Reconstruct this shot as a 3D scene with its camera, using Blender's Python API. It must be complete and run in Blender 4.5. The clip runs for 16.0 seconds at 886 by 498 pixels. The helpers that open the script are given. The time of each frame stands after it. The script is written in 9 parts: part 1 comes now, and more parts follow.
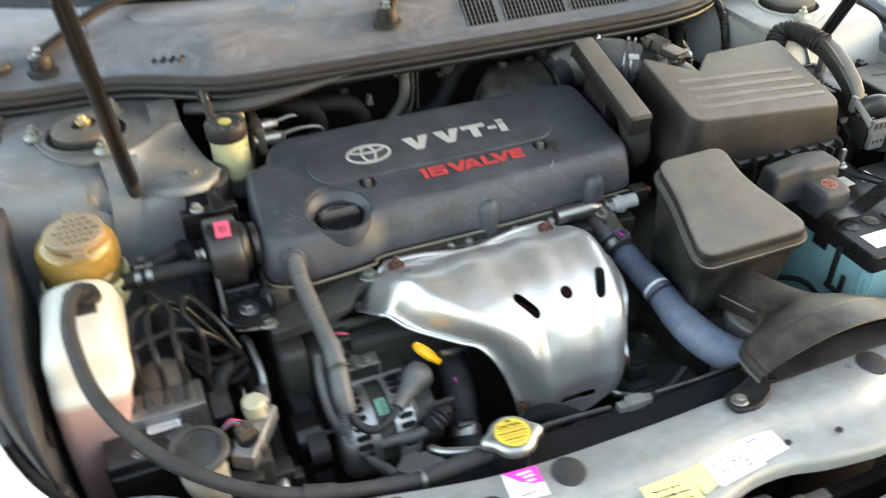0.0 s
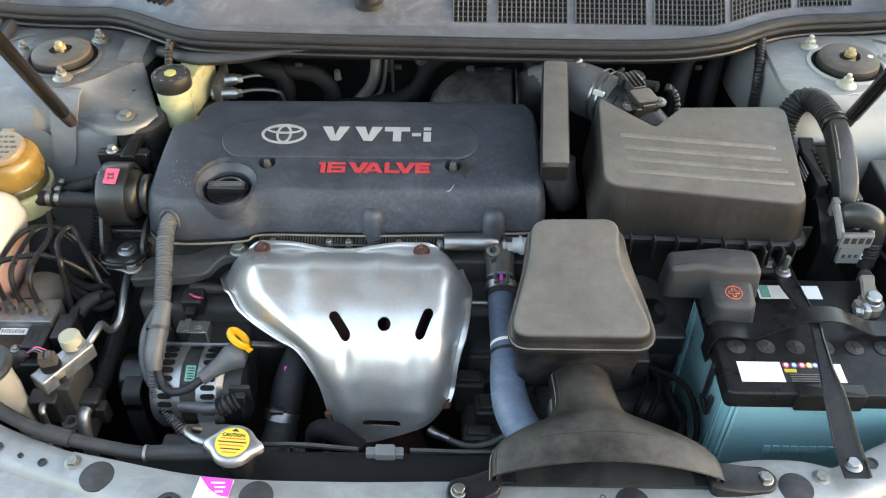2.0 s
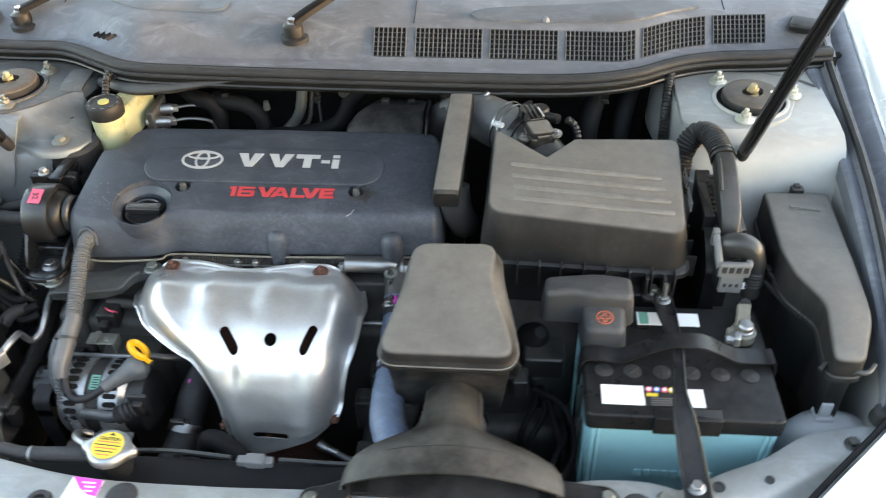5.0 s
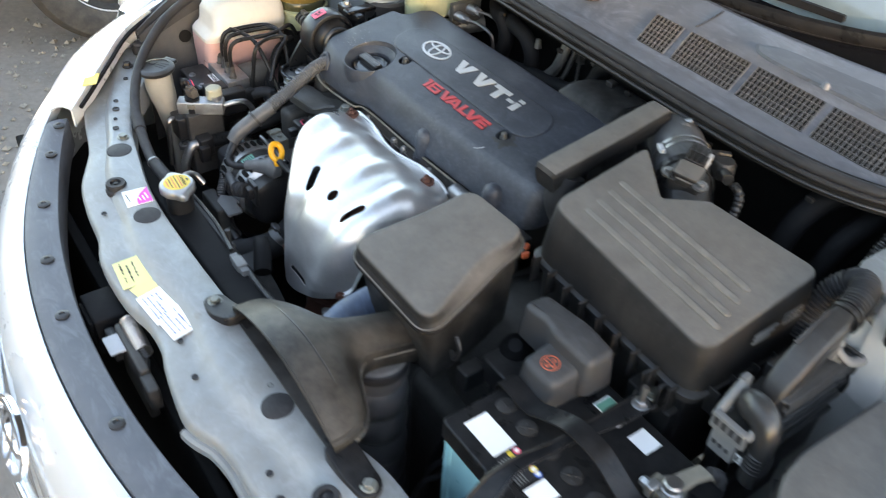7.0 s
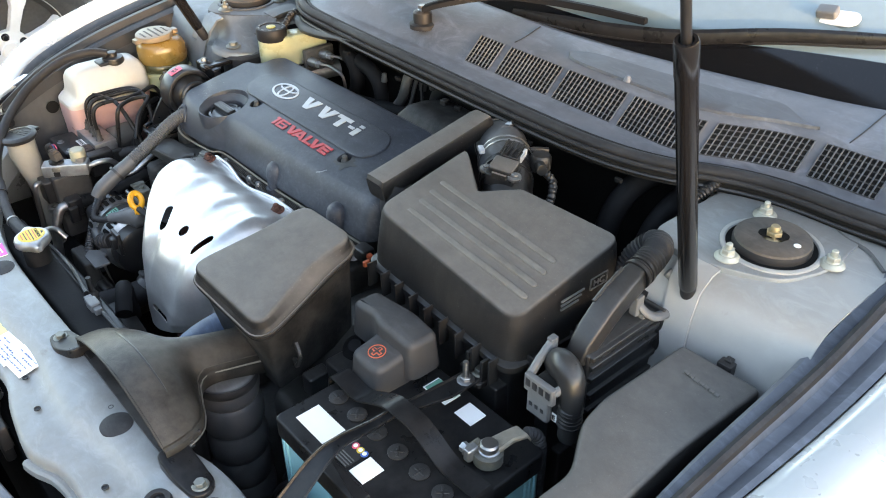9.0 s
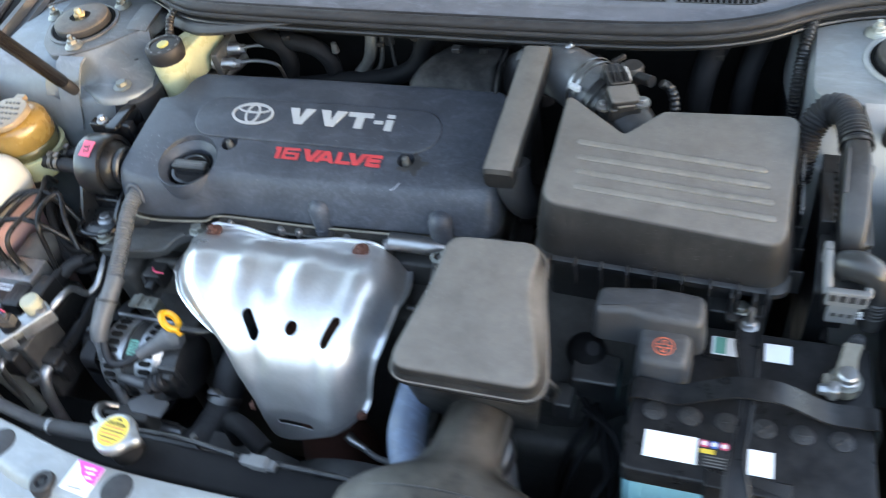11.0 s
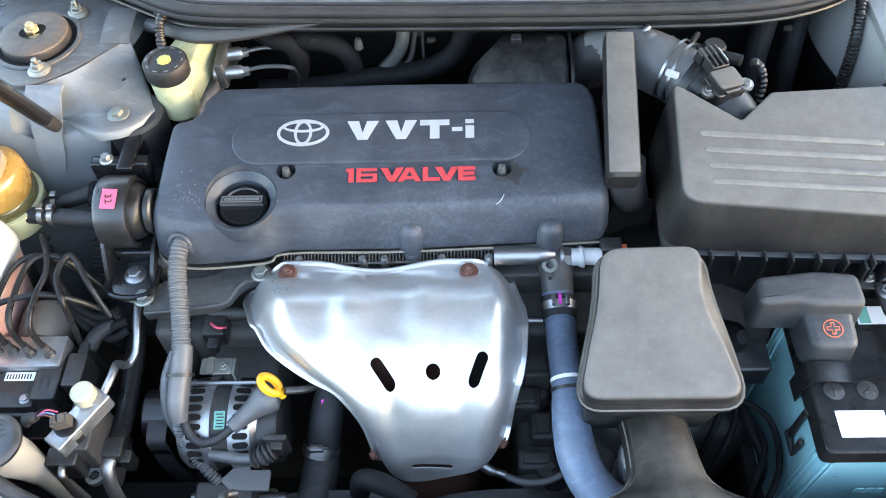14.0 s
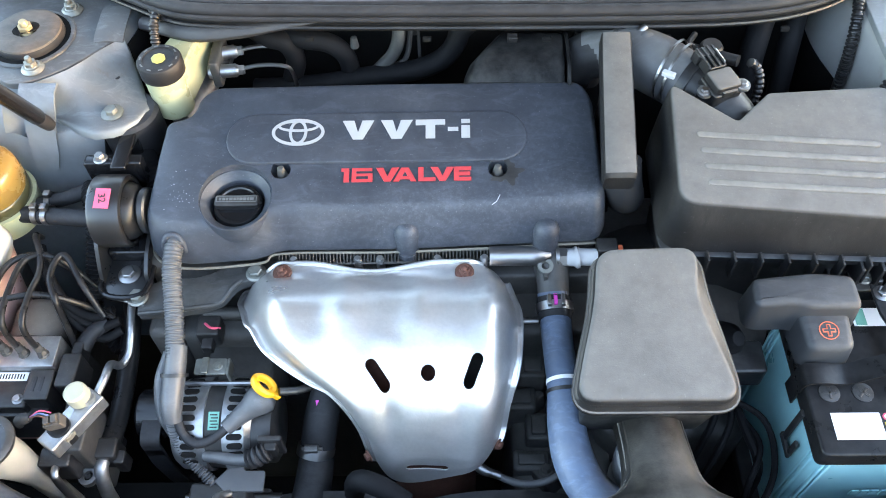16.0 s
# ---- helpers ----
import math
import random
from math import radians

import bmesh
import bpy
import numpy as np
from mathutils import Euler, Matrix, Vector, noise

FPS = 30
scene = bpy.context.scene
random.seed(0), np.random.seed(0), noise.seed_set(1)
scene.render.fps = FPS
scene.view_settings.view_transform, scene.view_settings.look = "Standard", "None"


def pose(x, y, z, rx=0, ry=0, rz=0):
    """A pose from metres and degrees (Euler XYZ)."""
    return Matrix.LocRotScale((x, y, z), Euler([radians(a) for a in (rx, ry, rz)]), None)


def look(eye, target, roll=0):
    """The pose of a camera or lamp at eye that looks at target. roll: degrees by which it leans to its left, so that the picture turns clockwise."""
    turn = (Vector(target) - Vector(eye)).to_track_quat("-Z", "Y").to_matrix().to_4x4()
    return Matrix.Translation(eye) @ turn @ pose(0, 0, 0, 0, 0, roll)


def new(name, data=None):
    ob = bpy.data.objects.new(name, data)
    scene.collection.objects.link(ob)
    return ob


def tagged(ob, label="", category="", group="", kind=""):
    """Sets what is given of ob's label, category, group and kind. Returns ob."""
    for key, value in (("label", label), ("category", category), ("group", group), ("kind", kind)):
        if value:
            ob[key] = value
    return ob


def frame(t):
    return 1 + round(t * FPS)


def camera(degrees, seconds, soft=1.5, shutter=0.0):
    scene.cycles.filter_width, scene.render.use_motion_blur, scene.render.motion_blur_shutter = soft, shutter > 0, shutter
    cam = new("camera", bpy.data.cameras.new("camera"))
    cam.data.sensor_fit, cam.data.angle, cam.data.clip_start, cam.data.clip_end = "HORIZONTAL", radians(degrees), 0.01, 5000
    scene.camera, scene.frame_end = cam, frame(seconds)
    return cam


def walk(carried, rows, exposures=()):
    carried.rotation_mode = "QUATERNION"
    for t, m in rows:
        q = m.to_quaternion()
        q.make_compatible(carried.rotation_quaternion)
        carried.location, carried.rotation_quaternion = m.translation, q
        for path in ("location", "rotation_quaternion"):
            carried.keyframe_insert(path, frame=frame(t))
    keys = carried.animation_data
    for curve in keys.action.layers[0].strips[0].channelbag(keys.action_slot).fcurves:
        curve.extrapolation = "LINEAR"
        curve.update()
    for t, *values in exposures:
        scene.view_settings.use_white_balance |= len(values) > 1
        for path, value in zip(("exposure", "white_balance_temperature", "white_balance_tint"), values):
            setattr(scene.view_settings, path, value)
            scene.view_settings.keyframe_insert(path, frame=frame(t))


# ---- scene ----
cam = camera(56.1, 16.0, 1.0, 0.5)
PATH = [
    (0.0, -0.4886, -0.4873, 1.3928, 53.57, 0.72, -22.36),
    (0.5, -0.3124, -0.4725, 1.4034, 48.16, -1.79, -15.70),
    (1.0, -0.1652, -0.4358, 1.4238, 46.59, -1.72, -7.05),
    (1.5, -0.0265, -0.4611, 1.4557, 46.10, -0.84, 0.03),
    (2.0, 0.0099, -0.4932, 1.4987, 47.07, 0.11, 1.18),
    (2.5, -0.0133, -0.5425, 1.5205, 48.32, 0.84, 0.86),
    (3.0, -0.0104, -0.5623, 1.5261, 48.77, 1.22, 0.44),
    (3.5, -0.0020, -0.5683, 1.5255, 48.96, 1.07, -0.16),
    (4.0, 0.0060, -0.5691, 1.5263, 49.23, 1.34, -0.74),
    (4.2, 0.0220, -0.5690, 1.5250, 49.39, 1.44, -0.67),
    (6.3, 0.5450, -0.3700, 1.4690, 49.53, -1.45, 33.21),
    (6.5, 0.5633, -0.3440, 1.4574, 49.31, -2.21, 40.24),
    (7.0, 0.7229, -0.2639, 1.4323, 50.11, -3.01, 54.87),
    (7.5, 0.8310, -0.2102, 1.3982, 52.57, -1.52, 53.97),
    (8.0, 0.8892, -0.1963, 1.3928, 55.05, -0.87, 50.63),
    (8.2, 0.8990, -0.1960, 1.3930, 56.11, -0.50, 50.42),
    (10.3, 0.6750, -0.2640, 1.4100, 47.34, 6.94, 32.69),
    (10.5, 0.5896, -0.3071, 1.4505, 44.40, 7.83, 26.62),
    (11.0, 0.3563, -0.3078, 1.4915, 42.55, 8.31, 16.57),
    (11.5, 0.1523, -0.2592, 1.5198, 41.45, 6.47, 7.89),
    (12.0, 0.0309, -0.2707, 1.5361, 38.43, 3.26, 2.18),
    (12.5, -0.0363, -0.2795, 1.5456, 36.65, 2.65, -0.15),
    (13.0, -0.0318, -0.2619, 1.5491, 36.54, 2.22, -0.42),
    (13.5, -0.0332, -0.2476, 1.5454, 36.32, 1.87, -0.04),
    (14.0, -0.0374, -0.2446, 1.5443, 35.94, 1.81, 0.26),
    (14.5, -0.0391, -0.2425, 1.5434, 35.71, 1.76, 0.42),
    (15.0, -0.0384, -0.2416, 1.5449, 35.65, 1.63, 0.43),
    (15.5, -0.0378, -0.2408, 1.5449, 35.71, 1.59, 0.40),
    (16.0, -0.0356, -0.2388, 1.5441, 35.69, 1.57, 0.25),
]
LOOKS = [(0.0, 4.25, 10200, 20), (0.4, 3.60, 9400, 21), (1.0, 3.76, 9100, 22), (2.0, 4.22, 9200, 21), (3.5, 4.29, 9300, 21), (4.2, 4.29, 9300, 21), (6.3, 4.05, 8700, 21), (7.0, 3.85, 8300, 22), (8.2, 3.82, 8300, 22), (10.3, 4.12, 7700, 21), (11.0, 4.30, 7600, 21), (12.5, 4.78, 7600, 21), (16.0, 4.84, 7600, 21)]
walk(cam, [(t, pose(*p)) for t, *p in PATH], LOOKS)

# world, sun, exposure
SUN_AZ, SUN_EL = 98.0, 6.0          # degrees: where the low sun stands (0 = ahead, clockwise) and its height
world = bpy.data.worlds.new("sky")
scene.world = world
world.use_nodes = True
wn = world.node_tree.nodes
sky = wn.new("ShaderNodeTexSky")
sky.sky_type, sky.sun_disc = "NISHITA", False
sky.sun_elevation, sky.sun_rotation = radians(SUN_EL), radians(SUN_AZ)
sky.air_density, sky.dust_density, sky.ozone_density = 1.0, 0.5, 1.6
world.node_tree.links.new(sky.outputs[0], wn["Background"].inputs[0])
wn["Background"].inputs[1].default_value = 0.15
sun = new("sun", bpy.data.lights.new("sun", "SUN"))
sun.data.energy, sun.data.angle, sun.data.color = 0.60, radians(1.0), (1.0, 0.76, 0.50)
az, el = radians(SUN_AZ), radians(SUN_EL)
SUN_FROM = Vector((math.sin(az) * math.cos(el), math.cos(az) * math.cos(el), math.sin(el)))
sun.matrix_world = look(SUN_FROM * 20, (0, 0, 0))


# ---- materials ----
def material(name, color, rough=0.5, metal=0.0, vary=0.25, grain=60.0, blotch=7.0, bump=0.15, bump_grain=250.0,
             dust=0.0, dust_color=(0.30, 0.27, 0.23), coat=0.0, trans=0.0, ior=1.45, spread=0.0, fleck=0.0, scuff=0.0, settle=0.0, rust=0.0, mottle=0.0, smear=0.0):
    """A surface with grain and blotches in its colour and gloss, fine relief, and a film of dust or wear."""
    m = bpy.data.materials.new(name)
    m.use_nodes = True
    nt = m.node_tree
    n, link = nt.nodes, nt.links.new
    b = n["Principled BSDF"]
    tc = n.new("ShaderNodeTexCoord")

    def noise_tex(scale, detail=4.0, rough_=0.6):
        t = n.new("ShaderNodeTexNoise")
        t.inputs["Scale"].default_value, t.inputs["Detail"].default_value, t.inputs["Roughness"].default_value = scale, detail, rough_
        link(tc.outputs["Object"], t.inputs["Vector"])
        return t

    def ramp(src, lo, hi, a, c):
        r = n.new("ShaderNodeMapRange")
        r.inputs[1].default_value, r.inputs[2].default_value, r.inputs[3].default_value, r.inputs[4].default_value = lo, hi, a, c
        link(src, r.inputs[0])
        return r.outputs[0]

    def mix(fac, c1, c2):
        x = n.new("ShaderNodeMix")
        x.data_type = "RGBA"
        for sock, v in ((x.inputs[0], fac), (x.inputs[6], c1), (x.inputs[7], c2)):
            if isinstance(v, (tuple, float, int)):
                sock.default_value = (*v, 1) if isinstance(v, tuple) else v
            else:
                link(v, sock)
        return x.outputs[2]

    fine, big = noise_tex(grain), noise_tex(blotch, 5.0, 0.65)
    dark = tuple(c * (1 - vary) for c in color)
    light = tuple(min(1.0, c * (1 + vary)) for c in color)
    col = mix(ramp(big.outputs[0], 0.3, 0.7, 0, 1), dark, light)
    col2 = mix(ramp(fine.outputs[0], 0.35, 0.65, 0, 1), tuple(c * (1 - vary * 0.6) for c in color), tuple(min(1.0, c * (1 + vary * 0.6)) for c in color))
    col = mix(0.4, col, col2)
    if spread:
        oi = n.new("ShaderNodeObjectInfo")
        col = mix(ramp(oi.outputs["Random"], 0, 1, 0, spread), col, tuple(c * 0.4 for c in color))
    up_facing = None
    if settle:                                      # dust and scuffs lie on what faces up; mask also paints light from above
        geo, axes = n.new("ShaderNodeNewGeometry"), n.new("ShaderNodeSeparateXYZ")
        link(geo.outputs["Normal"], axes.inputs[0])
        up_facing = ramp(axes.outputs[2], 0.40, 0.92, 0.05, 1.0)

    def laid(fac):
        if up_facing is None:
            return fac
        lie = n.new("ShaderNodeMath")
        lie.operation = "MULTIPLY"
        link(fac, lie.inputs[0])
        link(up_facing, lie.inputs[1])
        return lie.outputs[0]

    rough_out = ramp(big.outputs[0], 0.3, 0.7, max(0.03, rough - 0.10), min(1.0, rough + 0.10))
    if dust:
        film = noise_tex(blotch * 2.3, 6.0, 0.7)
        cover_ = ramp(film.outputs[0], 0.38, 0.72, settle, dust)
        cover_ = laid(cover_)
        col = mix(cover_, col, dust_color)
    if scuff:
        sep = n.new("ShaderNodeMapping")
        sep.inputs["Rotation"].default_value, sep.inputs["Scale"].default_value = (0.3, 0.2, 0.7), (1.0, 2.6, 1.6)
        link(tc.outputs["Object"], sep.inputs["Vector"])
        wipe = noise_tex(blotch * 3.1, 8.0, 0.72)
        link(sep.outputs[0], wipe.inputs["Vector"])
        wipe.inputs["Distortion"].default_value = 0.8
        marks = laid(ramp(wipe.outputs[0], 0.50, 0.68, 0.0, scuff))
        col = mix(marks, col, tuple(min(1.0, c * 2.6 + 0.03) for c in color))
        wear = n.new("ShaderNodeMath")
        wear.operation, wear.inputs[1].default_value = "MULTIPLY_ADD", 0.35
        link(marks, wear.inputs[0])
        link(rough_out, wear.inputs[2])
        rough_out = wear.outputs[0]
    if smear:                                       # wiped and run-down dirt, drawn out downwards
        drawn = n.new("ShaderNodeMapping")
        drawn.inputs["Scale"].default_value = (1.0, 1.0, 0.22)
        link(tc.outputs["Object"], drawn.inputs["Vector"])
        runs, cloud = noise_tex(75.0, 6.0, 0.7), noise_tex(16.0, 5.0, 0.6)
        link(drawn.outputs[0], runs.inputs["Vector"])
        both = n.new("ShaderNodeMath")
        both.operation = "MULTIPLY"
        link(ramp(runs.outputs[0], 0.36, 0.66, 0.25, 1.0), both.inputs[0])
        link(ramp(cloud.outputs[0], 0.44, 0.64, 0.0, smear), both.inputs[1])
        col = mix(both.outputs[0], col, tuple(c * 0.55 for c in dust_color))
    if mottle:                                      # dried dust in small flecks, thicker in some places than in others
        specks, where = noise_tex(150.0, 8.0, 0.75), noise_tex(5.0, 3.0, 0.5)
        patch = n.new("ShaderNodeMath")
        patch.operation = "MULTIPLY"
        link(ramp(specks.outputs[0], 0.48, 0.66, 0.0, mottle), patch.inputs[0])
        link(ramp(where.outputs[0], 0.45, 0.65, 0.10, 1.0), patch.inputs[1])
        col = mix(laid(patch.outputs[0]), col, dust_color)
    if rust:
        stain = noise_tex(21.0, 7.0, 0.68)
        col = mix(ramp(stain.outputs[0], 0.62, 0.74, 0.0, rust), col, (0.115, 0.068, 0.042))
    if fleck:
        spots = noise_tex(620.0, 2.0, 0.5)
        col = mix(ramp(spots.outputs[0], 0.70, 0.76, 0.0, fleck), col, (0.75, 0.74, 0.70))
    link(col, b.inputs["Base Color"])
    link(rough_out, b.inputs["Roughness"])
    b.inputs["Metallic"].default_value = metal
    b.inputs["Coat Weight"].default_value = coat
    b.inputs["Transmission Weight"].default_value = trans
    b.inputs["IOR"].default_value = ior
    if bump:
        tex = noise_tex(bump_grain, 3.0)
        bp = n.new("ShaderNodeBump")
        bp.inputs["Strength"].default_value, bp.inputs["Distance"].default_value = bump, 0.0006
        link(tex.outputs[0], bp.inputs["Height"])
        link(bp.outputs[0], b.inputs["Normal"])
    return m


M_COVER = material("cover_plastic", (0.029, 0.034, 0.044), 0.42, vary=0.14, bump=0.35, bump_grain=900, dust=0.20, dust_color=(0.118, 0.127, 0.145), fleck=0.16, scuff=0.30, blotch=9, mottle=0.36)
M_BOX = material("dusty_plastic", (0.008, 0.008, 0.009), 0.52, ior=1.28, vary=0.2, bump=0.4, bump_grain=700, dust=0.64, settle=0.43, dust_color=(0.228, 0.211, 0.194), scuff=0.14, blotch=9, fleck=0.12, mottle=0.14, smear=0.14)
M_SNORK = material("stained_snorkel_plastic", (0.010, 0.0095, 0.009), 0.42, ior=1.36, vary=0.25, bump=0.35, bump_grain=600, dust=0.44, settle=0.06, dust_color=(0.165, 0.146, 0.126), scuff=0.35, blotch=9, mottle=0.16, smear=0.4)
M_BLACK = material("black_plastic", (0.010, 0.010, 0.011), 0.38, vary=0.25, bump=0.25, dust=0.30, settle=0.05, dust_color=(0.11, 0.105, 0.10), scuff=0.3, blotch=12, smear=0.35)
M_RUBBER = material("black_rubber", (0.016, 0.016, 0.018), 0.60, ior=1.36, vary=0.3, bump=0.4, dust=0.35, settle=0.06, dust_color=(0.088, 0.088, 0.090), scuff=0.3, blotch=14)
M_GLOSS = material("black_enamel", (0.008, 0.008, 0.009), 0.20, vary=0.2, bump=0.05)
M_BAY = material("bay_paint", (0.245, 0.265, 0.275), 0.42, metal=0.25, vary=0.16, bump=0.10, dust=0.75, settle=0.12, dust_color=(0.175, 0.158, 0.140), blotch=6, scuff=0.12, fleck=0.1, rust=0.35)
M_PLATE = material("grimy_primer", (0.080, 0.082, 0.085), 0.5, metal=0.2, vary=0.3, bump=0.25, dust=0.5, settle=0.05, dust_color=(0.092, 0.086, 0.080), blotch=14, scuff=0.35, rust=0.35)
# same paint darker: the -x tower's shade is in the colour, with grime
M_TOWER = material("grimy_shaded_bay_paint", (0.150, 0.168, 0.182), 0.45, metal=0.25, vary=0.24, bump=0.12, dust=0.75, settle=0.10, dust_color=(0.092, 0.095, 0.098), blotch=7, scuff=0.22, fleck=0.1, rust=0.4)
M_SILVER = material("silver_paint", (0.70, 0.72, 0.73), 0.28, metal=0.35, vary=0.05, bump=0.03, coat=0.6)
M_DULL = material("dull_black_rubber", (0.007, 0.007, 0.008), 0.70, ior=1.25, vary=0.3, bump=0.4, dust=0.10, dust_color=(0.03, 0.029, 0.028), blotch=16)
# pale copy of the bay paint: brighter, warmer light at +x in colour
M_LITBAY = material("lit_bay_paint", (0.35, 0.352, 0.345), 0.45, metal=0.12, vary=0.10, bump=0.10, dust=0.6, settle=0.15, dust_color=(0.33, 0.30, 0.26), blotch=6, scuff=0.10, fleck=0.1, rust=0.25)
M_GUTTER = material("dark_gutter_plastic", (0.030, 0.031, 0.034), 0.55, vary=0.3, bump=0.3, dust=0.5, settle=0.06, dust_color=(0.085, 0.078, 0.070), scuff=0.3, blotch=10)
M_BRACKET = material("dusty_dark_steel", (0.045, 0.046, 0.047), 0.5, metal=0.3, vary=0.3, bump=0.3, dust=0.55, settle=0.10, dust_color=(0.115, 0.108, 0.098), scuff=0.3, blotch=16, mottle=0.2)
M_TAN = material("corroded_lead", (0.19, 0.170, 0.138), 0.6, metal=0.35, vary=0.3, bump=0.6, dust=0.4, dust_color=(0.26, 0.235, 0.19), blotch=40)
M_NECK = material("grimy_milky_plastic", (0.27, 0.262, 0.235), 0.4, vary=0.18, bump=0.05, dust=0.4, dust_color=(0.24, 0.22, 0.19), blotch=12)
M_PALEEDGE = material("pale_plastic_edge", (0.125, 0.118, 0.108), 0.5, vary=0.25, bump=0.3, dust=0.3, dust_color=(0.24, 0.22, 0.195), blotch=30)
M_COWL = material("cowl_plastic", (0.105, 0.115, 0.135), 0.42, vary=0.22, bump=0.2, dust=0.6, dust_color=(0.195, 0.205, 0.230), blotch=5, scuff=0.35)
M_SHIELD = material("heat_shield_metal", (0.70, 0.70, 0.705), 0.37, metal=0.84, vary=0.16, bump=0.35, bump_grain=160, dust=0.30, dust_color=(0.55, 0.47, 0.41), blotch=6, grain=220, scuff=0.12, rust=0.10)
M_ALU = material("cast_aluminium", (0.40, 0.41, 0.42), 0.42, metal=0.9, vary=0.25, bump=0.5, dust=0.35, dust_color=(0.17, 0.16, 0.15), blotch=30)
M_ZINC = material("zinc_plated_steel", (0.225, 0.232, 0.215), 0.50, metal=0.85, vary=0.3, bump=0.25, dust=0.4, dust_color=(0.20, 0.185, 0.15), blotch=60)
M_PALEZINC = material("pale_zinc_nut", (0.44, 0.44, 0.38), 0.45, metal=0.45, vary=0.25, bump=0.25, dust=0.3, dust_color=(0.30, 0.28, 0.22), blotch=70)
M_BRASS = material("dull_brass_nut", (0.34, 0.27, 0.155), 0.5, metal=0.5, vary=0.3, bump=0.4, dust=0.3, dust_color=(0.20, 0.16, 0.11), blotch=80)
M_RUST = material("rusted_steel", (0.12, 0.050, 0.036), 0.8, metal=0.2, vary=0.5, bump=0.9, grain=300)
M_CAST = material("dull_cast_metal", (0.085, 0.083, 0.080), 0.6, metal=0.4, vary=0.4, bump=0.8, grain=90, bump_grain=120, dust=0.3, dust_color=(0.06, 0.055, 0.05))
M_STEEL = material("bare_steel", (0.31, 0.31, 0.315), 0.40, metal=1.0, vary=0.15, bump=0.2, dust=0.2, dust_color=(0.25, 0.23, 0.2))
M_DARKIRON = material("grimy_engine_metal", (0.050, 0.048, 0.046), 0.60, metal=0.3, vary=0.5, bump=0.8, grain=90, bump_grain=120)
M_TEAL = material("teal_battery_case", (0.21, 0.49, 0.54), 0.36, vary=0.08, bump=0.08, dust=0.12)
M_HOSE = material("blue_grey_hose", (0.080, 0.115, 0.175), 0.52, vary=0.3, bump=0.5, dust=0.35, dust_color=(0.16, 0.17, 0.18), scuff=0.25, blotch=14)
M_TANK = material("milky_tank_plastic", (0.52, 0.505, 0.465), 0.36, vary=0.10, bump=0.05, dust=0.2, dust_color=(0.42, 0.39, 0.34))
M_PINK = material("pink_coolant_plastic", (0.52, 0.33, 0.315), 0.36, vary=0.12, bump=0.05)
M_AMBER = material("amber_fluid_plastic", (0.235, 0.140, 0.038), 0.26, vary=0.3, bump=0.05, coat=0.3, blotch=14)
M_AMBERDARK = material("dark_fluid_plastic", (0.06, 0.055, 0.025), 0.25, vary=0.2, bump=0.05, coat=0.3)
M_YELLOWED = material("yellowed_plastic", (0.39, 0.39, 0.24), 0.32, vary=0.14, bump=0.05, blotch=20)
M_OCHRE = material("ochre_plastic", (0.42, 0.38, 0.12), 0.4, vary=0.2, bump=0.1)
M_BRONZE = material("dull_cap_plastic", (0.225, 0.168, 0.108), 0.42, vary=0.25, bump=0.3, dust=0.3, dust_color=(0.16, 0.13, 0.10))
M_YELLOW = material("yellow_plastic", (0.76, 0.33, 0.015), 0.35, vary=0.08, bump=0.05)
M_LABELY = material("yellow_label", (0.66, 0.47, 0.06), 0.45, vary=0.06, bump=0.03)
M_PALEY = material("pale_yellow_label", (0.70, 0.66, 0.28), 0.45, vary=0.08, bump=0.03, dust=0.15)
M_LABELW = material("white_label", (0.80, 0.80, 0.80), 0.45, vary=0.04, bump=0.03)
M_MAGENTA = material("magenta_label", (0.70, 0.06, 0.42), 0.45, vary=0.05, bump=0.03)
M_PINKTAG = material("pink_red_label", (0.70, 0.09, 0.16), 0.45, vary=0.08, bump=0.03)
M_INK = material("ink_and_hole_black", (0.02, 0.02, 0.022), 0.5, vary=0.1, bump=0.0)
M_BLUEINK = material("blue_ink", (0.10, 0.15, 0.32), 0.5, vary=0.2, bump=0.0)
M_BEIGE = material("beige_plastic", (0.36, 0.34, 0.25), 0.45, vary=0.1, bump=0.1)
M_GREYRUBBER = material("dusty_grey_rubber", (0.065, 0.067, 0.072), 0.48, vary=0.25, bump=0.3, dust=0.5, settle=0.2, dust_color=(0.19, 0.187, 0.18), scuff=0.35, blotch=10)
# near-black for gaps, openings and bay walls: their shade put into the colour
M_DEEP = material("deep_shade_black", (0.013, 0.013, 0.013), 0.9, vary=0.3, bump=0.5, ior=1.12)
M_RED = material("red_lettering", (0.44, 0.045, 0.05), 0.42, vary=0.10, bump=0.05)
M_CHROME = material("silver_lettering", (0.46, 0.47, 0.48), 0.38, metal=0.35, vary=0.10, bump=0.08, dust=0.2, dust_color=(0.3, 0.3, 0.3))
M_ORANGE = material("orange_mark", (0.62, 0.13, 0.06), 0.5, vary=0.1, bump=0.05)
M_BLUE = material("blue_mark", (0.05, 0.15, 0.50), 0.45, vary=0.1, bump=0.0)
M_GREEN = material("green_mark", (0.12, 0.36, 0.28), 0.45, vary=0.2, bump=0.0, blotch=40)
M_GREYCLIP = material("grey_connector_plastic", (0.115, 0.118, 0.122), 0.45, vary=0.1, bump=0.1, dust=0.2)
M_STRUT = material("rubber_strut_cap", (0.052, 0.043, 0.037), 0.60, vary=0.25, bump=0.4, dust=0.45, dust_color=(0.135, 0.108, 0.085), blotch=14, scuff=0.3)
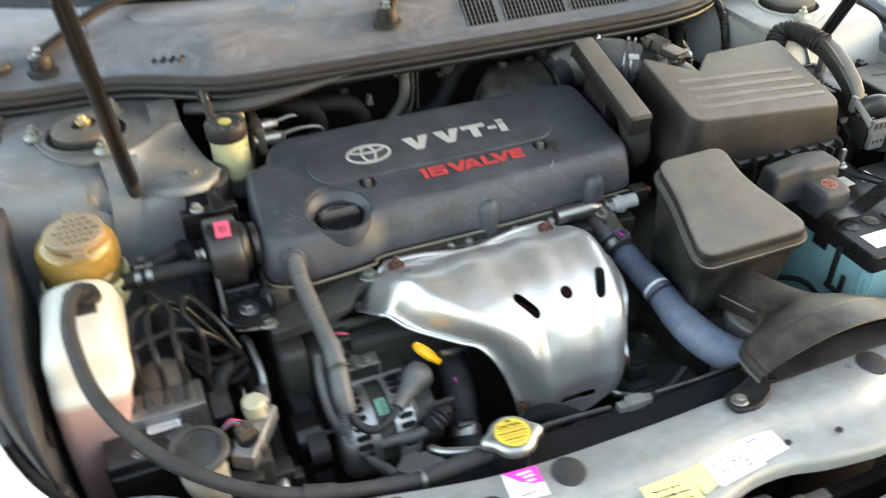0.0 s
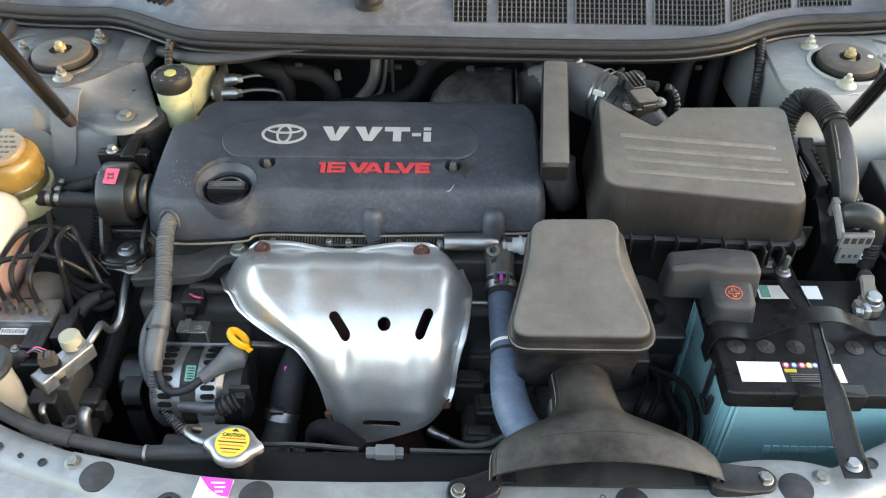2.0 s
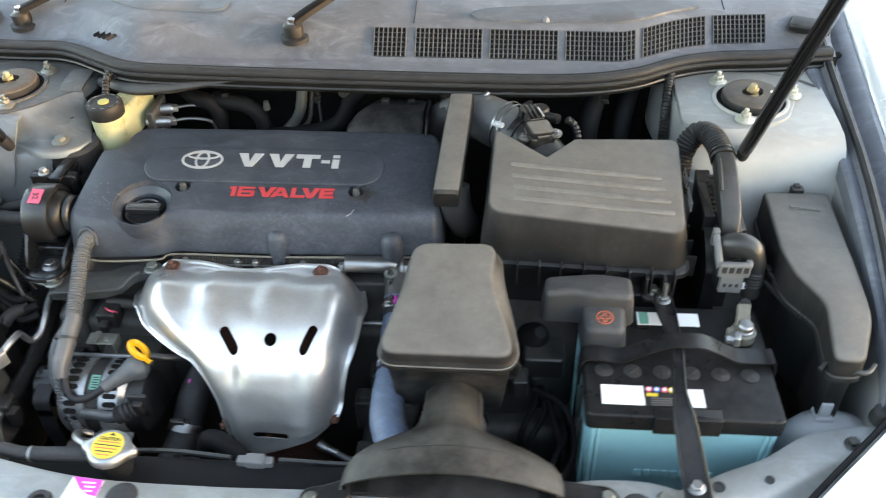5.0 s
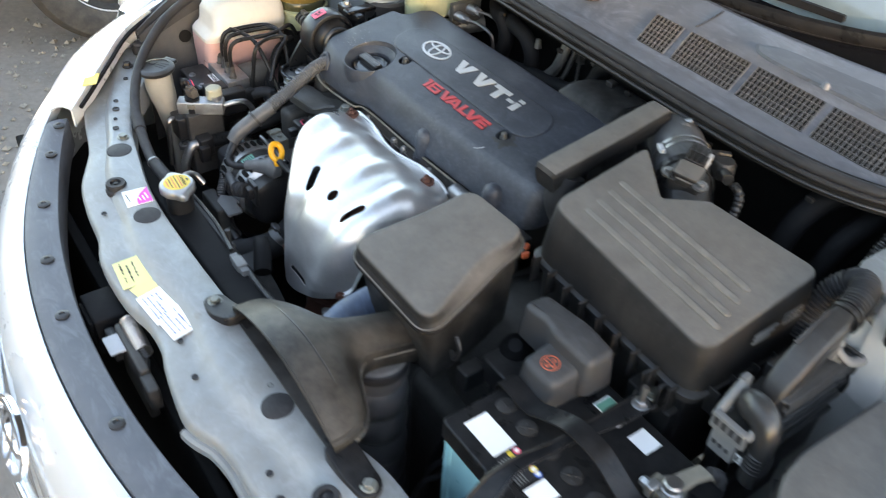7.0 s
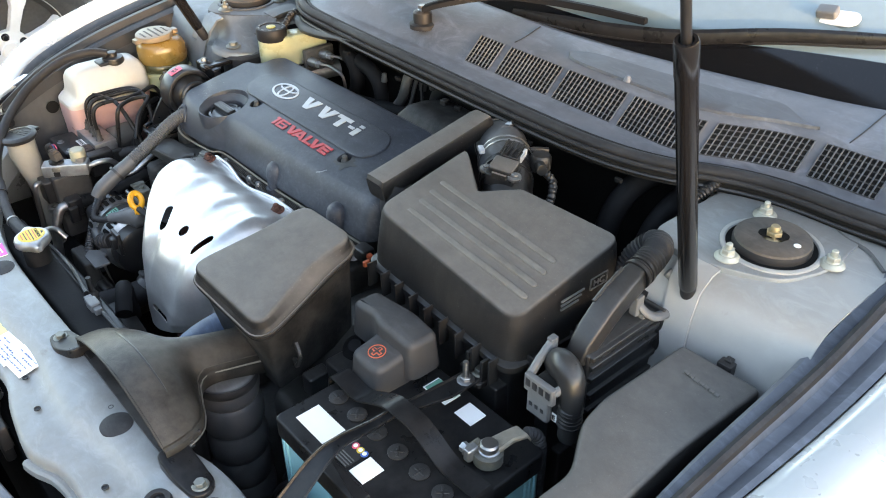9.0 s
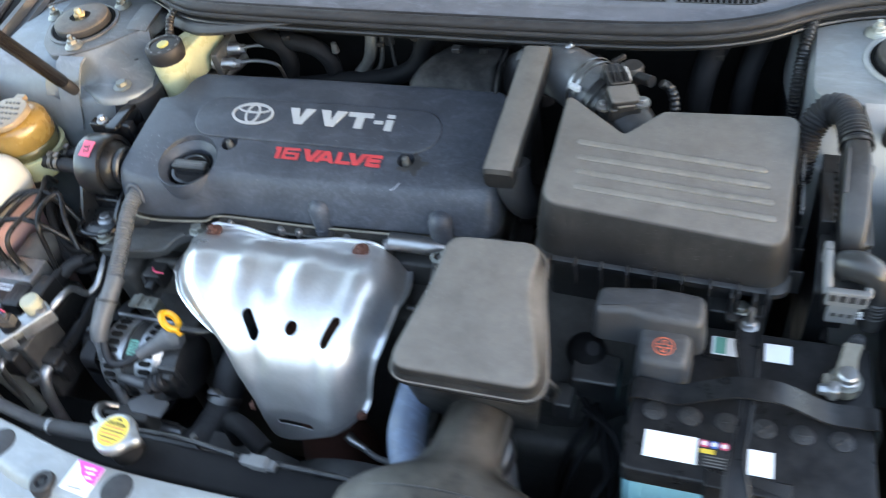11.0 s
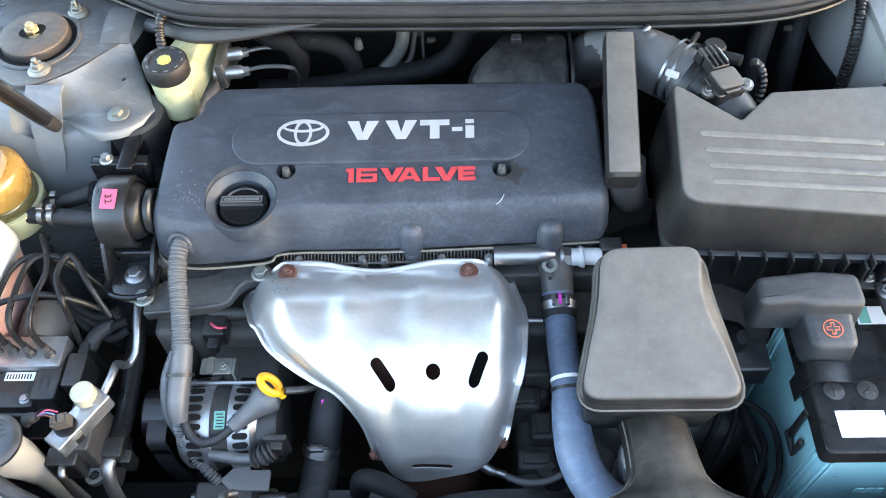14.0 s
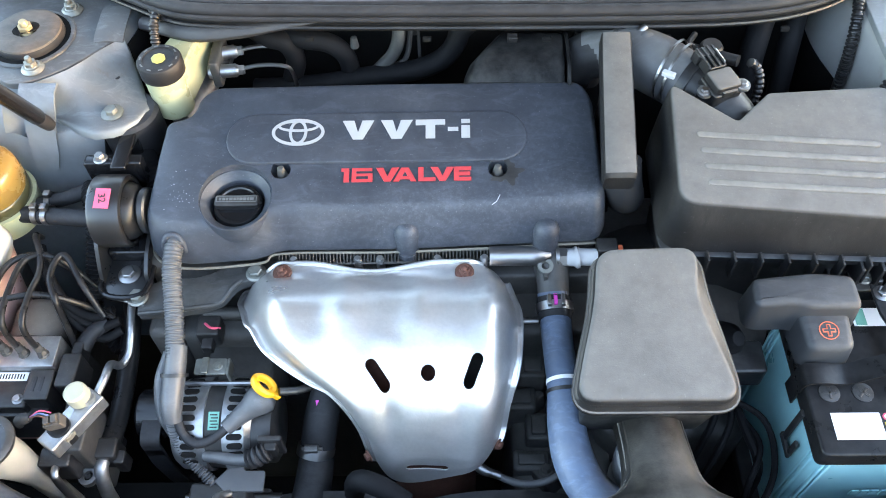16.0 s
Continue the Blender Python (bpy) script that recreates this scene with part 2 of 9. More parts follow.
M_TYRE = material("tyre_rubber", (0.030, 0.030, 0.030), 0.7, vary=0.3, bump=0.5, dust=0.35, dust_color=(0.16, 0.14, 0.12))
M_ALLOY = material("alloy_wheel", (0.70, 0.70, 0.70), 0.35, metal=0.35, vary=0.08, bump=0.05)
M_GRAVEL = material("gravel_ground", (0.20, 0.175, 0.15), 0.9, vary=0.45, grain=45, blotch=1.6, bump=1.0, bump_grain=55, dust=0.3, dust_color=(0.26, 0.22, 0.18))
M_PEBBLE = material("pebble", (0.22, 0.20, 0.17), 0.85, vary=0.4, grain=120, bump=0.5)
M_CHROMETRIM = material("chrome_trim", (0.85, 0.85, 0.86), 0.08, metal=1.0, vary=0.03, bump=0.0)
M_PAINTDARK = material("hood_underside", (0.10, 0.10, 0.105), 0.7, metal=0.0, vary=0.1, bump=0.1)
M_TANKBLACK = material("smooth_black_plastic", (0.007, 0.0072, 0.008), 0.48, ior=1.22, vary=0.25, bump=0.25, dust=0.25, dust_color=(0.10, 0.098, 0.095), blotch=14, scuff=0.15, smear=0.35)
M_GLASS = material("windscreen_glass", (0.17, 0.22, 0.23), 0.03, vary=0.12, bump=0.0, coat=1.0, ior=1.75, blotch=3)
M_SATIN = material("satin_black_enamel", (0.011, 0.011, 0.012), 0.34, ior=1.6, vary=0.2, bump=0.10, dust=0.06, dust_color=(0.05, 0.05, 0.05), blotch=20)
M_COAT = material("black_coated_steel", (0.009, 0.009, 0.010), 0.33, ior=1.33, vary=0.3, bump=0.2, dust=0.2, dust_color=(0.06, 0.058, 0.055), blotch=30)
M_FRIT = material("dark_glass_border", (0.006, 0.006, 0.007), 0.08, vary=0.0, bump=0.0, fleck=0.15)
M_SEMI = material("satin_black_plastic", (0.016, 0.016, 0.017), 0.34, vary=0.25, bump=0.2, dust=0.35, settle=0.12, dust_color=(0.12, 0.117, 0.112), scuff=0.4, blotch=12, smear=0.30)
M_COWLDARK = material("dark_cowl_plastic", (0.075, 0.082, 0.095), 0.45, vary=0.2, bump=0.2, dust=0.4, dust_color=(0.12, 0.125, 0.14), blotch=7, scuff=0.35)
M_WALL = material("rendered_wall", (0.150, 0.150, 0.150), 0.9, vary=0.35, grain=45, blotch=1.6, bump=0.8, bump_grain=55)
M_PALE = material("pale_grey_plastic", (0.40, 0.41, 0.43), 0.45, vary=0.12, bump=0.1, dust=0.2, dust_color=(0.25, 0.24, 0.23))


# ---- shape helpers ----
ROOT = {}


def V(*a):
    return Vector(a)


def finish(bm, angle=38):
    bmesh.ops.remove_doubles(bm, verts=bm.verts, dist=1e-6)
    bmesh.ops.recalc_face_normals(bm, faces=bm.faces)
    me = bpy.data.meshes.new("mesh")
    bm.to_mesh(me)
    bm.free()
    me.shade_smooth()
    me.set_sharp_from_angle(angle=radians(angle))
    return me


def thing(name, at, label, category, group="", kind=""):
    """An Empty at the base of a thing; its parts are built in world places."""
    ob = new(name)
    ob.location = at
    ob.empty_display_size = 0.02
    ROOT[ob.name] = Vector(at)
    return tagged(ob, label, category, group, kind)


def part(name, bm, mat, parent, label="", angle=38):
    """One bmesh, in world places, as one mesh under a thing or a part."""
    base = ROOT[parent.name]
    bmesh.ops.translate(bm, verts=bm.verts, vec=-base)
    ob = new(name, finish(bm, angle))
    ob.data.materials.append(mat)
    ob.parent = parent
    ROOT[ob.name] = base
    return tagged(ob, label)


def solo(name, bm, mat, label, category, group="", kind="", angle=38):
    """A thing of one mesh, its origin at its lowest middle."""
    co = [v.co for v in bm.verts]
    base = Vector(((min(c.x for c in co) + max(c.x for c in co)) / 2, (min(c.y for c in co) + max(c.y for c in co)) / 2, min(c.z for c in co)))
    bmesh.ops.translate(bm, verts=bm.verts, vec=-base)
    ob = new(name, finish(bm, angle))
    ob.location = base
    ob.data.materials.append(mat)
    ROOT[ob.name] = base
    return tagged(ob, label, category, group, kind)


def merge(*bms):
    out = bms[0]
    for b in bms[1:]:
        me = bpy.data.meshes.new("tmp")
        b.to_mesh(me)
        b.free()
        out.from_mesh(me)
        bpy.data.meshes.remove(me)
    return out


def xf(bm, m):
    bmesh.ops.transform(bm, matrix=m, verts=bm.verts)
    return bm


def loft(rings, closed=True, cap0=True, cap1=True):
    bm = bmesh.new()
    vs = [[bm.verts.new(p) for p in r] for r in rings]
    k = len(rings[0])
    for a, b in zip(vs, vs[1:]):
        for i in range(k if closed else k - 1):
            j = (i + 1) % k
            bm.faces.new((a[i], a[j], b[j], b[i]))
    if closed and cap0:
        bm.faces.new(vs[0][::-1])
    if closed and cap1:
        bm.faces.new(vs[-1])
    return bm


def sheet(rows, thick=0.0):
    """A grid of points as a surface, made solid downwards by thick."""
    bm = loft(rows, closed=False)
    if thick:
        bmesh.ops.recalc_face_normals(bm, faces=bm.faces)
        bmesh.ops.solidify(bm, geom=bm.faces[:], thickness=thick)
    return bm


def fillet(poly, r, n=5):
    """A closed 2D outline with its corners rounded; r one number or one a corner."""
    out = []
    k = len(poly)
    for i in range(k):
        p, a, b = Vector(poly[i][:2]), Vector(poly[i - 1][:2]), Vector(poly[(i + 1) % k][:2])
        rad = r[i] if isinstance(r, (list, tuple)) else r
        u, w = (a - p), (b - p)
        d = min(rad, u.length * 0.49, w.length * 0.49)
        u, w = p + u.normalized() * d, p + w.normalized() * d
        for j in range(n + 1):
            t = j / n
            out.append((1 - t) ** 2 * u + 2 * t * (1 - t) * p + t * t * w)
    return out


def inset(poly, d):
    """The outline moved inwards by d (outwards: minus)."""
    k = len(poly)
    area = sum(poly[i][0] * poly[(i + 1) % k][1] - poly[(i + 1) % k][0] * poly[i][1] for i in range(k))
    s = 1 if area > 0 else -1
    out = []
    for i in range(k):
        a, p, b = Vector(poly[i - 1][:2]), Vector(poly[i][:2]), Vector(poly[(i + 1) % k][:2])
        t1, t2 = (p - a), (b - p)
        if t1.length < 1e-7:
            t1 = t2
        if t2.length < 1e-7:
            t2 = t1
        n_ = V(-(t1.y), t1.x).normalized() + V(-(t2.y), t2.x).normalized()
        n_ = n_.normalized() if n_.length > 1e-6 else V(-t1.y, t1.x).normalized()
        out.append(p + n_ * d * s)
    return out


def prism(poly, z0, z1, bev=0.003, r=0.0, low=False):
    """An upright slab of the outline, its upper (and lower) edge rounded. z1 may be a function of x, y."""
    pts = fillet(poly, r) if r else [Vector(p[:2]) for p in poly]
    top = z1 if callable(z1) else (lambda x, y: z1)
    bot = z0 if callable(z0) else (lambda x, y: z0)
    rings = []
    if low and bev:
        for k in (1.0, 0.3, 0.0):
            rings.append([V(p.x, p.y, bot(p.x, p.y) + bev * (1 - math.sqrt(1 - (k) ** 2)) * 0 + bev * (1 - k)) for p in inset(pts, bev * k)])
    else:
        rings.append([V(p.x, p.y, bot(p.x, p.y)) for p in pts])
    if bev:
        for a in (0, 22, 45, 68, 90):
            s, c = math.sin(radians(a)), math.cos(radians(a))
            rings.append([V(p.x, p.y, top(p.x, p.y) - bev + bev * s) for p in inset(pts, bev * (1 - c))])
    else:
        rings.append([V(p.x, p.y, top(p.x, p.y)) for p in pts])
    return loft(rings)


def rect(cx, cy, w, h):
    return [(cx - w / 2, cy - h / 2), (cx + w / 2, cy - h / 2), (cx + w / 2, cy + h / 2), (cx - w / 2, cy + h / 2)]


def block(x0, x1, y0, y1, z0, z1, bev=0.003, r=0.004):
    return prism([(x0, y0), (x1, y0), (x1, y1), (x0, y1)], z0, z1, bev, r, low=True)


def lathe(profile, n=28, at=(0, 0, 0), axis=(0, 0, 1), cap=True):
    """Radius and height pairs turned about an axis."""
    q = Vector((0, 0, 1)).rotation_difference(Vector(axis)).to_matrix().to_4x4()
    m = Matrix.Translation(at) @ q
    rings = [[m @ V(r * math.cos(2 * math.pi * i / n), r * math.sin(2 * math.pi * i / n), z) for i in range(n)] for r, z in profile]
    return loft(rings, True, cap, cap)


def smooth_path(pts, sub=8):
    P = [Vector(p) for p in pts]
    if len(P) < 3:
        return [P[0].lerp(P[-1], i / sub) for i in range(sub + 1)]
    P = [2 * P[0] - P[1]] + P + [2 * P[-1] - P[-2]]
    out = []
    for i in range(1, len(P) - 2):
        a, b, c, d = P[i - 1:i + 3]
        for j in range(sub):
            t = j / sub
            out.append(0.5 * ((2 * b) + (c - a) * t + (2 * a - 5 * b + 4 * c - d) * t * t + (3 * b - a - 3 * c + d) * t ** 3))
    return out + [P[-2]]


def tube(pts, r, n=10, sub=6, ridge=0.0, pitch=0.006, flat=1.0, cap=True):
    """A hose along a smooth line. r: one radius or one a point. ridge: depth of its corrugations."""
    path = smooth_path(pts, sub)
    rad = [r] * len(path) if not isinstance(r, (list, tuple)) else [float(np.interp(i / (len(path) - 1) * (len(r) - 1), range(len(r)), r)) for i in range(len(path))]
    if ridge:
        fine, frad, acc = [path[0]], [rad[0]], 0.0
        for i in range(1, len(path)):
            seg = (path[i] - path[i - 1]).length
            k = max(1, int(seg / (pitch / 4)))
            for j in range(1, k + 1):
                acc += seg / k
                fine.append(path[i - 1].lerp(path[i], j / k))
                frad.append(rad[i] + ridge * (0.5 if math.sin(acc / pitch * 2 * math.pi) > 0 else -0.5))
        path, rad = fine, frad
    rings = []
    up = None
    for i, p in enumerate(path):
        t = (path[min(i + 1, len(path) - 1)] - path[max(i - 1, 0)]).normalized()
        if up is None:
            up = t.orthogonal().normalized() if abs(t.z) > 0.9 else (V(0, 0, 1) - t * t.z).normalized()
        else:
            up = (up - t * up.dot(t)).normalized()
        s = t.cross(up)
        rings.append([p + (s * math.cos(2 * math.pi * k / n) + up * math.sin(2 * math.pi * k / n) * flat) * rad[i] for k in range(n)])
    return loft(rings, True, cap, cap)


def hexhead(at, r=0.007, h=0.006, axis=(0, 0, 1), flange=1.5, stud=0.0):
    """A flanged bolt head or nut, with the stud's end where it shows."""
    f = lathe([(r * flange, 0), (r * flange, h * 0.15), (r * flange * 0.85, h * 0.32)], 20, at, axis)
    hx = lathe([(r, h * 0.2), (r, h * 0.9), (r * 0.88, h)], 6, at, axis)
    out = merge(f, hx)
    if stud:
        out = merge(out, lathe([(r * 0.5, h * 0.8), (r * 0.5, h + stud * 0.85), (r * 0.38, h + stud)], 10, at, axis))
    return out


def band(pts_at, axis, r, w=0.012, t=0.0015):
    """A flat ring round a hose."""
    return lathe([(r, -w / 2), (r + t, -w / 2), (r + t, w / 2), (r, w / 2), (r, -w / 2)], 24, pts_at, axis, cap=False)


def carve(ob, cutters):
    """Takes the cutters out of a mesh for good."""
    for bm in cutters:
        bmesh.ops.recalc_face_normals(bm, faces=bm.faces)
        base = ROOT[ob.name]
        bmesh.ops.translate(bm, verts=bm.verts, vec=-base)
        me = bpy.data.meshes.new("cutter")
        bm.to_mesh(me)
        bm.free()
        tool = new("cutter", me)
        tool.matrix_world = Matrix.Translation(base)
        mod = ob.modifiers.new("cut", "BOOLEAN")
        mod.object, mod.operation, mod.solver = tool, "DIFFERENCE", "EXACT"
        bpy.context.view_layer.update()
        dg = bpy.context.evaluated_depsgraph_get()
        fresh = bpy.data.meshes.new_from_object(ob.evaluated_get(dg))
        ob.modifiers.remove(mod)
        old = ob.data
        mats = [m for m in old.materials]
        ob.data = fresh
        fresh.materials.clear()
        for m in mats:
            fresh.materials.append(m)
        bpy.data.meshes.remove(old)
        bpy.data.objects.remove(tool)
        bpy.data.meshes.remove(me)
        fresh.shade_smooth()
        fresh.set_sharp_from_angle(angle=radians(35))
    return ob


def lettering(text, height, width, depth=0.0006, bold=0.0, tight=1.0):
    """Words as a solid mesh, lying flat, from the middle of their base line box, of the given height and width."""
    cu = bpy.data.curves.new("words", "FONT")
    cu.body, cu.extrude, cu.offset, cu.space_character, cu.resolution_u = text, 0.5, bold, tight, 4
    ob = new("words", cu)
    bpy.context.view_layer.update()
    me = bpy.data.meshes.new_from_object(ob.evaluated_get(bpy.context.evaluated_depsgraph_get()))
    bpy.data.objects.remove(ob)
    bpy.data.curves.remove(cu)
    bm = bmesh.new()
    bm.from_mesh(me)
    bpy.data.meshes.remove(me)
    xs, ys = [v.co.x for v in bm.verts], [v.co.y for v in bm.verts]
    w, h = max(xs) - min(xs), max(ys) - min(ys)
    for v in bm.verts:
        v.co = V((v.co.x - (max(xs) + min(xs)) / 2) * width / w, (v.co.y - (max(ys) + min(ys)) / 2) * height / h, v.co.z * depth * 2 if v.co.z > 0 else -depth)
    return bm


def lerp_at(x, xs, ys):
    return float(np.interp(x, xs, ys))


def spline(x, xs, ys):
    """A smooth curve through the given places."""
    i = max(0, min(len(xs) - 2, int(np.searchsorted(xs, x)) - 1))
    t = (x - xs[i]) / (xs[i + 1] - xs[i])
    m = lambda k: (ys[min(k + 1, len(ys) - 1)] - ys[max(k - 1, 0)]) / (xs[min(k + 1, len(xs) - 1)] - xs[max(k - 1, 0)])
    h = xs[i + 1] - xs[i]
    return ys[i] * (2 * t ** 3 - 3 * t * t + 1) + ys[i + 1] * (3 * t * t - 2 * t ** 3) + h * (m(i) * (t ** 3 - 2 * t * t + t) + m(i + 1) * (t ** 3 - t * t))


def sstep(a, b, x):
    t = max(0.0, min(1.0, (x - a) / (b - a)))
    return t * t * (3 - 2 * t)


# ---- ground ----
g = bmesh.new()
bmesh.ops.create_grid(g, x_segments=40, y_segments=40, size=400)
ground = solo("ground", g, M_GRAVEL, "brown gravel and dirt ground under the car", "ground", kind="structure")

# unseen walls added to shape the light; the low one trims the sun
solo("wall_side", block(-7.2, -7.0, -6.2, 9.0, 0.0, 1.5, 0.01, 0.02), M_WALL, "unseen grey wall added to block low sky light", "wall", kind="structure")
solo("wall_low", block(7.0, 7.2, -3.0, 9.0, 0.0, 1.685, 0.01, 0.02), M_WALL, "unseen low grey wall added to cut the low sun", "wall", kind="structure")
solo("wall_front", block(-7.2, 3.5, -6.4, -6.2, 0.0, 3.6, 0.01, 0.02), M_WALL, "unseen grey wall added to block light from the front", "wall", kind="structure")

# ---- the car's body round the engine bay ----
car = thing("car", (0, 0.3, 0), "silver grey car body round an open engine bay", "car")

# edges of the fender gutters, right half; the other side mirrors them
FY = [-0.02, 0.08, 0.13, 0.20, 0.30, 0.42, 0.58, 0.80, 1.05]
F_IN = [0.60, 0.630, 0.645, 0.650, 0.653, 0.658, 0.656, 0.657, 0.665]
F_OUT = [0.62, 0.648, 0.672, 0.692, 0.710, 0.723, 0.730, 0.738, 0.750]
F_Z = [0.735, 0.765, 0.785, 0.812, 0.840, 0.862, 0.888, 0.925, 0.965]


def fender(side):
    rows_gutter, rows_skin, rows_wall = [], [], []
    for k in range(37):
        y = 0.10 + 0.95 * k / 36
        xi, xo, z = spline(y, FY, F_IN), spline(y, FY, F_OUT), spline(y, FY, F_Z)
        if side < 0:
            xo += 0.040 * sstep(0.10, 0.20, y) * (1 - sstep(0.45, 0.70, y))
            z += 0.006
        w = xo - xi
        prof = [(0, -0.028), (0.02, -0.008), (0.10, -0.004), (0.28, -0.008), (0.34, 0.004), (0.44, 0.004), (0.50, -0.010), (0.66, -0.012), (0.76, -0.004), (0.90, 0.002), (1.0, 0.001)]
        rows_gutter.append([V(side * (xi + w * a), y, z + b) for a, b in prof])
        skin = [(-0.006, -0.020), (-0.004, -0.002), (0.0, 0.004), (0.012, 0.010), (0.04, 0.014), (0.075, 0.006), (0.10, -0.02), (0.115, -0.07), (0.120, -0.16), (0.115, -0.30)]
        rows_skin.append([V(side * (xo + 0.004 + a), y, z + b) for a, b in skin])
        rows_wall.append([V(side * (xi + 0.004 + 0.05 * (1 - t) * 0), y, z - 0.026 - t * (z - 0.026 - 0.30)) for t in (0, 0.02, 0.25, 0.5, 0.75, 1)])
    # gutter and wall differ by side: uneven light put into their colours
    part("gutter", sheet(rows_gutter, 0.002), M_COWL if side > 0 else M_GUTTER, car, "dusty grey gutter beside the fender" if side > 0 else "dark gutter beside the fender")
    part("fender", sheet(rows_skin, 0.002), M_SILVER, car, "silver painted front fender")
    part("inner_fender", sheet(rows_wall, 0.002), M_LITBAY if side > 0 else M_PLATE, car, "grey painted inner fender wall")
    seal = [(side * (spline(y, FY, F_IN) + (0.40 if side > 0 else 0.95) * (spline(y, FY, F_OUT) - spline(y, FY, F_IN))), y, spline(y, FY, F_Z) + 0.004) for y in (0.14, 0.22, 0.32, 0.44, 0.60, 0.80)]
    part("seal", tube(seal, 0.006, 8), M_RUBBER, car)


T_Y = [0.25, 0.400, 0.412, 0.425, 0.436, 0.450, 0.466, 0.485, 0.52, 0.60, 0.70]
T_Z = [0.36, 0.440, 0.640, 0.770, 0.830, 0.864, 0.879, 0.884, 0.886, 0.886, 0.888]


LOBE_X = [-0.560, -0.530, -0.499, -0.474, -0.454, -0.440]
LOBE_BACK = [0.462, 0.479, 0.498, 0.524, 0.545, 0.556]
LOBE_FRONT = [0.452, 0.446, 0.447, 0.437, 0.433, 0.434]
LOBE_FZ = [0.835, 0.845, 0.850, 0.854, 0.855, 0.853]


def lobe_z(x, y):
    """Height of the pressed lobe in front of the right-hand tower's doubler; far up where there is none."""
    back = lerp_at(x, LOBE_X, LOBE_BACK)
    if x < LOBE_X[0] or y > back:
        return 2.0
    front, fz = lerp_at(x, LOBE_X, LOBE_FRONT), lerp_at(x, LOBE_X, LOBE_FZ)
    q = min(1.0, (back - y) / (back - front))
    return fz + (0.8865 - fz) * (1 - q) ** 2


def strut_tower(side):
    # turret: a plateau that rolls down towards the engine and steeply to the front
    rows = []
    for k in range(49):
        y = 0.70 - 0.30 * (k / 48) ** 0.8
        zt = spline(y, T_Y, T_Z)
        xi = 0.447 + 0.030 * sstep(0.46, 0.41, y) + 0.012 * math.sin((y - 0.42) * 20)
        xo = 0.668
        row = [V(side * (xo + (xi + 0.016 - xo) * t), y, zt - 0.004 * t) for t in np.linspace(0, 1, 17)]
        row += [V(side * (xi + 0.016 - 0.016 * math.sin(a)), y, zt - 0.004 - 0.016 * (1 - math.cos(a))) for a in (0.5, 1.0, 1.57)]
        row += [V(side * (xi - d), y, zt - 0.02 - (zt - 0.02 - 0.34) * t) for d, t in ((0.004, 0.15), (0.006, 0.5), (0.006, 1.0))]
        if side < 0:                                # the pressed lobe lies lower than the plateau
            for v in row:
                v.z = min(v.z, lobe_z(v.x, v.y) - 0.005)
        rows.append(row)
    # flank below the rolled edge is a separate near-black sheet
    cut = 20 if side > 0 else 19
    part("tower_side", sheet([row[cut:] for row in rows], 0.002), M_DULL, car, "near-black side of the strut tower")
    rows = [row[:cut + 1] for row in rows]
    # tower, pad, doubler and foot paler at +x: brighter light in the paint
    tower = part("strut_tower", sheet(rows, 0.002), M_LITBAY if side > 0 else M_TOWER, car, "grey painted suspension strut tower")
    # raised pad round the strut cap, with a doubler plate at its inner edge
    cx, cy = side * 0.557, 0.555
    part("pad", lathe([(0.0545, 0.8870), (0.0540, 0.8903), (0.0518, 0.8912), (0.0492, 0.8909), (0.0478, 0.8892)], 40, (cx, cy, 0), cap=False), M_LITBAY if side > 0 else M_PLATE, tower)
    # near-black disc paints the shade of the gap round the cap
    part("gap", lathe([(0.0482, 0.8889), (0.0482, 0.8894), (0.0, 0.8894)], 40, (cx, cy, 0)), M_DEEP, tower, "near-black disc for the shaded gap round the strut cap")
    dbl = [(side * x, y) for x, y in ((0.452, 0.485), (0.500, 0.470), (0.545, 0.480), (0.600, 0.505), (0.622, 0.56), (0.618, 0.645), (0.56, 0.655), (0.455, 0.64))]
    if side < 0:
        dbl = [(-x, y) for x, y in ((0.452, 0.548), (0.474, 0.526), (0.499, 0.500), (0.530, 0.481), (0.560, 0.472), (0.600, 0.505), (0.622, 0.56), (0.618, 0.645), (0.56, 0.655), (0.455, 0.64))]
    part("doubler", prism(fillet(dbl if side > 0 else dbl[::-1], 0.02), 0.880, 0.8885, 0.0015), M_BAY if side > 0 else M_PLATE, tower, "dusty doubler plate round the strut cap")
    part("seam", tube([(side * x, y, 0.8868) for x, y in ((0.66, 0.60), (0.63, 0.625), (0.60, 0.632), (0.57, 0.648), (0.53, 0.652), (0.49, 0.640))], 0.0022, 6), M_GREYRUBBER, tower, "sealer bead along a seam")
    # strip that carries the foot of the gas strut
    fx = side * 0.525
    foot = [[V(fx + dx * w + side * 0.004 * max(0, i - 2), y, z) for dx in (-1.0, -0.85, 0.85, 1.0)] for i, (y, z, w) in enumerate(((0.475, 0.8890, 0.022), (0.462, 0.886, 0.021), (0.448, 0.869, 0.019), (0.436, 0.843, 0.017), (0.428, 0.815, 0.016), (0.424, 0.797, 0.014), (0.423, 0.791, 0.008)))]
    part("strut_foot", sheet(foot, 0.003), M_LITBAY if side > 0 else M_TOWER, tower)


for s in (-1, 1):
    fender(s)
    strut_tower(s)

# radiator support: pressed steel bar across the front, in three overlapping pieces
RX = [-0.67, -0.56, -0.495, -0.403, -0.362, -0.243, -0.105, 0.0, 0.105, 0.243, 0.30, 0.338, 0.377, 0.403, 0.455, 0.50, 0.56, 0.67]
R_BACK = [0.100, 0.080, 0.038, 0.002, -0.007, -0.028, -0.031, -0.029, -0.028, -0.015, 0.000, 0.004, 0.002, -0.004, 0.022, 0.042, 0.080, 0.100]
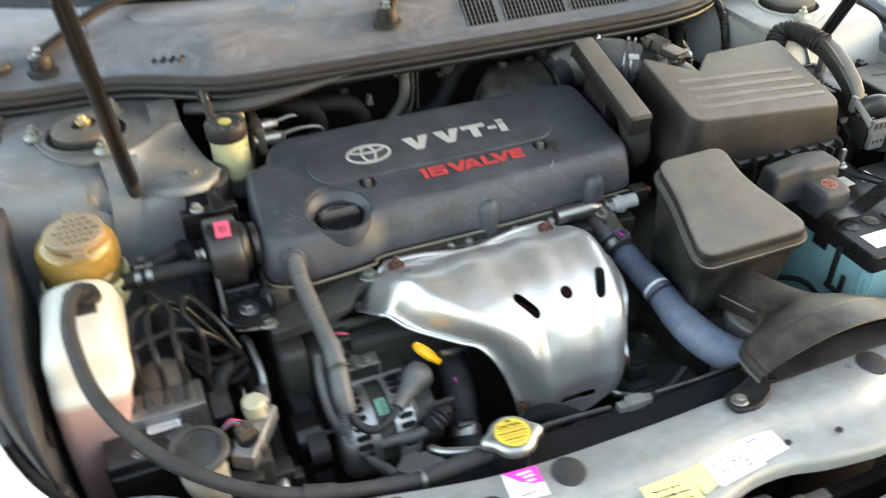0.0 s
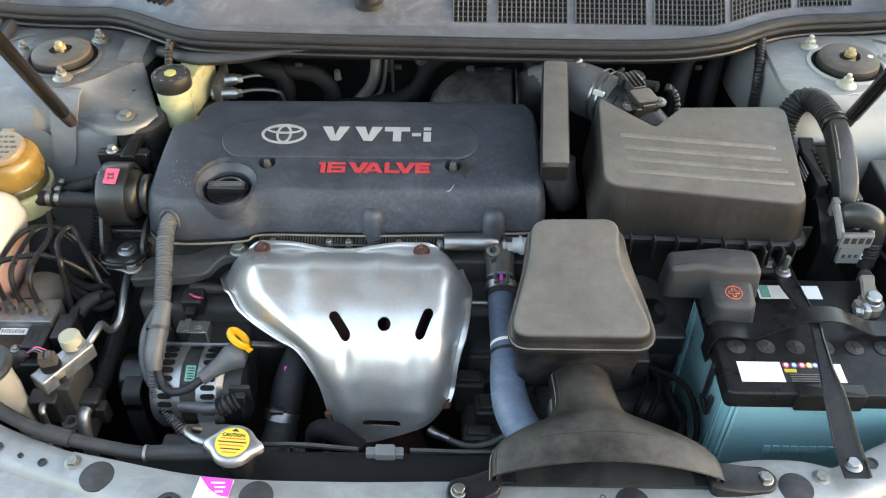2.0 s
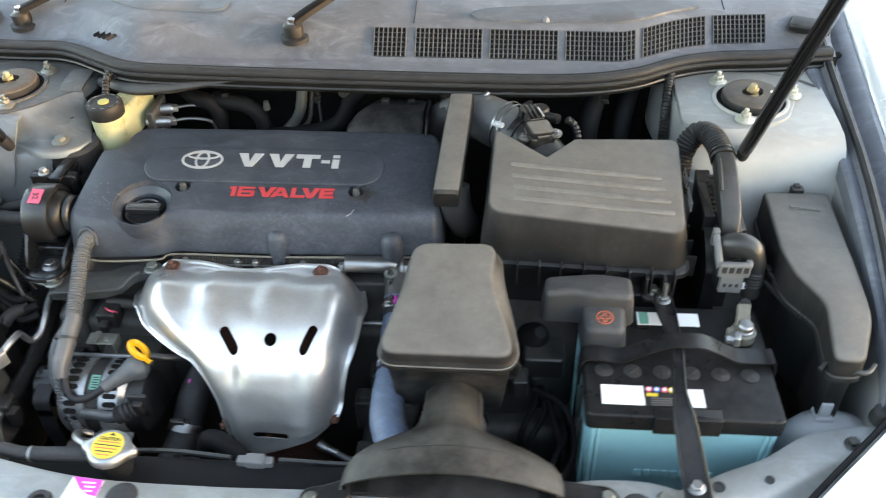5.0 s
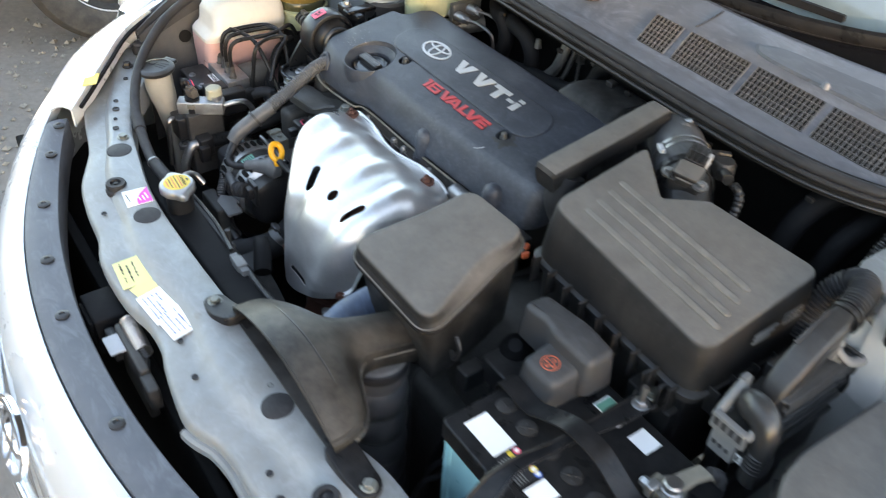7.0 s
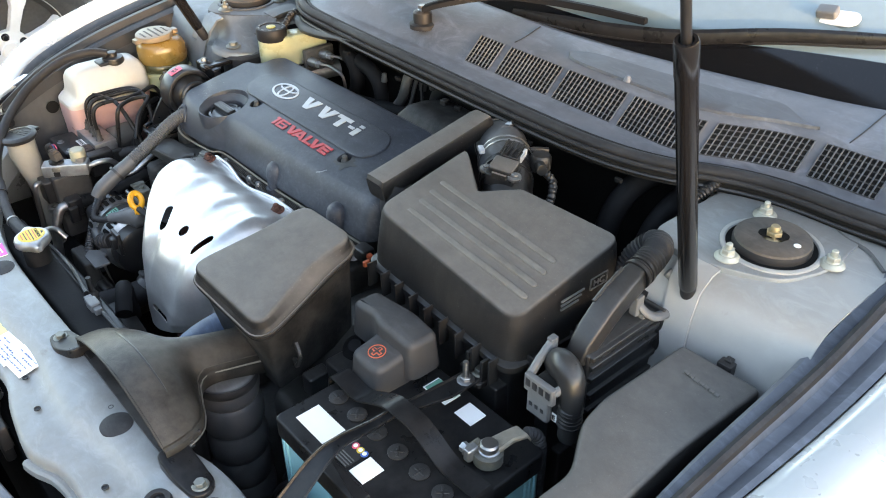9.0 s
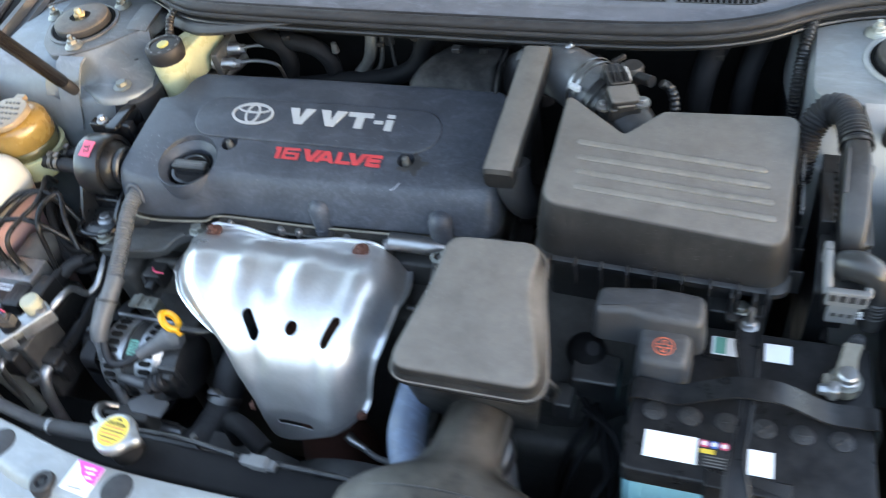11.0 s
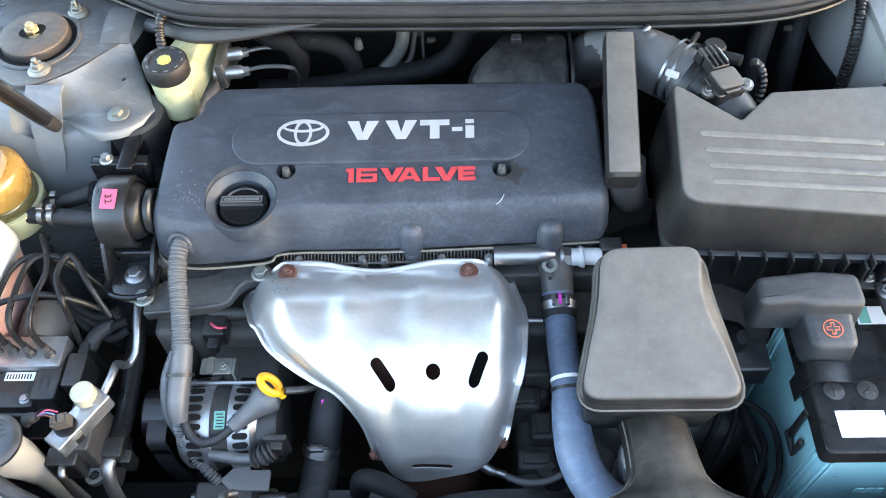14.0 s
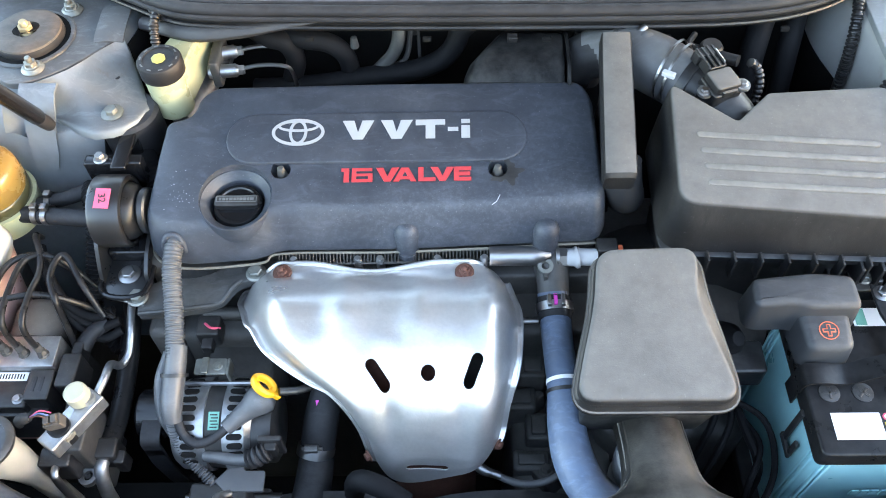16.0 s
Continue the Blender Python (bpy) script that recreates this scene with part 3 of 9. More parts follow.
R_FX = [-0.67, -0.56, -0.495, -0.403, -0.362, -0.326, -0.276, -0.200, -0.160, -0.105, -0.057, -0.015, 0.028, 0.060, 0.100, 0.138, 0.162, 0.182, 0.214, 0.252, 0.30, 0.338, 0.377, 0.403, 0.455, 0.50, 0.56, 0.67]
R_FRONT = [0.040, -0.026, -0.046, -0.068, -0.086, -0.102, -0.112, -0.119, -0.130, -0.132, -0.129, -0.120, -0.121, -0.129, -0.135, -0.138, -0.132, -0.123, -0.118, -0.118, -0.112, -0.106, -0.096, -0.084, -0.066, -0.050, -0.026, 0.040]


def support(x0, x1, lift):
    rows = []
    n = max(8, int((x1 - x0) / 0.012))
    for k in range(n + 1):
        x = x0 + (x1 - x0) * k / n
        yb, yf = spline(x, RX, R_BACK), spline(x, R_FX, R_FRONT)
        w = yb - yf
        z = 0.744 + lift
        prof = [(0.0, -0.034), (0.0, -0.022), (0.02, -0.017), (0.06, -0.0145), (0.30, -0.0125), (0.40, -0.0105), (0.46, -0.004), (0.52, 0.0), (0.60, 0.0012), (0.92, 0.0005), (0.97, -0.002), (1.0, -0.010), (1.0, -0.045)]
        rows.append([V(x, yf + w * a, z + b) for a, b in prof])
    return sheet(rows, 0.0022)


mid = part("radiator_support", support(-0.392, 0.398, 0.0015), M_BAY, car, "pale grey pressed-steel radiator support")
part("support_end", support(-0.665, -0.385, -0.001), M_BAY, car)
part("support_end", support(0.392, 0.665, -0.001), M_BAY, car)

part("lower_flange", sheet([[V(x, spline(x, R_FX, R_FRONT) + d, 0.7135 + h) for d, h in ((0.006, 0.0), (-0.004, 0.001), (-0.007, -0.002), (-0.0075, -0.010))] for x in np.linspace(0.140, 0.375, 30)], 0.0015), M_BAY, mid, "thin flange below the support's edge")

# front bumper, its black filler strip and the nose below
def nose_y(x):
    return -0.226 + 0.40 * x * x + 0.35 * x ** 4


strip_rows, bump_rows = [], []
for k in range(61):
    x = -0.66 + 1.32 * k / 60
    yo = nose_y(x)
    zc = 0.717 + 0.03 * sstep(0.35, 0.66, abs(x))
    wdt = 0.046 - 0.016 * sstep(0.30, 0.62, abs(x))
    strip_rows.append([V(x, yo + a * wdt, zc + b) for a, b in ((1.0, -0.05), (1.0, -0.004), (0.96, 0.0), (0.5, 0.002), (0.15, 0.0), (0.02, -0.003), (0.0, -0.010), (-0.01, -0.02))])
    bump_rows.append([V(x * (1 + 0.10 * t), yo - 0.002 - a, zc - 0.006 + b) for t, a, b in ((0, -0.004, -0.014), (0, 0.0, 0.0), (0, 0.010, 0.002), (0.1, 0.026, -0.007), (0.25, 0.042, -0.030), (0.4, 0.054, -0.09), (0.5, 0.066, -0.22), (0.5, 0.066, -0.42), (0.5, 0.04, -0.50))])
part("filler_strip", sheet([r[:7] for r in strip_rows if abs(r[0].x) < 0.515], 0.003), M_COWLDARK, car, "black plastic filler strip behind the bumper")
part("bumper_skin", sheet(bump_rows, 0.003), M_SILVER, car, "glossy silver painted front bumper")

# bulkhead, undertray, and closing walls of the bay, near-black to carry its deep shade
part("bulkhead", block(-0.72, 0.72, 0.672, 0.687, 0.28, 0.900, 0.003, 0.004), M_DEEP, car, "near-black bulkhead behind the engine")
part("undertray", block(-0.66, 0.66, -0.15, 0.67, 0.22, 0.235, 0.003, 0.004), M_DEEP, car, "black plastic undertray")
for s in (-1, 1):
    # added panel, dark in place of the shaded gap beside the radiator
    part("side_guard", block(min(s * 0.36, s * 0.70), max(s * 0.36, s * 0.70), -0.115, 0.12, 0.560, 0.566, 0.002, 0.004), M_DEEP, car, "added near-black panel hiding the ground beside the radiator")
part("lower_panel", block(-0.62, 0.62, -0.135, -0.120, 0.235, 0.66, 0.003, 0.004), M_DEEP, car, "near-black panel closing the gap behind the grille")

# cowl: ledge with the rubber seal, grille panel, ridge
CX = [-0.70, -0.62, -0.56, -0.50, -0.44, -0.38, -0.30, 0.0, 0.25, 0.34, 0.40, 0.46, 0.52, 0.60, 0.70]
C_Y = [0.655, 0.648, 0.645, 0.638, 0.606, 0.574, 0.562, 0.552, 0.552, 0.562, 0.583, 0.620, 0.640, 0.645, 0.655]
C_Z = [0.915, 0.912, 0.912, 0.914, 0.916, 0.917, 0.918, 0.918, 0.916, 0.915, 0.914, 0.912, 0.911, 0.912, 0.915]


def glass_y(x):
    return 0.735 + 0.36 * x * x


cowl_rows, ledge_rows = [], []
for k in range(111):
    x = -0.70 + 1.40 * k / 110
    y0, z0 = spline(x, CX, C_Y), spline(x, CX, C_Z)
    yr = glass_y(x)
    yg = max(0.612, y0 + 0.040)
    span = yr - yg
    cowl_rows.append([V(x, y0 + 0.004, z0 - 0.010), V(x, y0 + 0.012, z0 - 0.006), V(x, yg - 0.008, z0 - 0.004), V(x, yg, z0 - 0.003), V(x, yg + 0.038, z0 + 0.031), V(x, yg + 0.044, z0 + 0.034),
                      V(x, yg + 0.044 + (span - 0.044) * 0.4, z0 + 0.038), V(x, yr - 0.022, z0 + 0.046), V(x, yr - 0.008, z0 + 0.044), V(x, yr, z0 + 0.036), V(x, yr + 0.002, z0 + 0.024)])
    ledge_rows.append([V(x, y0 - 0.006, z0 - 0.024), V(x, y0 - 0.005, z0 - 0.014), V(x, y0 - 0.004, z0 - 0.010), V(x, y0 + 0.010, z0 - 0.0105), V(x, y0 + 0.03, z0 - 0.014), V(x, 0.70, z0 - 0.020)])
cowl = thing("cowl", (0, 0.66, 0.88), "dusty grey plastic cowl panel below the windscreen", "cowl panel")
cowl_panel = part("panel", sheet(cowl_rows, 0.0025), M_COWL, cowl)
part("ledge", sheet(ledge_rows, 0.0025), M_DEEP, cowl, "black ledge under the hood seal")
seal_pts = [(x, spline(x, CX, C_Y), spline(x, CX, C_Z)) for x in np.linspace(-0.69, 0.69, 40)]
part("hood_seal", tube(seal_pts, 0.0080, 12, 3, flat=0.9), M_RUBBER, cowl, "grey-black rubber hood seal")
part("seal_lip", tube([(x, y + 0.012, z + 0.0005) for x, y, z in seal_pts], 0.0036, 8, 3), M_RUBBER, cowl)
part("seal_lip", tube([(x, y - 0.0085, z - 0.006) for x, y, z in seal_pts], 0.0034, 8, 3), M_RUBBER, cowl)
part("seal_rail", tube([(x, y - 0.0090, z - 0.017) for x, y, z in seal_pts], 0.0022, 6, 3), M_BLACK, cowl)
for k in range(6):
    x = -0.36 + 0.142 * k
    y, z = spline(x, CX, C_Y), spline(x, CX, C_Z)
    part("seal_clip", block(x - 0.005, x + 0.005, y - 0.013, y - 0.008, z - 0.036, z - 0.030, 0.001, 0.001), M_DEEP, cowl)

# windscreen
glass_rows = [[V(x * (1 - 0.10 * t), glass_y(x) - 0.006 + 1.0 * t, 0.945 + 0.03 * abs(x) * 0 + 0.52 * t - 0.10 * t * t) for t in np.linspace(0, 1, 9)] for x in np.linspace(-0.72, 0.72, 31)]
windscreen = solo("windscreen", sheet(glass_rows, 0.005), M_GLASS, "dark tinted windscreen glass reflecting the sky", "windscreen")
frit_rows = [[V(x * (1 - 0.10 * t), glass_y(x) - 0.006 + 1.0 * t, 0.9475 + 0.52 * t - 0.10 * t * t) for t in np.linspace(0.002, 0.046 + 0.030 * sstep(0.1, 0.5, abs(x)), 5)] for x in np.linspace(-0.70, 0.70, 31)]
part("dark_border", sheet(frit_rows, 0.0008), M_FRIT, windscreen, "black enamel border at the foot of the glass")

# opened hood, above and behind all that the camera sees
hood_rows = []
for i in range(13):
    t = i / 12
    hood_rows.append([V(x * (1 - 0.02 * t - 0.12 * t * t), 0.86 - 0.84 * t + 0.05 * x * x, 1.12 + 0.62 * t + 0.03 * math.sin(t * 3.1)) for x in np.linspace(-0.74, 0.74, 15)])
hood = part("hood", sheet([[p + V(0, 0, 0.016) for p in row] for row in hood_rows], 0.004), M_SILVER, car, "raised silver hood")
# unseen sheet, added dark to keep bounced light out of the bay
part("hood_lining", sheet(hood_rows, 0.008), M_PAINTDARK, hood, "unseen dark lining added under the hood")


# ---- engine ----
engine = thing("engine", (-0.13, 0.30, 0.235), "grimy dark engine block under its plastic cover", "engine")
part("block", block(-0.375, 0.125, 0.245, 0.50, 0.235, 0.700, 0.012, 0.02), M_DARKIRON, engine)
part("cylinder_head", merge(block(-0.385, 0.118, 0.326, 0.492, 0.690, 0.768, 0.004, 0.006), block(-0.385, 0.118, 0.300, 0.40, 0.680, 0.738, 0.004, 0.006)), M_DARKIRON, engine, "grimy cylinder head")
part("timing_cover", merge(block(-0.405, -0.370, 0.305, 0.48, 0.30, 0.765, 0.01, 0.012), block(-0.405, -0.370, 0.24, 0.32, 0.30, 0.715, 0.01, 0.012)), M_DARKIRON, engine)
part("gearbox", merge(block(0.12, 0.30, 0.15, 0.52, 0.235, 0.62, 0.02, 0.03), lathe([(0.0, 0), (0.10, 0), (0.12, 0.03), (0.12, 0.12), (0.05, 0.16), (0.0, 0.16)], 24, (0.21, 0.30, 0.56))), M_DARKIRON, engine, "dark grimy gearbox housing")


def cover_top(x, y):
    return 0.8345 + 0.215 * (y - 0.375)


# engine cover: moulded tray with a sloping front and an outline notched at one corner
cov_low = [(-0.395, 0.312), (-0.353, 0.298), (-0.268, 0.305), (-0.245, 0.317), (-0.10, 0.317), (0.118, 0.326), (0.127, 0.345), (0.124, 0.42), (0.121, 0.480), (0.106, 0.502), (-0.123, 0.504), (-0.330, 0.502), (-0.352, 0.484), (-0.356, 0.460), (-0.386, 0.455), (-0.392, 0.39)]
cov_r = [0.02, 0.02, 0.02, 0.02, 0.01, 0.012, 0.01, 0.01, 0.02, 0.02, 0.01, 0.012, 0.012, 0.02, 0.015, 0.02]
cov_out = fillet(cov_low, cov_r, 6)
rings = []
for d, k in ((0.0, 0.0), (-0.001, 0.10), (0.0005, 0.40), (0.002, 0.70), (0.004, 0.86), (0.0065, 0.945), (0.009, 0.985), (0.0115, 1.0)):
    ring = []
    for p, q in zip(cov_out, inset(cov_out, d)):
        front = sstep(0.40, 0.318, p.y)             # the front flank leans back more than the others
        y = q.y + front * 0.013 * k ** 1.6
        low = 0.772 if p.y < 0.40 else 0.782
        ring.append(V(q.x, y, low + (cover_top(q.x, y) - low) * k))
    rings.append(ring)
cover = thing("engine_cover", (-0.13, 0.41, 0.772), "dark grey plastic engine cover with silver and red lettering", "engine cover")
shell = part("shell", loft(rings), M_COVER, cover)
CAP = V(-0.2905, 0.349, 0.0)
tilt = math.degrees(math.atan(0.215))
BOSS = Matrix.Translation((CAP.x, CAP.y, 0.8262)) @ pose(0, 0, 0, 5.5, 0, 0)
carve(shell, [xf(lathe([(0.0405, -0.034), (0.0405, 0.0), (0.0435, 0.010), (0.0500, 0.030)], 56), BOSS),
              lathe([(0.0112, 0), (0.0112, 0.1)], 20, (-0.2415, 0.383, 0.812)),
              lathe([(0.0112, 0), (0.0112, 0.1)], 20, (0.004, 0.381, 0.812))])
# dished ring round the filler cap, standing a little out of the sloping front
part("filler_boss", xf(lathe([(0.0308, -0.034), (0.0310, -0.0085), (0.0318, -0.0070), (0.0385, -0.0008), (0.0396, 0.0004), (0.0408, 0.0002), (0.0416, -0.0020), (0.0425, -0.034), (0.0308, -0.034)], 64, cap=False), BOSS), M_COVER, cover, angle=30)
part("filler_floor", xf(lathe([(0.0, -0.032), (0.0375, -0.032), (0.0375, -0.028), (0.0, -0.028)], 32), BOSS), M_DEEP, cover)


def on_cover(x, y, up=0.0006):
    return pose(x, y, cover_top(x, y) + up, tilt, 0, 0)


def stadium(hw, hh, n=12):
    pts = [((hw - hh) + hh * math.cos(a), hh * math.sin(a)) for a in np.linspace(-math.pi / 2, math.pi / 2, n)]
    return pts + [(-(hw - hh) + hh * math.cos(a), hh * math.sin(a)) for a in np.linspace(math.pi / 2, 3 * math.pi / 2, n)]


stad = prism(stadium(0.173, 0.0330, 20), -0.002, 0.0026, 0.0020)
part("badge_panel", xf(stad, on_cover(-0.1345, 0.4225, 0.0)), M_COVER, cover)


def oval_ring(a, b, w, n=40, h=0.0012):
    o = [(a * math.cos(2 * math.pi * i / n), b * math.sin(2 * math.pi * i / n)) for i in range(n)]
    i_ = [((a - w) * math.cos(2 * math.pi * i / n), (b - w) * math.sin(2 * math.pi * i / n)) for i in range(n)]
    return loft([[V(*p, 0) for p in i_], [V(*p, 0) for p in o], [V(*p, h) for p in o], [V(*p, h) for p in i_], [V(*p, 0) for p in i_]], True, False, False)


emblem = merge(oval_ring(0.0305, 0.0178, 0.0036), xf(oval_ring(0.0105, 0.0163, 0.0032), pose(0, 0.0, 0.0001)), xf(oval_ring(0.0240, 0.0078, 0.0030), pose(0, 0.0083, 0.0002)))
part("emblem", xf(emblem, on_cover(-0.2245, 0.4288, 0.0025)), M_CHROME, cover, "silver oval emblem")


def stroke(poly, h=0.0012):
    return loft([[V(x, y, z) for x, y in poly] for z in (0.0, h)])


def wide_v(x, w, h, s):
    return stroke([(x, h), (x + s, h), (x + w / 2, h * 0.36), (x + w - s, h), (x + w, h), (x + w / 2 + s * 0.42, 0), (x + w / 2 - s * 0.42, 0)])


# VVT-i: letters 25 mm high
hl = 0.0247
vvti = merge(wide_v(0, 0.0365, hl, 0.0135), wide_v(0.0445, 0.0365, hl, 0.0135),
             stroke([(0.0845, hl), (0.1185, hl), (0.1185, hl * 0.72), (0.1070, hl * 0.72), (0.1070, 0), (0.0960, 0), (0.0960, hl * 0.72), (0.0845, hl * 0.72)]),
             stroke([(0.1215, hl * 0.38), (0.1335, hl * 0.38), (0.1335, hl * 0.58), (0.1215, hl * 0.58)]),
             stroke([(0.1370, 0), (0.1470, 0), (0.1470, hl * 0.66), (0.1370, hl * 0.66)]),
             stroke([(0.1370, hl * 0.80), (0.1470, hl * 0.80), (0.1470, hl), (0.1370, hl)]))
part("lettering_vvt_i", xf(vvti, on_cover(-0.1735, 0.4183, 0.0026)), M_CHROME, cover, "silver raised letters VVT-i")
# 16 VALVE: wide squared letters, 17 mm high
hr, st = 0.0175, 0.0043


BAR_H = [0.0008]


def bar(x0, y0, x1, y1):
    BAR_H[0] = 0.0008 + (BAR_H[0] * 1e4 % 8 + 0.6) * 1e-4 % 0.0008
    return stroke([(x0, y0), (x1, y0), (x1, y1), (x0, y1)], BAR_H[0])


def wide_a(x, w):
    return merge(stroke([(x, 0), (x + 0.0062, 0), (x + w / 2, hr * 0.72), (x + w - 0.0062, 0), (x + w, 0), (x + w / 2 + 0.0042, hr), (x + w / 2 - 0.0042, hr)], 0.0008), bar(x + w * 0.30, hr * 0.16, x + w * 0.70, hr * 0.36))


def block_e(x, w):
    return merge(bar(x, 0, x + 0.006, hr), bar(x, 0, x + w, st), bar(x, hr - st, x + w, hr), bar(x, (hr - st) / 2, x + w * 0.94, (hr + st) / 2))


red = merge(stroke([(0.0030, 0), (0.0090, 0), (0.0090, hr), (0.0, hr), (0.0, hr - 0.0042), (0.0030, hr - 0.0042)], 0.0008),
            bar(0.0120, 0, 0.0170, hr), bar(0.0120, hr - 0.0036, 0.0350, hr), bar(0.0120, 0, 0.0355, 0.0036), bar(0.0305, 0, 0.0355, hr * 0.60), bar(0.0120, hr * 0.43, 0.0355, hr * 0.60),
            wide_v(0.0392, 0.0262, hr, 0.0082), wide_a(0.0590, 0.0260), bar(0.0870, 0, 0.0930, hr), bar(0.0870, 0, 0.1065, st),
            wide_v(0.1010, 0.0265, hr, 0.0082), block_e(0.1270, 0.0195))
part("lettering_valve", xf(red, on_cover(-0.1725, 0.3658, 0.0004)), M_RED, cover, "red letters 16 VALVE")
CAPM = BOSS @ Matrix.Translation((0, 0, -0.0115))
cap_part = part("oil_cap", xf(lathe([(0.0275, -0.016), (0.0282, -0.004), (0.0278, 0.0005), (0.0262, 0.0022), (0.0225, 0.0026), (0.021, 0.0010), (0, 0.0006)], 44), CAPM), M_GLOSS, cover, "black screw-on oil filler cap")
part("grip", xf(merge(prism(fillet(rect(0, 0.001, 0.050, 0.0150), 0.004), 0.0, 0.0090, 0.0022), prism(fillet(rect(0, 0.001, 0.054, 0.0035), 0.001), 0.0, 0.0040, 0.001)), CAPM), M_BLACK, cap_part, "raised finger grip")
part("text_frame", xf(merge(*[prism(rect(cx_, cy_, w_, h_), 0.0088, 0.0094, 0) for cx_, cy_, w_, h_ in ((0, 0.0058, 0.046, 0.0008), (0, -0.0012, 0.046, 0.0008), (-0.0226, 0.0023, 0.0008, 0.0062), (0.0226, 0.0023, 0.0008, 0.0062))]), CAPM), M_GREYCLIP, cap_part, "worn raised frame")
rng = random.Random(21)
ox, bars = -0.0195, []
while ox < 0.017:
    w_ = rng.uniform(0.0018, 0.0042)
    bars.append(prism(rect(ox + w_ / 2, 0.0023, w_, 0.0034), 0.0088, 0.0093, 0))
    ox += w_ + rng.uniform(0.0008, 0.0014)
part("text_bar", xf(merge(*bars), CAPM), M_GREYCLIP, cap_part)
for x, y in ((-0.2415, 0.383), (0.004, 0.381)):
    part("mounting_stud", lathe([(0.0085, 0.812), (0.0085, 0.822), (0.0056, 0.824), (0.0056, 0.832), (0.0042, 0.834), (0.0042, 0.8385), (0.0030, 0.8400), (0.0, 0.8402)], 16, (x, y, 0)), M_CAST, cover, "dull threaded stud in its hole")
for x in (-0.100, 0.058):
    part("boss", merge(lathe([(0.0150, -0.030), (0.0150, -0.004), (0.0125, 0.004), (0.0075, 0.009), (0.0, 0.0105)], 24, (x, 0.326, 0.797)), lathe([(0.0105, -0.018), (0.0105, 0.0)], 20, (x, 0.318, 0.767))), M_COVER, cover)
part("rim", tube([(-0.395, 0.36, 0.770), (-0.392, 0.315, 0.768), (-0.353, 0.296, 0.768), (-0.268, 0.302, 0.768), (-0.243, 0.315, 0.768), (-0.10, 0.3155, 0.768), (0.116, 0.325, 0.768)], 0.0016, 8), M_TAN, engine, "pale gasket edge of the cam cover")

part("harness_collar", tube([(-0.3705, 0.3035, 0.790), (-0.3700, 0.3075, 0.803), (-0.3640, 0.3115, 0.8105), (-0.3560, 0.3115, 0.8105), (-0.3495, 0.3080, 0.803), (-0.3485, 0.3040, 0.790)], 0.0034, 10, 6), M_COVER, cover, "moulded arch over the wiring tube")
part("scratch", xf(tube([(0, 0, 0), (0.005, 0.004, 0.0002), (0.009, 0.012, 0)], 0.0004, 5, 4), on_cover(-0.0035, 0.3365, 0.0002)), M_PALE, cover, "thin pale scratch")
rng = random.Random(5)
specks = []
for k in range(34):
    x_, y_, r_ = rng.gauss(-0.357, 0.010), rng.gauss(0.352, 0.014), rng.uniform(0.0002, 0.00045)
    if y_ > 0.328 and x_ > -0.378:
        specks.append(xf(prism([(r_ * math.cos(a_), r_ * math.sin(a_)) for a_ in np.linspace(0, 5.2, 6)], -0.0004, 0.0004, 0), on_cover(x_, y_, 0.0002)))
part("paint_specks", merge(*specks), M_PALE, cover, "tiny white paint specks")
star = [((0.0165 + 0.0035 * math.sin(5 * a + 1) + 0.0025 * math.sin(9 * a)) * math.cos(a), (0.0135 + 0.0035 * math.sin(5 * a + 1) + 0.0025 * math.sin(9 * a)) * math.sin(a)) for a in np.linspace(0, 2 * math.pi, 40, endpoint=False)]
stain_bm = stroke(star, 0.0002)
stain = part("stain", xf(stain_bm, on_cover(0.013, 0.376, 0.0001)), M_BLACK, cover, "dark oily stain")
carve(stain, [lathe([(0.0112, 0), (0.0105, 0.1)], 20, (0.004, 0.381, 0.80))])

# ---- exhaust heat shield ----
S_Y = [0.3030, 0.291, 0.269, 0.235, 0.200, 0.165, 0.135, 0.115, 0.104, 0.099, 0.098]
S_Z = [0.7655, 0.7650, 0.7735, 0.786, 0.783, 0.772, 0.752, 0.720, 0.680, 0.645, 0.618]
S_L = [-0.288, -0.298, -0.2890, -0.276, -0.262, -0.229, -0.191, -0.171, -0.156, -0.149, -0.146]
S_R = [0.008, 0.023, 0.0285, 0.0285, 0.0270, 0.0235, 0.018, 0.014, 0.010, 0.006, 0.002]
S_T = list(range(11))


def wall_rise(d, lip, far):
    """0 on the lip, 1 on the body: a tight bend at the foot of the wall, a wide one at its top."""
    q = max(0.0, min(1.0, (d - lip) / (far - lip)))
    return 1 - (1 - q) ** 2.6 if q > 0 else 0.0


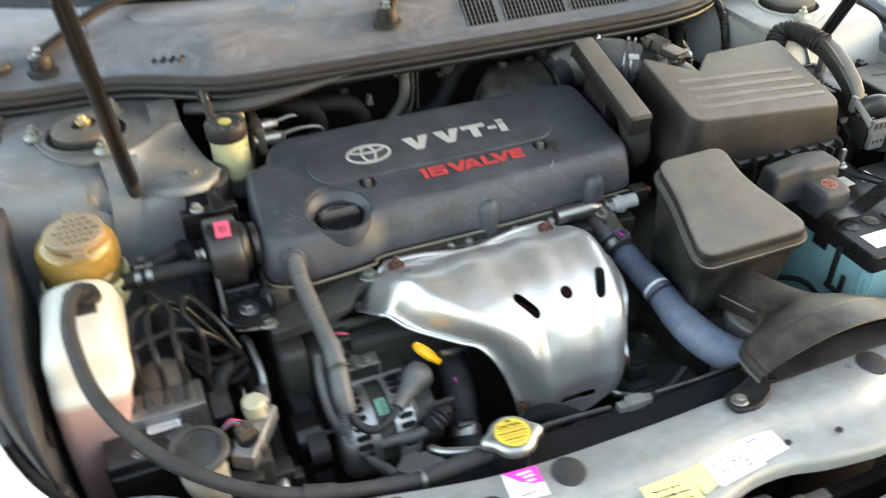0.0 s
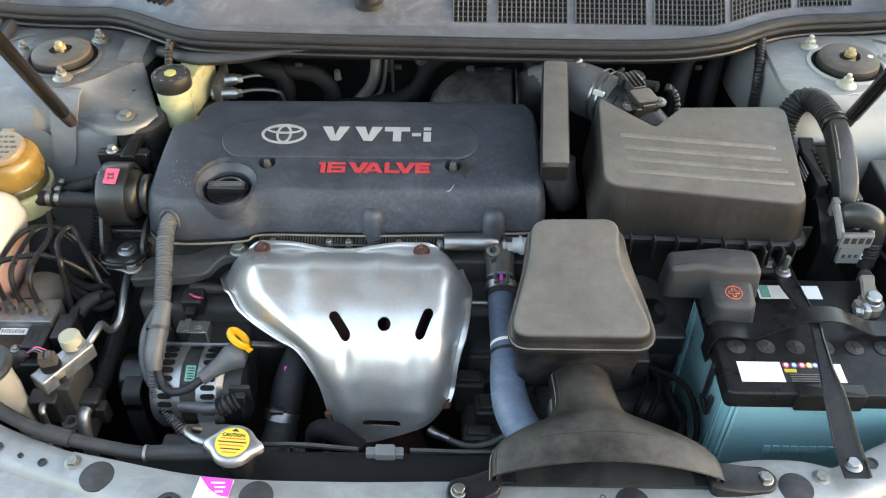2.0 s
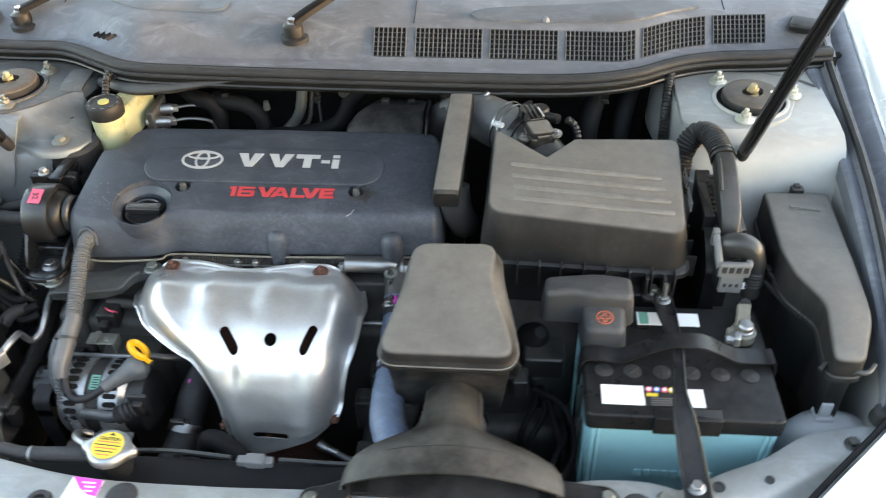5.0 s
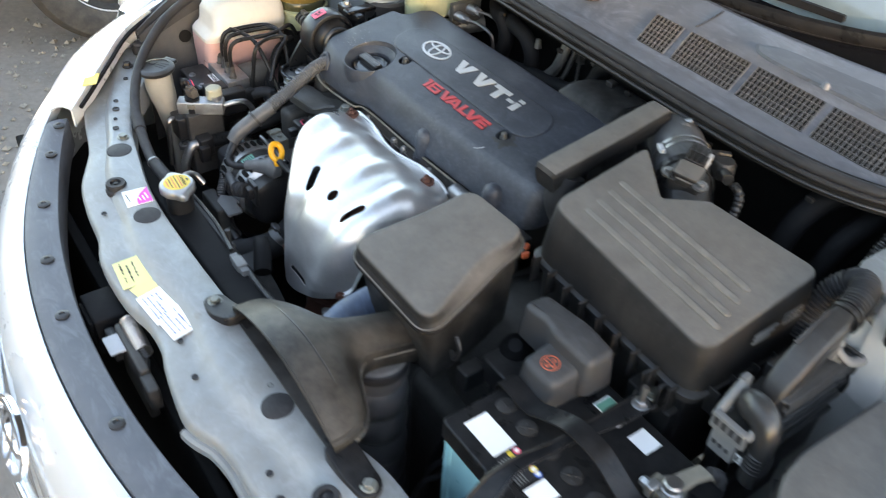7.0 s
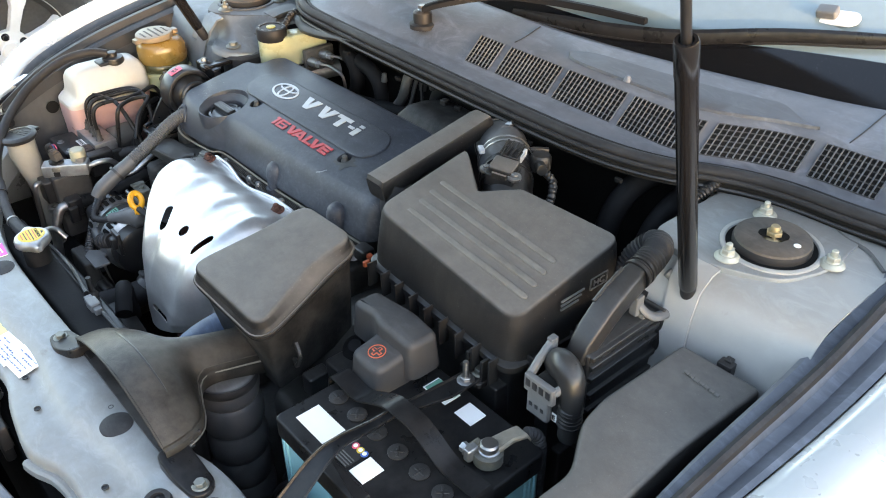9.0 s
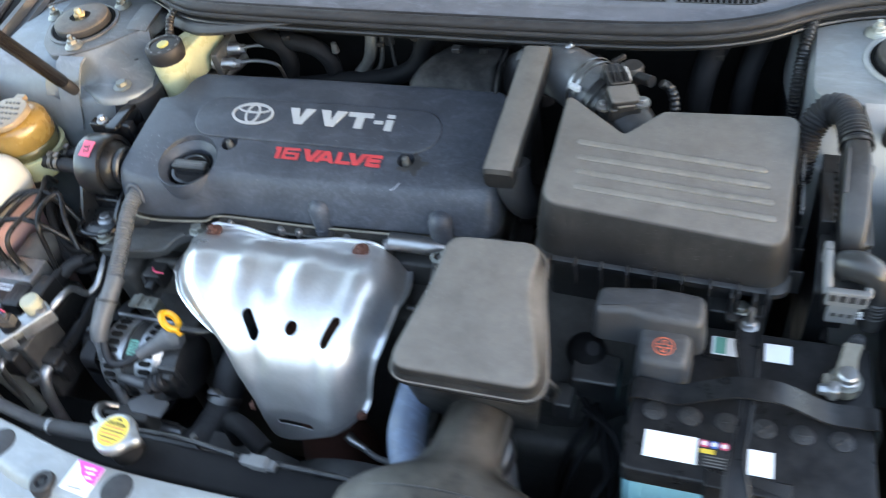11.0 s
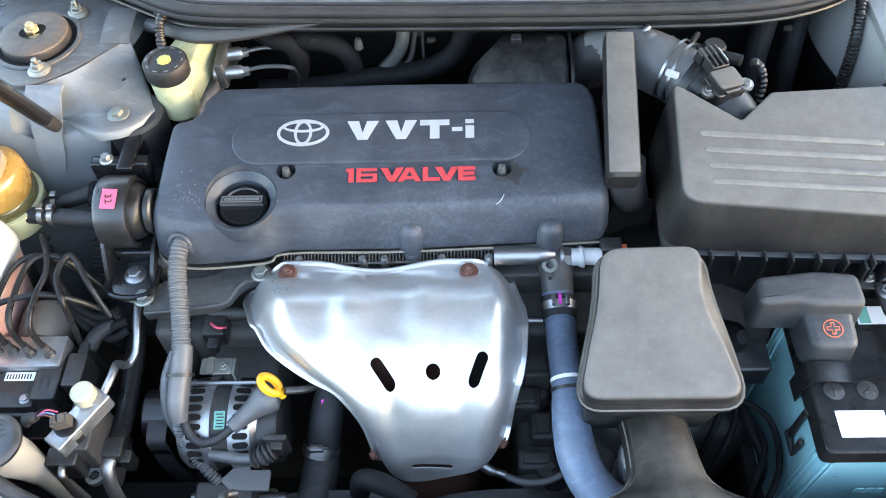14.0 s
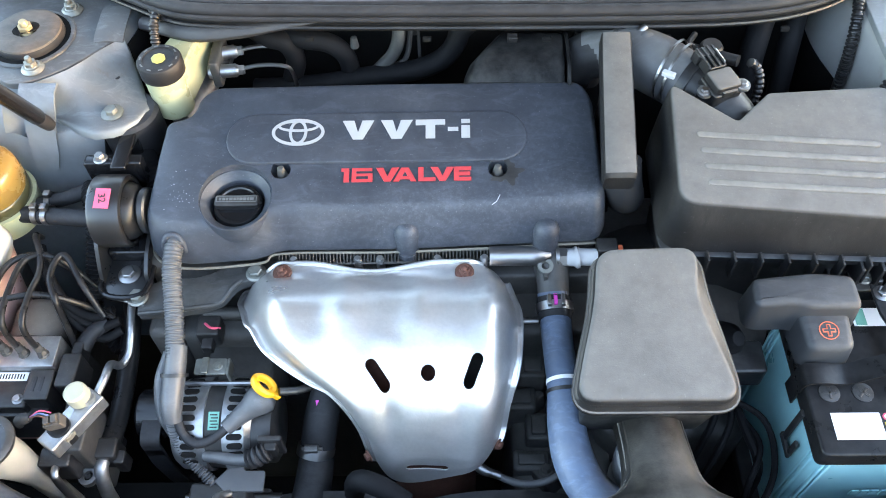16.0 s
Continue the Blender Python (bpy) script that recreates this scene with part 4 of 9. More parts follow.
def shield_rows(nu=80, nv=120, off=0.0):
    rows_ = []
    for i in range(nu + 1):
        t = 10 * i / nu
        y, z, xl, xr = spline(t, S_T, S_Y), spline(t, S_T, S_Z), spline(t, S_T, S_L), spline(t, S_T, S_R)
        ny = spline(min(10, t + 0.2), S_T, S_Y) - spline(max(0, t - 0.2), S_T, S_Y)
        nz = spline(min(10, t + 0.2), S_T, S_Z) - spline(max(0, t - 0.2), S_T, S_Z)
        nrm = V(0, nz, -ny).normalized()          # outwards
        row = []
        for j in range(nv + 1):
            u = j / nv
            x = xl + (xr - xl) * u
            el, er = (x - xl), (xr - x)
            # flat lip along both sides, then a wall up to the domed body
            deep_l, deep_r = 0.040 * (1 - 0.35 * sstep(7, 10, t)), 0.042 * (1 - 0.35 * sstep(7, 10, t))
            roll = deep_l * (1 - wall_rise(el, 0.0065, 0.046)) + deep_r * (1 - wall_rise(er, 0.0060, 0.044))
            fade = sstep(1.1, 2.2, t) * (1 - sstep(2.9, 6.2, t))
            ridges = 0.0
            for c, wid, amp in ((-0.235, 0.020, 0.0032), (-0.168, 0.021, 0.0056), (-0.126, 0.014, 0.0018), (-0.084, 0.022, 0.0060), (-0.046, 0.014, 0.0018), (-0.012, 0.018, 0.0045)):
                c2 = c + (-0.075 - c) * 0.16 * max(0, t - 2.5) / 3
                ridges += amp * math.exp(-((x - c2) / wid) ** 2)
            dent = -0.006 * math.exp(-((x + 0.115) / 0.012) ** 2 - ((t - 6.6) / 1.0) ** 2) - 0.005 * math.exp(-((x + 0.040) / 0.014) ** 2 - ((t - 6.4) / 1.2) ** 2)
            slotpad = -0.004 * math.exp(-((x + 0.078) / 0.034) ** 4 - ((t - 9.05) / 0.75) ** 4)
            top_edge = 0.0050 * (1 + math.cos((x + 0.140) * 2 * math.pi / 0.160)) * (1 - sstep(0, 1.6, t)) * sstep(-0.235, -0.20, x) * (1 - sstep(-0.075, -0.045, x)) + 0.012 * sstep(-0.245, -0.275, x) * (1 - sstep(0, 1.6, t))
            d = fade * ridges + dent + slotpad - roll + 0.0012 * noise.noise(V(x * 30, t * 1.4, 3.0)) + off
            lift = 0.038 * sstep(7.6, 10, t) * sstep(-0.105, 0.0, x)      # the foot is cut off slanting
            row.append(V(x, y + nrm.y * d - top_edge, z + nrm.z * d - 0.4 * top_edge + lift))
        rows_.append(row)
    return rows_


shield = thing("exhaust_heat_shield", (-0.11, 0.19, 0.62), "dented silver metal heat shield over the exhaust manifold", "heat shield")
rows_ = shield_rows()
plate = part("plate", sheet(rows_, 0.0012), M_SHIELD, shield, angle=60)


def slot_cut(x, y, ang, hw, hh, z0=0.60, z1=0.84):
    c, s = math.cos(radians(ang)), math.sin(radians(ang))
    return loft([[V(x + px * c - py * s, y + px * s + py * c, z) for px, py in stadium(hw, hh, 8)] for z in (z0, z1)])


front_slot = loft([[V(-0.079 + px, y, 0.652 + py) for px, py in stadium(0.0235, 0.0048, 8)] for y in (0.06, 0.14)])
carve(plate, [slot_cut(-0.1265, 0.1585, -52, 0.0175, 0.0062), slot_cut(-0.0740, 0.1595, 0, 0.0078, 0.0078), slot_cut(-0.0270, 0.1620, 66, 0.0172, 0.0062), front_slot])
rim_pts = [r[0] for r in rows_[1:79:4]]
part("edge_roll", tube(rim_pts, list(np.interp(range(len(rim_pts)), [0, 12, 20], [0.0022, 0.0022, 0.0008])), 6, 3), M_SHIELD, shield)
part("edge_roll", tube(rows_[0][6:116:5], 0.0030, 8, 3), M_SHIELD, shield)
part("edge_roll", tube([r[-1] for r in rows_[1:56:3]], [0.0016] * 17 + [0.0012, 0.0006], 6, 3), M_SHIELD, shield)
for x, y, z in ((-0.241, 0.287, 0.7700), (-0.035, 0.285, 0.7705)):
    part("bolt", merge(hexhead((x, y, z - 0.001), 0.0062, 0.0085, (0, -0.15, 0.98), 1.75), lathe([(0.0036, 0.006), (0.0036, 0.0115), (0.0022, 0.0125), (0, 0.0125)], 10, (x, y, z - 0.001), (0, -0.15, 0.98))), M_RUST, shield, "rusted brown bolt")
part("bolt", hexhead((0.000, 0.126, 0.662), 0.0048, 0.005, (0.8, -0.6, 0.1)), M_RUST, shield, "rusted brown bolt")
part("bolt", hexhead((-0.145, 0.119, 0.648), 0.0048, 0.005, (-0.8, -0.6, 0.1)), M_RUST, shield, "rusted brown bolt")
manifold = solo("exhaust_manifold", merge(tube([(-0.20, 0.30, 0.735), (-0.15, 0.22, 0.73), (-0.09, 0.17, 0.68), (-0.075, 0.15, 0.56)], 0.024, 12), tube([(-0.05, 0.30, 0.735), (-0.05, 0.22, 0.73), (-0.07, 0.17, 0.68), (-0.075, 0.15, 0.56)], 0.024, 12),
                                          lathe([(0.045, 0.26), (0.052, 0.30), (0.052, 0.50), (0.040, 0.56), (0.03, 0.60)], 24, (-0.075, 0.15, 0))), M_RUST, "rusty brown exhaust manifold and downpipe", "exhaust")

# ---- air filter box ----
def lid_top(x, y):
    return 0.872 - 0.062 * (x - 0.19) + 0.235 * (y - 0.304)


lid_poly = [(0.187, 0.300), (0.435, 0.287), (0.441, 0.447), (0.300, 0.434), (0.262, 0.398), (0.192, 0.444)]
lid_r = [0.022, 0.022, 0.018, 0.004, 0.004, 0.014]
lid_out = fillet(lid_poly, lid_r, 6)
airbox = thing("air_filter_box", (0.31, 0.36, 0.62), "dusty black plastic air filter box with a ribbed lid", "air filter")
rings = []
for d, k in ((-0.010, 0.0), (-0.009, 0.20), (-0.005, 0.62), (-0.0015, 0.90), (0.0, 0.950), (0.0010, 0.982), (0.0024, 0.996), (0.0042, 1.0)):
    ring = []
    for p in inset(lid_out, d):
        zt = lid_top(p.x, p.y)
        ring.append(V(p.x, p.y, 0.800 + (zt - 0.800) * k))
    rings.append(ring)
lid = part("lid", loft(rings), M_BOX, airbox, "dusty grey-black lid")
for i in range(4):
    y = 0.380 - 0.0185 * i
    x0, x1 = 0.214 + 0.002 * i, 0.412 + 0.004 * i
    rib = prism(stadium((x1 - x0) / 2, 0.0036, 8), -0.0004, 0.0016, 0.0016)
    sl = math.degrees(math.atan(0.235))
    part("rib", xf(rib, Matrix.Translation(((x0 + x1) / 2, y - 0.004, lid_top((x0 + x1) / 2, y - 0.004))) @ pose(0, 0, 0, sl, math.degrees(math.atan(0.062)), -2.2)), M_PALEEDGE, lid)
base_out = fillet([(0.178, 0.286), (0.446, 0.272), (0.452, 0.455), (0.186, 0.442)], 0.022, 6)
part("base", loft([[V(p.x, p.y, z) for p in inset(base_out, d)] for d, z in ((0.020, 0.62), (0.016, 0.70), (0.012, 0.784), (0.002, 0.790), (-0.001, 0.791), (-0.001, 0.798), (0.002, 0.800))]), M_BLACK, airbox, "black lower half")
for i in range(9):
    t = (i + 0.5) / 9
    x, y = 0.185 + 0.255 * t, 0.282 - 0.0135 * t
    part("clip_rib", block(x - 0.0012, x + 0.0012, y - 0.008, y + 0.006, 0.772, 0.806, 0.0006, 0.0006), M_BLACK, airbox)
for i in range(5):
    t = (i + 0.5) / 5
    x, y = 0.4505, 0.285 + 0.16 * t
    part("clip_rib", block(x - 0.006, x + 0.007, y - 0.0012, y + 0.0012, 0.772, 0.806, 0.0006, 0.0006), M_BLACK, airbox)
for k, (y, w) in enumerate(((0.361, 0.036), (0.359, 0.032), (0.357, 0.028))):
    part("text_bar", block(0.4480, 0.4497, y - w / 2, y + w / 2, 0.8560 - 0.0055 * k, 0.8578 - 0.0055 * k, 0, 0.0003), M_GREYCLIP, lid, "small raised part number")
part("letter_frame", merge(*[block(0.4480, 0.4496, ya, yb, za, zb, 0, 0.0002) for ya, yb, za, zb in ((0.389, 0.417, 0.8630, 0.8637), (0.389, 0.417, 0.8490, 0.8497), (0.389, 0.3897, 0.8490, 0.8637), (0.4163, 0.417, 0.8490, 0.8637))]), M_GREYCLIP, lid, "raised square frame round the letters")
hc = lettering("HC", 0.0078, 0.017, 0.0006)
part("lettering_hc", xf(hc, Matrix.Translation((0.4492, 0.403, 0.8563)) @ Matrix.Rotation(math.pi / 2, 4, "Z") @ Matrix.Rotation(math.pi / 2, 4, "X")), M_GREYCLIP, lid, "raised letters HC")
tab = part("tab", merge(block(0.388, 0.418, 0.255, 0.285, 0.762, 0.770, 0.002, 0.008), block(0.390, 0.394, 0.262, 0.288, 0.765, 0.798, 0.001, 0.001), block(0.412, 0.416, 0.262, 0.288, 0.765, 0.798, 0.001, 0.001)), M_BLACK, airbox)
part("bolt", hexhead((0.403, 0.272, 0.770), 0.0065, 0.007), M_ZINC, airbox)
part("bracket", block(0.37, 0.43, 0.27, 0.33, 0.56, 0.763, 0.003, 0.004), M_BLACK, airbox)
part("clamp_clip", block(0.160, 0.165, 0.292, 0.302, 0.772, 0.780, 0.001, 0.002), M_ORANGE, airbox, "orange rubber clip")

# ---- intake resonator (front box) ----
def res_top(x, y):
    return 0.818 + 0.265 * (y - 0.112)


res_poly = [(0.068, 0.104), (0.230, 0.104), (0.221, 0.155), (0.206, 0.215), (0.203, 0.256), (0.098, 0.254), (0.093, 0.20), (0.079, 0.15)]
res_r = [0.028, 0.030, 0.03, 0.03, 0.022, 0.022, 0.03, 0.03]
res_out = fillet(res_poly, res_r, 6)
reso = thing("intake_resonator", (0.148, 0.18, 0.70), "dusty black plastic intake resonator with a flat lid", "resonator box")
rings = []
for d, dz in ((-0.003, -0.008), (-0.004, -0.004), (-0.003, 0.0)):
    rings.append([V(p.x, p.y, res_top(p.x, p.y) - 0.016 + dz * 0.8) for p in inset(res_out, d)])
waist = fillet([(0.068, 0.104), (0.229, 0.104), (0.214, 0.152), (0.1955, 0.203), (0.203, 0.256), (0.098, 0.254), (0.093, 0.20), (0.079, 0.15)], res_r, 6)
for d, dz, k in ((0.0, -0.0125, 0.0), (0.0, -0.0100, 0.25), (0.0, -0.004, 0.85), (0.0010, -0.0015, 1.0), (0.0030, -0.0003, 1.0), (0.006, 0.0, 1.0)):
    rings.append([V(q.x, q.y, res_top(q.x, q.y) + dz) for q in (p.lerp(w_, k) for p, w_ in zip(inset(res_out, d), inset(waist, d)))])
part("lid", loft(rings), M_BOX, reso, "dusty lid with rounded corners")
rings = []
for d, k in ((0.014, 0.0), (0.012, 0.15), (0.007, 0.55), (0.002, 0.92), (0.001, 1.0)):
    rings.append([V(p.x, p.y + 0.008 * (1 - k), 0.700 + (res_top(p.x, p.y) - 0.0165 - 0.700) * k) for p in inset(res_out, d)])
part("body", loft(rings), M_TANKBLACK, reso, "smooth black body")
# near-black bead puts a groove's shade under the rim
for nm, d, dz, r_, mt in (("lid_groove", -0.0012, -0.0245, 0.0018, M_DEEP), ("lid_rim", -0.0034, -0.0175, 0.0018, M_BOX)):
    loop = [V(p.x, p.y, res_top(p.x, p.y) + dz) for p in inset(res_out, d)]
    part(nm, tube(loop + loop[:1], r_, 6, 1), mt, reso)
part("hook", tube([(0.222, 0.15, 0.765), (0.232, 0.148, 0.752), (0.226, 0.146, 0.735), (0.214, 0.15, 0.735)], 0.003, 6), M_BLACK, reso)

# ---- intake snorkel ----
snork = thing("intake_snorkel", (0.165, 0.0, 0.745), "dusty black plastic air intake snorkel bolted to the radiator support", "air intake")
# y, middle, half width, foot, height, how round the section is
SN = [(-0.038, 0.164, 0.1115, 0.7475, 0.0505, 0.0), (-0.022, 0.164, 0.1110, 0.7475, 0.0515, 0.0), (-0.008, 0.163, 0.1080, 0.7470, 0.0520, 0.05), (0.003, 0.162, 0.1020, 0.7460, 0.0510, 0.12), (0.013, 0.160, 0.0930, 0.7440, 0.0500, 0.25), (0.022, 0.158, 0.0790, 0.7440, 0.0470, 0.45), (0.032, 0.157, 0.0570, 0.7430, 0.0440, 0.75), (0.041, 0.156, 0.0450, 0.7420, 0.0410, 0.92), (0.057, 0.156, 0.0385, 0.7390, 0.0380, 1.0), (0.085, 0.156, 0.0360, 0.729, 0.0390, 1.0), (0.125, 0.155, 0.0350, 0.712, 0.0450, 1.0)]


def snork_rings(shrink):
    ys = [s[0] for s in SN]
    rings_ = []
    for k in range(45):
        y = ys[0] + (ys[-1] - ys[0]) * k / 44
        cx, hw, zb, h, rd = (spline(y, ys, [s[i] for s in SN]) for i in (1, 2, 3, 4, 5))
        ring = []
        for i in range(40):
            u = math.cos(math.pi * i / 39)
            rise = (1 - rd) * (0.44 + 0.56 * (1 - u * u)) * min(1.0, 5 * min(i, 39 - i)) + rd * math.sqrt(max(0, 1 - u * u))
            if i in (0, 39):
                rise = 0.0
            ring.append(V(cx + (hw - shrink) * u, y, zb + (h - shrink) * rise))
        for x_ in np.linspace(-0.8, 0.8, 5):
            ring.append(V(cx + (hw - shrink) * x_, y, zb + shrink))
        rings_.append(ring)
    return rings_


outer, inner = snork_rings(0.0), snork_rings(0.003)
part("duct", merge(loft(outer, True, False, False), loft([outer[0], inner[0]], True, False, False)), M_SNORK, snork)
# inner skin darker than the duct: shade inside the mouth put in colour
part("inner_wall", loft(inner, True, False, False), M_BLACK, snork, "black inside of the air intake")
part("mouth_lip", tube([p + V(0, -0.0005, 0) for p in outer[0][1:39:3]] + [outer[0][38]], 0.0015, 6, 3), M_SNORK, snork)
def seam_at(k, side_):
    """The moulding seam: along the foot at the mouth, half way up the round neck."""
    i_ = 1 + int(round(8 * sstep(0.012, 0.050, outer[k][0].y)))
    return outer[k][i_ if side_ > 0 else 39 - i_]


for sg in (1, -1):
    part("flange", sheet([[seam_at(k, sg) + V(sg * d, 0, h - 0.006) for d, h in ((-0.002, 0.004), (0.004, 0.002), (0.006, -0.002), (0.006, -0.009))] for k in range(0, 45, 2)], 0.0014), M_SNORK, snork, "folded flange along the seam")
    part("flange_edge", tube([seam_at(k, sg) + V(sg * 0.0063, 0, -0.012) for k in range(0, 45, 4)], 0.0011, 6, 2), M_PALEEDGE, snork, "pale edge of the flange")
# dark bead drawn in place of the crease's shade
part("crease", tube([outer[9][k] + V(0, -0.0010 * abs(k - 20) / 10, -0.0004) for k in range(11, 32, 2)], [0.0004] + [0.0013] * 8 + [0.0008, 0.0003], 6, 3), M_SEMI, snork, "dark line for the moulded crease's shade")
for x_, y_ in ((0.270, 0.0), (0.262, 0.012)):
    part("clip_slot", block(x_, x_ + 0.008, y_ - 0.012, y_ - 0.008, 0.752, 0.762, 0.0005, 0.0005), M_INK, snork)
part("lip_shelf", block(0.050, 0.274, -0.036, -0.005, 0.7478, 0.7500, 0.001, 0.002), M_COAT, snork)
for poly, bx, by in (([(0.002, -0.058), (0.030, -0.062), (0.058, -0.050), (0.058, -0.020), (0.030, -0.028), (0.004, -0.034)], 0.0155, -0.047), ([(0.268, -0.046), (0.300, -0.045), (0.334, -0.040), (0.341, -0.026), (0.330, -0.012), (0.300, -0.012), (0.268, -0.014)], 0.326, -0.027)):
    ear = part("ear", prism(fillet(poly, 0.010), 0.7462, lambda x, y: 0.7518 + 0.010 * sstep(0.045, 0.10, abs(x - bx) + 0.04), 0.0025), M_COAT, snork, "dark bolted ear")
    part("bolt", hexhead((bx, by, 0.7518), 0.0058, 0.006, flange=1.5), M_ZINC, ear)

# ---- battery ----
bat = thing("car_battery", (0.4175, 0.158, 0.545), "teal car battery with a black top and white labels", "battery")
bx0, bx1_, by0, by1 = 0.310, 0.525, 0.070, 0.243
case = loft([[V(p.x, p.y, z) for p in inset(fillet(rect(0.4175, 0.1565, 0.213, 0.171), 0.008), d)] for d, z in ((0.006, 0.545), (0.004, 0.62), (0.0, 0.70), (0.0, 0.748))])
part("case", case, M_TEAL, bat, "teal moulded case")
for x in (0.318, 0.324, 0.511, 0.517):
    part("case_rib", block(x - 0.0018, x + 0.0018, 0.0688, 0.0725, 0.556, 0.744, 0.0010, 0.001), M_TEAL, bat)
for y in (0.080, 0.086, 0.220, 0.226, 0.232):
    part("case_rib", block(0.3088, 0.3125, y - 0.0018, y + 0.0018, 0.556, 0.744, 0.0010, 0.001), M_TEAL, bat)
    part("case_rib", block(0.5225, 0.5262, y - 0.0018, y + 0.0018, 0.556, 0.744, 0.0010, 0.001), M_TEAL, bat)
part("handle_clip", merge(block(0.3045, 0.3085, 0.116, 0.124, 0.690, 0.752, 0.001, 0.002), block(0.3035, 0.3080, 0.098, 0.126, 0.686, 0.693, 0.001, 0.002), block(0.3045, 0.3085, 0.098, 0.105, 0.690, 0.718, 0.001, 0.002)), M_BLACK, bat, "black hook of the carrying strap")
blid = part("lid", prism(fillet(rect(0.4175, 0.1565, 0.219, 0.177), 0.008), 0.744, 0.768, 0.003), M_COAT, bat, "black plastic lid")
part("grip", block(0.383, 0.457, 0.064, 0.082, 0.742, 0.7705, 0.002, 0.002), M_COAT, blid)
for i in range(6):
    x = 0.331 + 0.0335 * i
    y = 0.134
    plug = lathe([(0.0105, 0), (0.0105, 0.0012), (0.009, 0.0016), (0.0, 0.0016)], 20, (x, y, 0.768))
    cross = merge(xf(block(-0.007, 0.007, -0.0014, 0.0014, 0, 0.0028, 0.0004, 0.0005), pose(x, y, 0.7672, 0, 0, 45 * (i % 2))), xf(block(-0.007, 0.007, -0.0014, 0.0014, 0, 0.0028, 0.0004, 0.0005), pose(x, y, 0.7672, 0, 0, 90 + 45 * (i % 2))))
    pl = part("filler_plug", plug, M_BLACK, blid)
    part("plug_slot", cross, M_BLACK, pl)


def sticker(parent, cx, cy, w, h, z, mat, rot=0, label="", name="label"):
    return part(name, xf(prism(rect(0, 0, w, h), 0, 0.0006, 0), pose(cx, cy, z, 0, 0, rot)), mat, parent, label)


sticker(blid, 0.350, 0.098, 0.048, 0.028, 0.7682, M_LABELW, 0, "blank white label")
sticker(blid, 0.394, 0.098, 0.040, 0.028, 0.7680, M_INK, 0, "printed warning label")
warn = [(M_PINKTAG, 0.380), (M_BLUE, 0.389), (M_PINKTAG, 0.398), (M_LABELY, 0.406), (M_BLUE, 0.4125)]
for mt, x in warn:
    part("symbol", lathe([(0.0040, 0.0), (0.0040, 0.0005), (0, 0.0005)], 16, (x, 0.1075, 0.7687)), mt, blid)
    part("symbol", lathe([(0.0024, 0.0), (0.0024, 0.0003), (0, 0.0003)], 12, (x, 0.1075, 0.7693)), M_LABELW, blid)
sticker(blid, 0.383, 0.0995, 0.013, 0.0045, 0.7688, M_LABELY)
for r_ in range(4):
    sticker(blid, 0.397, 0.0945 - 0.0032 * r_, 0.032, 0.0011, 0.7688, M_GREYCLIP)
sticker(blid, 0.430, 0.097, 0.022, 0.026, 0.7682, M_LABELW, 0, "white label")
sticker(blid, 0.396, 0.222, 0.036, 0.022, 0.7682, M_LABELW, 0, "white and green label")
sticker(blid, 0.386, 0.222, 0.011, 0.020, 0.7690, M_GREEN)
sticker(blid, 0.441, 0.222, 0.025, 0.022, 0.7682, M_LABELW, 0, "white label")
for i in range(9):
    part("raised_bar", block(0.372 + 0.0105 * i, 0.380 + 0.0105 * i, 0.0685, 0.0700, 0.655, 0.668, 0.0004, 0.0005), M_TEAL, bat)
part("negative_post", merge(lathe([(0.0095, 0.766), (0.009, 0.786), (0.0, 0.787)], 18, (0.499, 0.192, 0)), ), M_STEEL, bat, "grey lead post")

# terminal clamp and hold-down
clamp = thing("battery_terminal_clamp", (0.499, 0.195, 0.768), "dull metal battery terminal clamp with a bolt", "cable clamp")
part("clamp_ring", lathe([(0.0095, 0.772), (0.0150, 0.772), (0.0150, 0.784), (0.0095, 0.784), (0.0095, 0.772)], 22, (0.499, 0.192, 0), cap=False), M_ZINC, clamp)
part("clamp_arm", merge(loft([[V(cx + hw * u, y, z + h) for u, h in ((-1, 0.0), (-1, 0.003), (-0.8, 0.0050), (0.8, 0.0050), (1, 0.003), (1, 0.0))] for cx, y, z, hw in ((0.4985, 0.186, 0.7835, 0.0090), (0.4995, 0.200, 0.7845, 0.0095), (0.5020, 0.215, 0.7870, 0.0080), (0.5060, 0.230, 0.7870, 0.0088), (0.5075, 0.234, 0.7800, 0.0080))]), block(0.480, 0.490, 0.180, 0.196, 0.772, 0.786, 0.002, 0.002)), M_TAN, clamp, "corroded tan lug")
part("cable", tube([(0.508, 0.234, 0.786), (0.513, 0.246, 0.776), (0.515, 0.250, 0.750), (0.514, 0.250, 0.68)], 0.0062, 12, 6, 0.0014, 0.004), M_RUBBER, clamp, "black corrugated cable")
part("clamp_bolt", lathe([(0.0105, 0.784), (0.0105, 0.787), (0.0092, 0.788), (0.0092, 0.794), (0.0075, 0.796), (0, 0.7965)], 24, (0.500, 0.192, 0)), M_STEEL, clamp, "blue-grey domed nut")
part("clamp_lug", merge(block(0.484, 0.493, 0.172, 0.186, 0.774, 0.790, 0.002, 0.003), hexhead((0.484, 0.179, 0.782), 0.0055, 0.008, (-1, 0, 0), 1.2)), M_ALU, clamp)

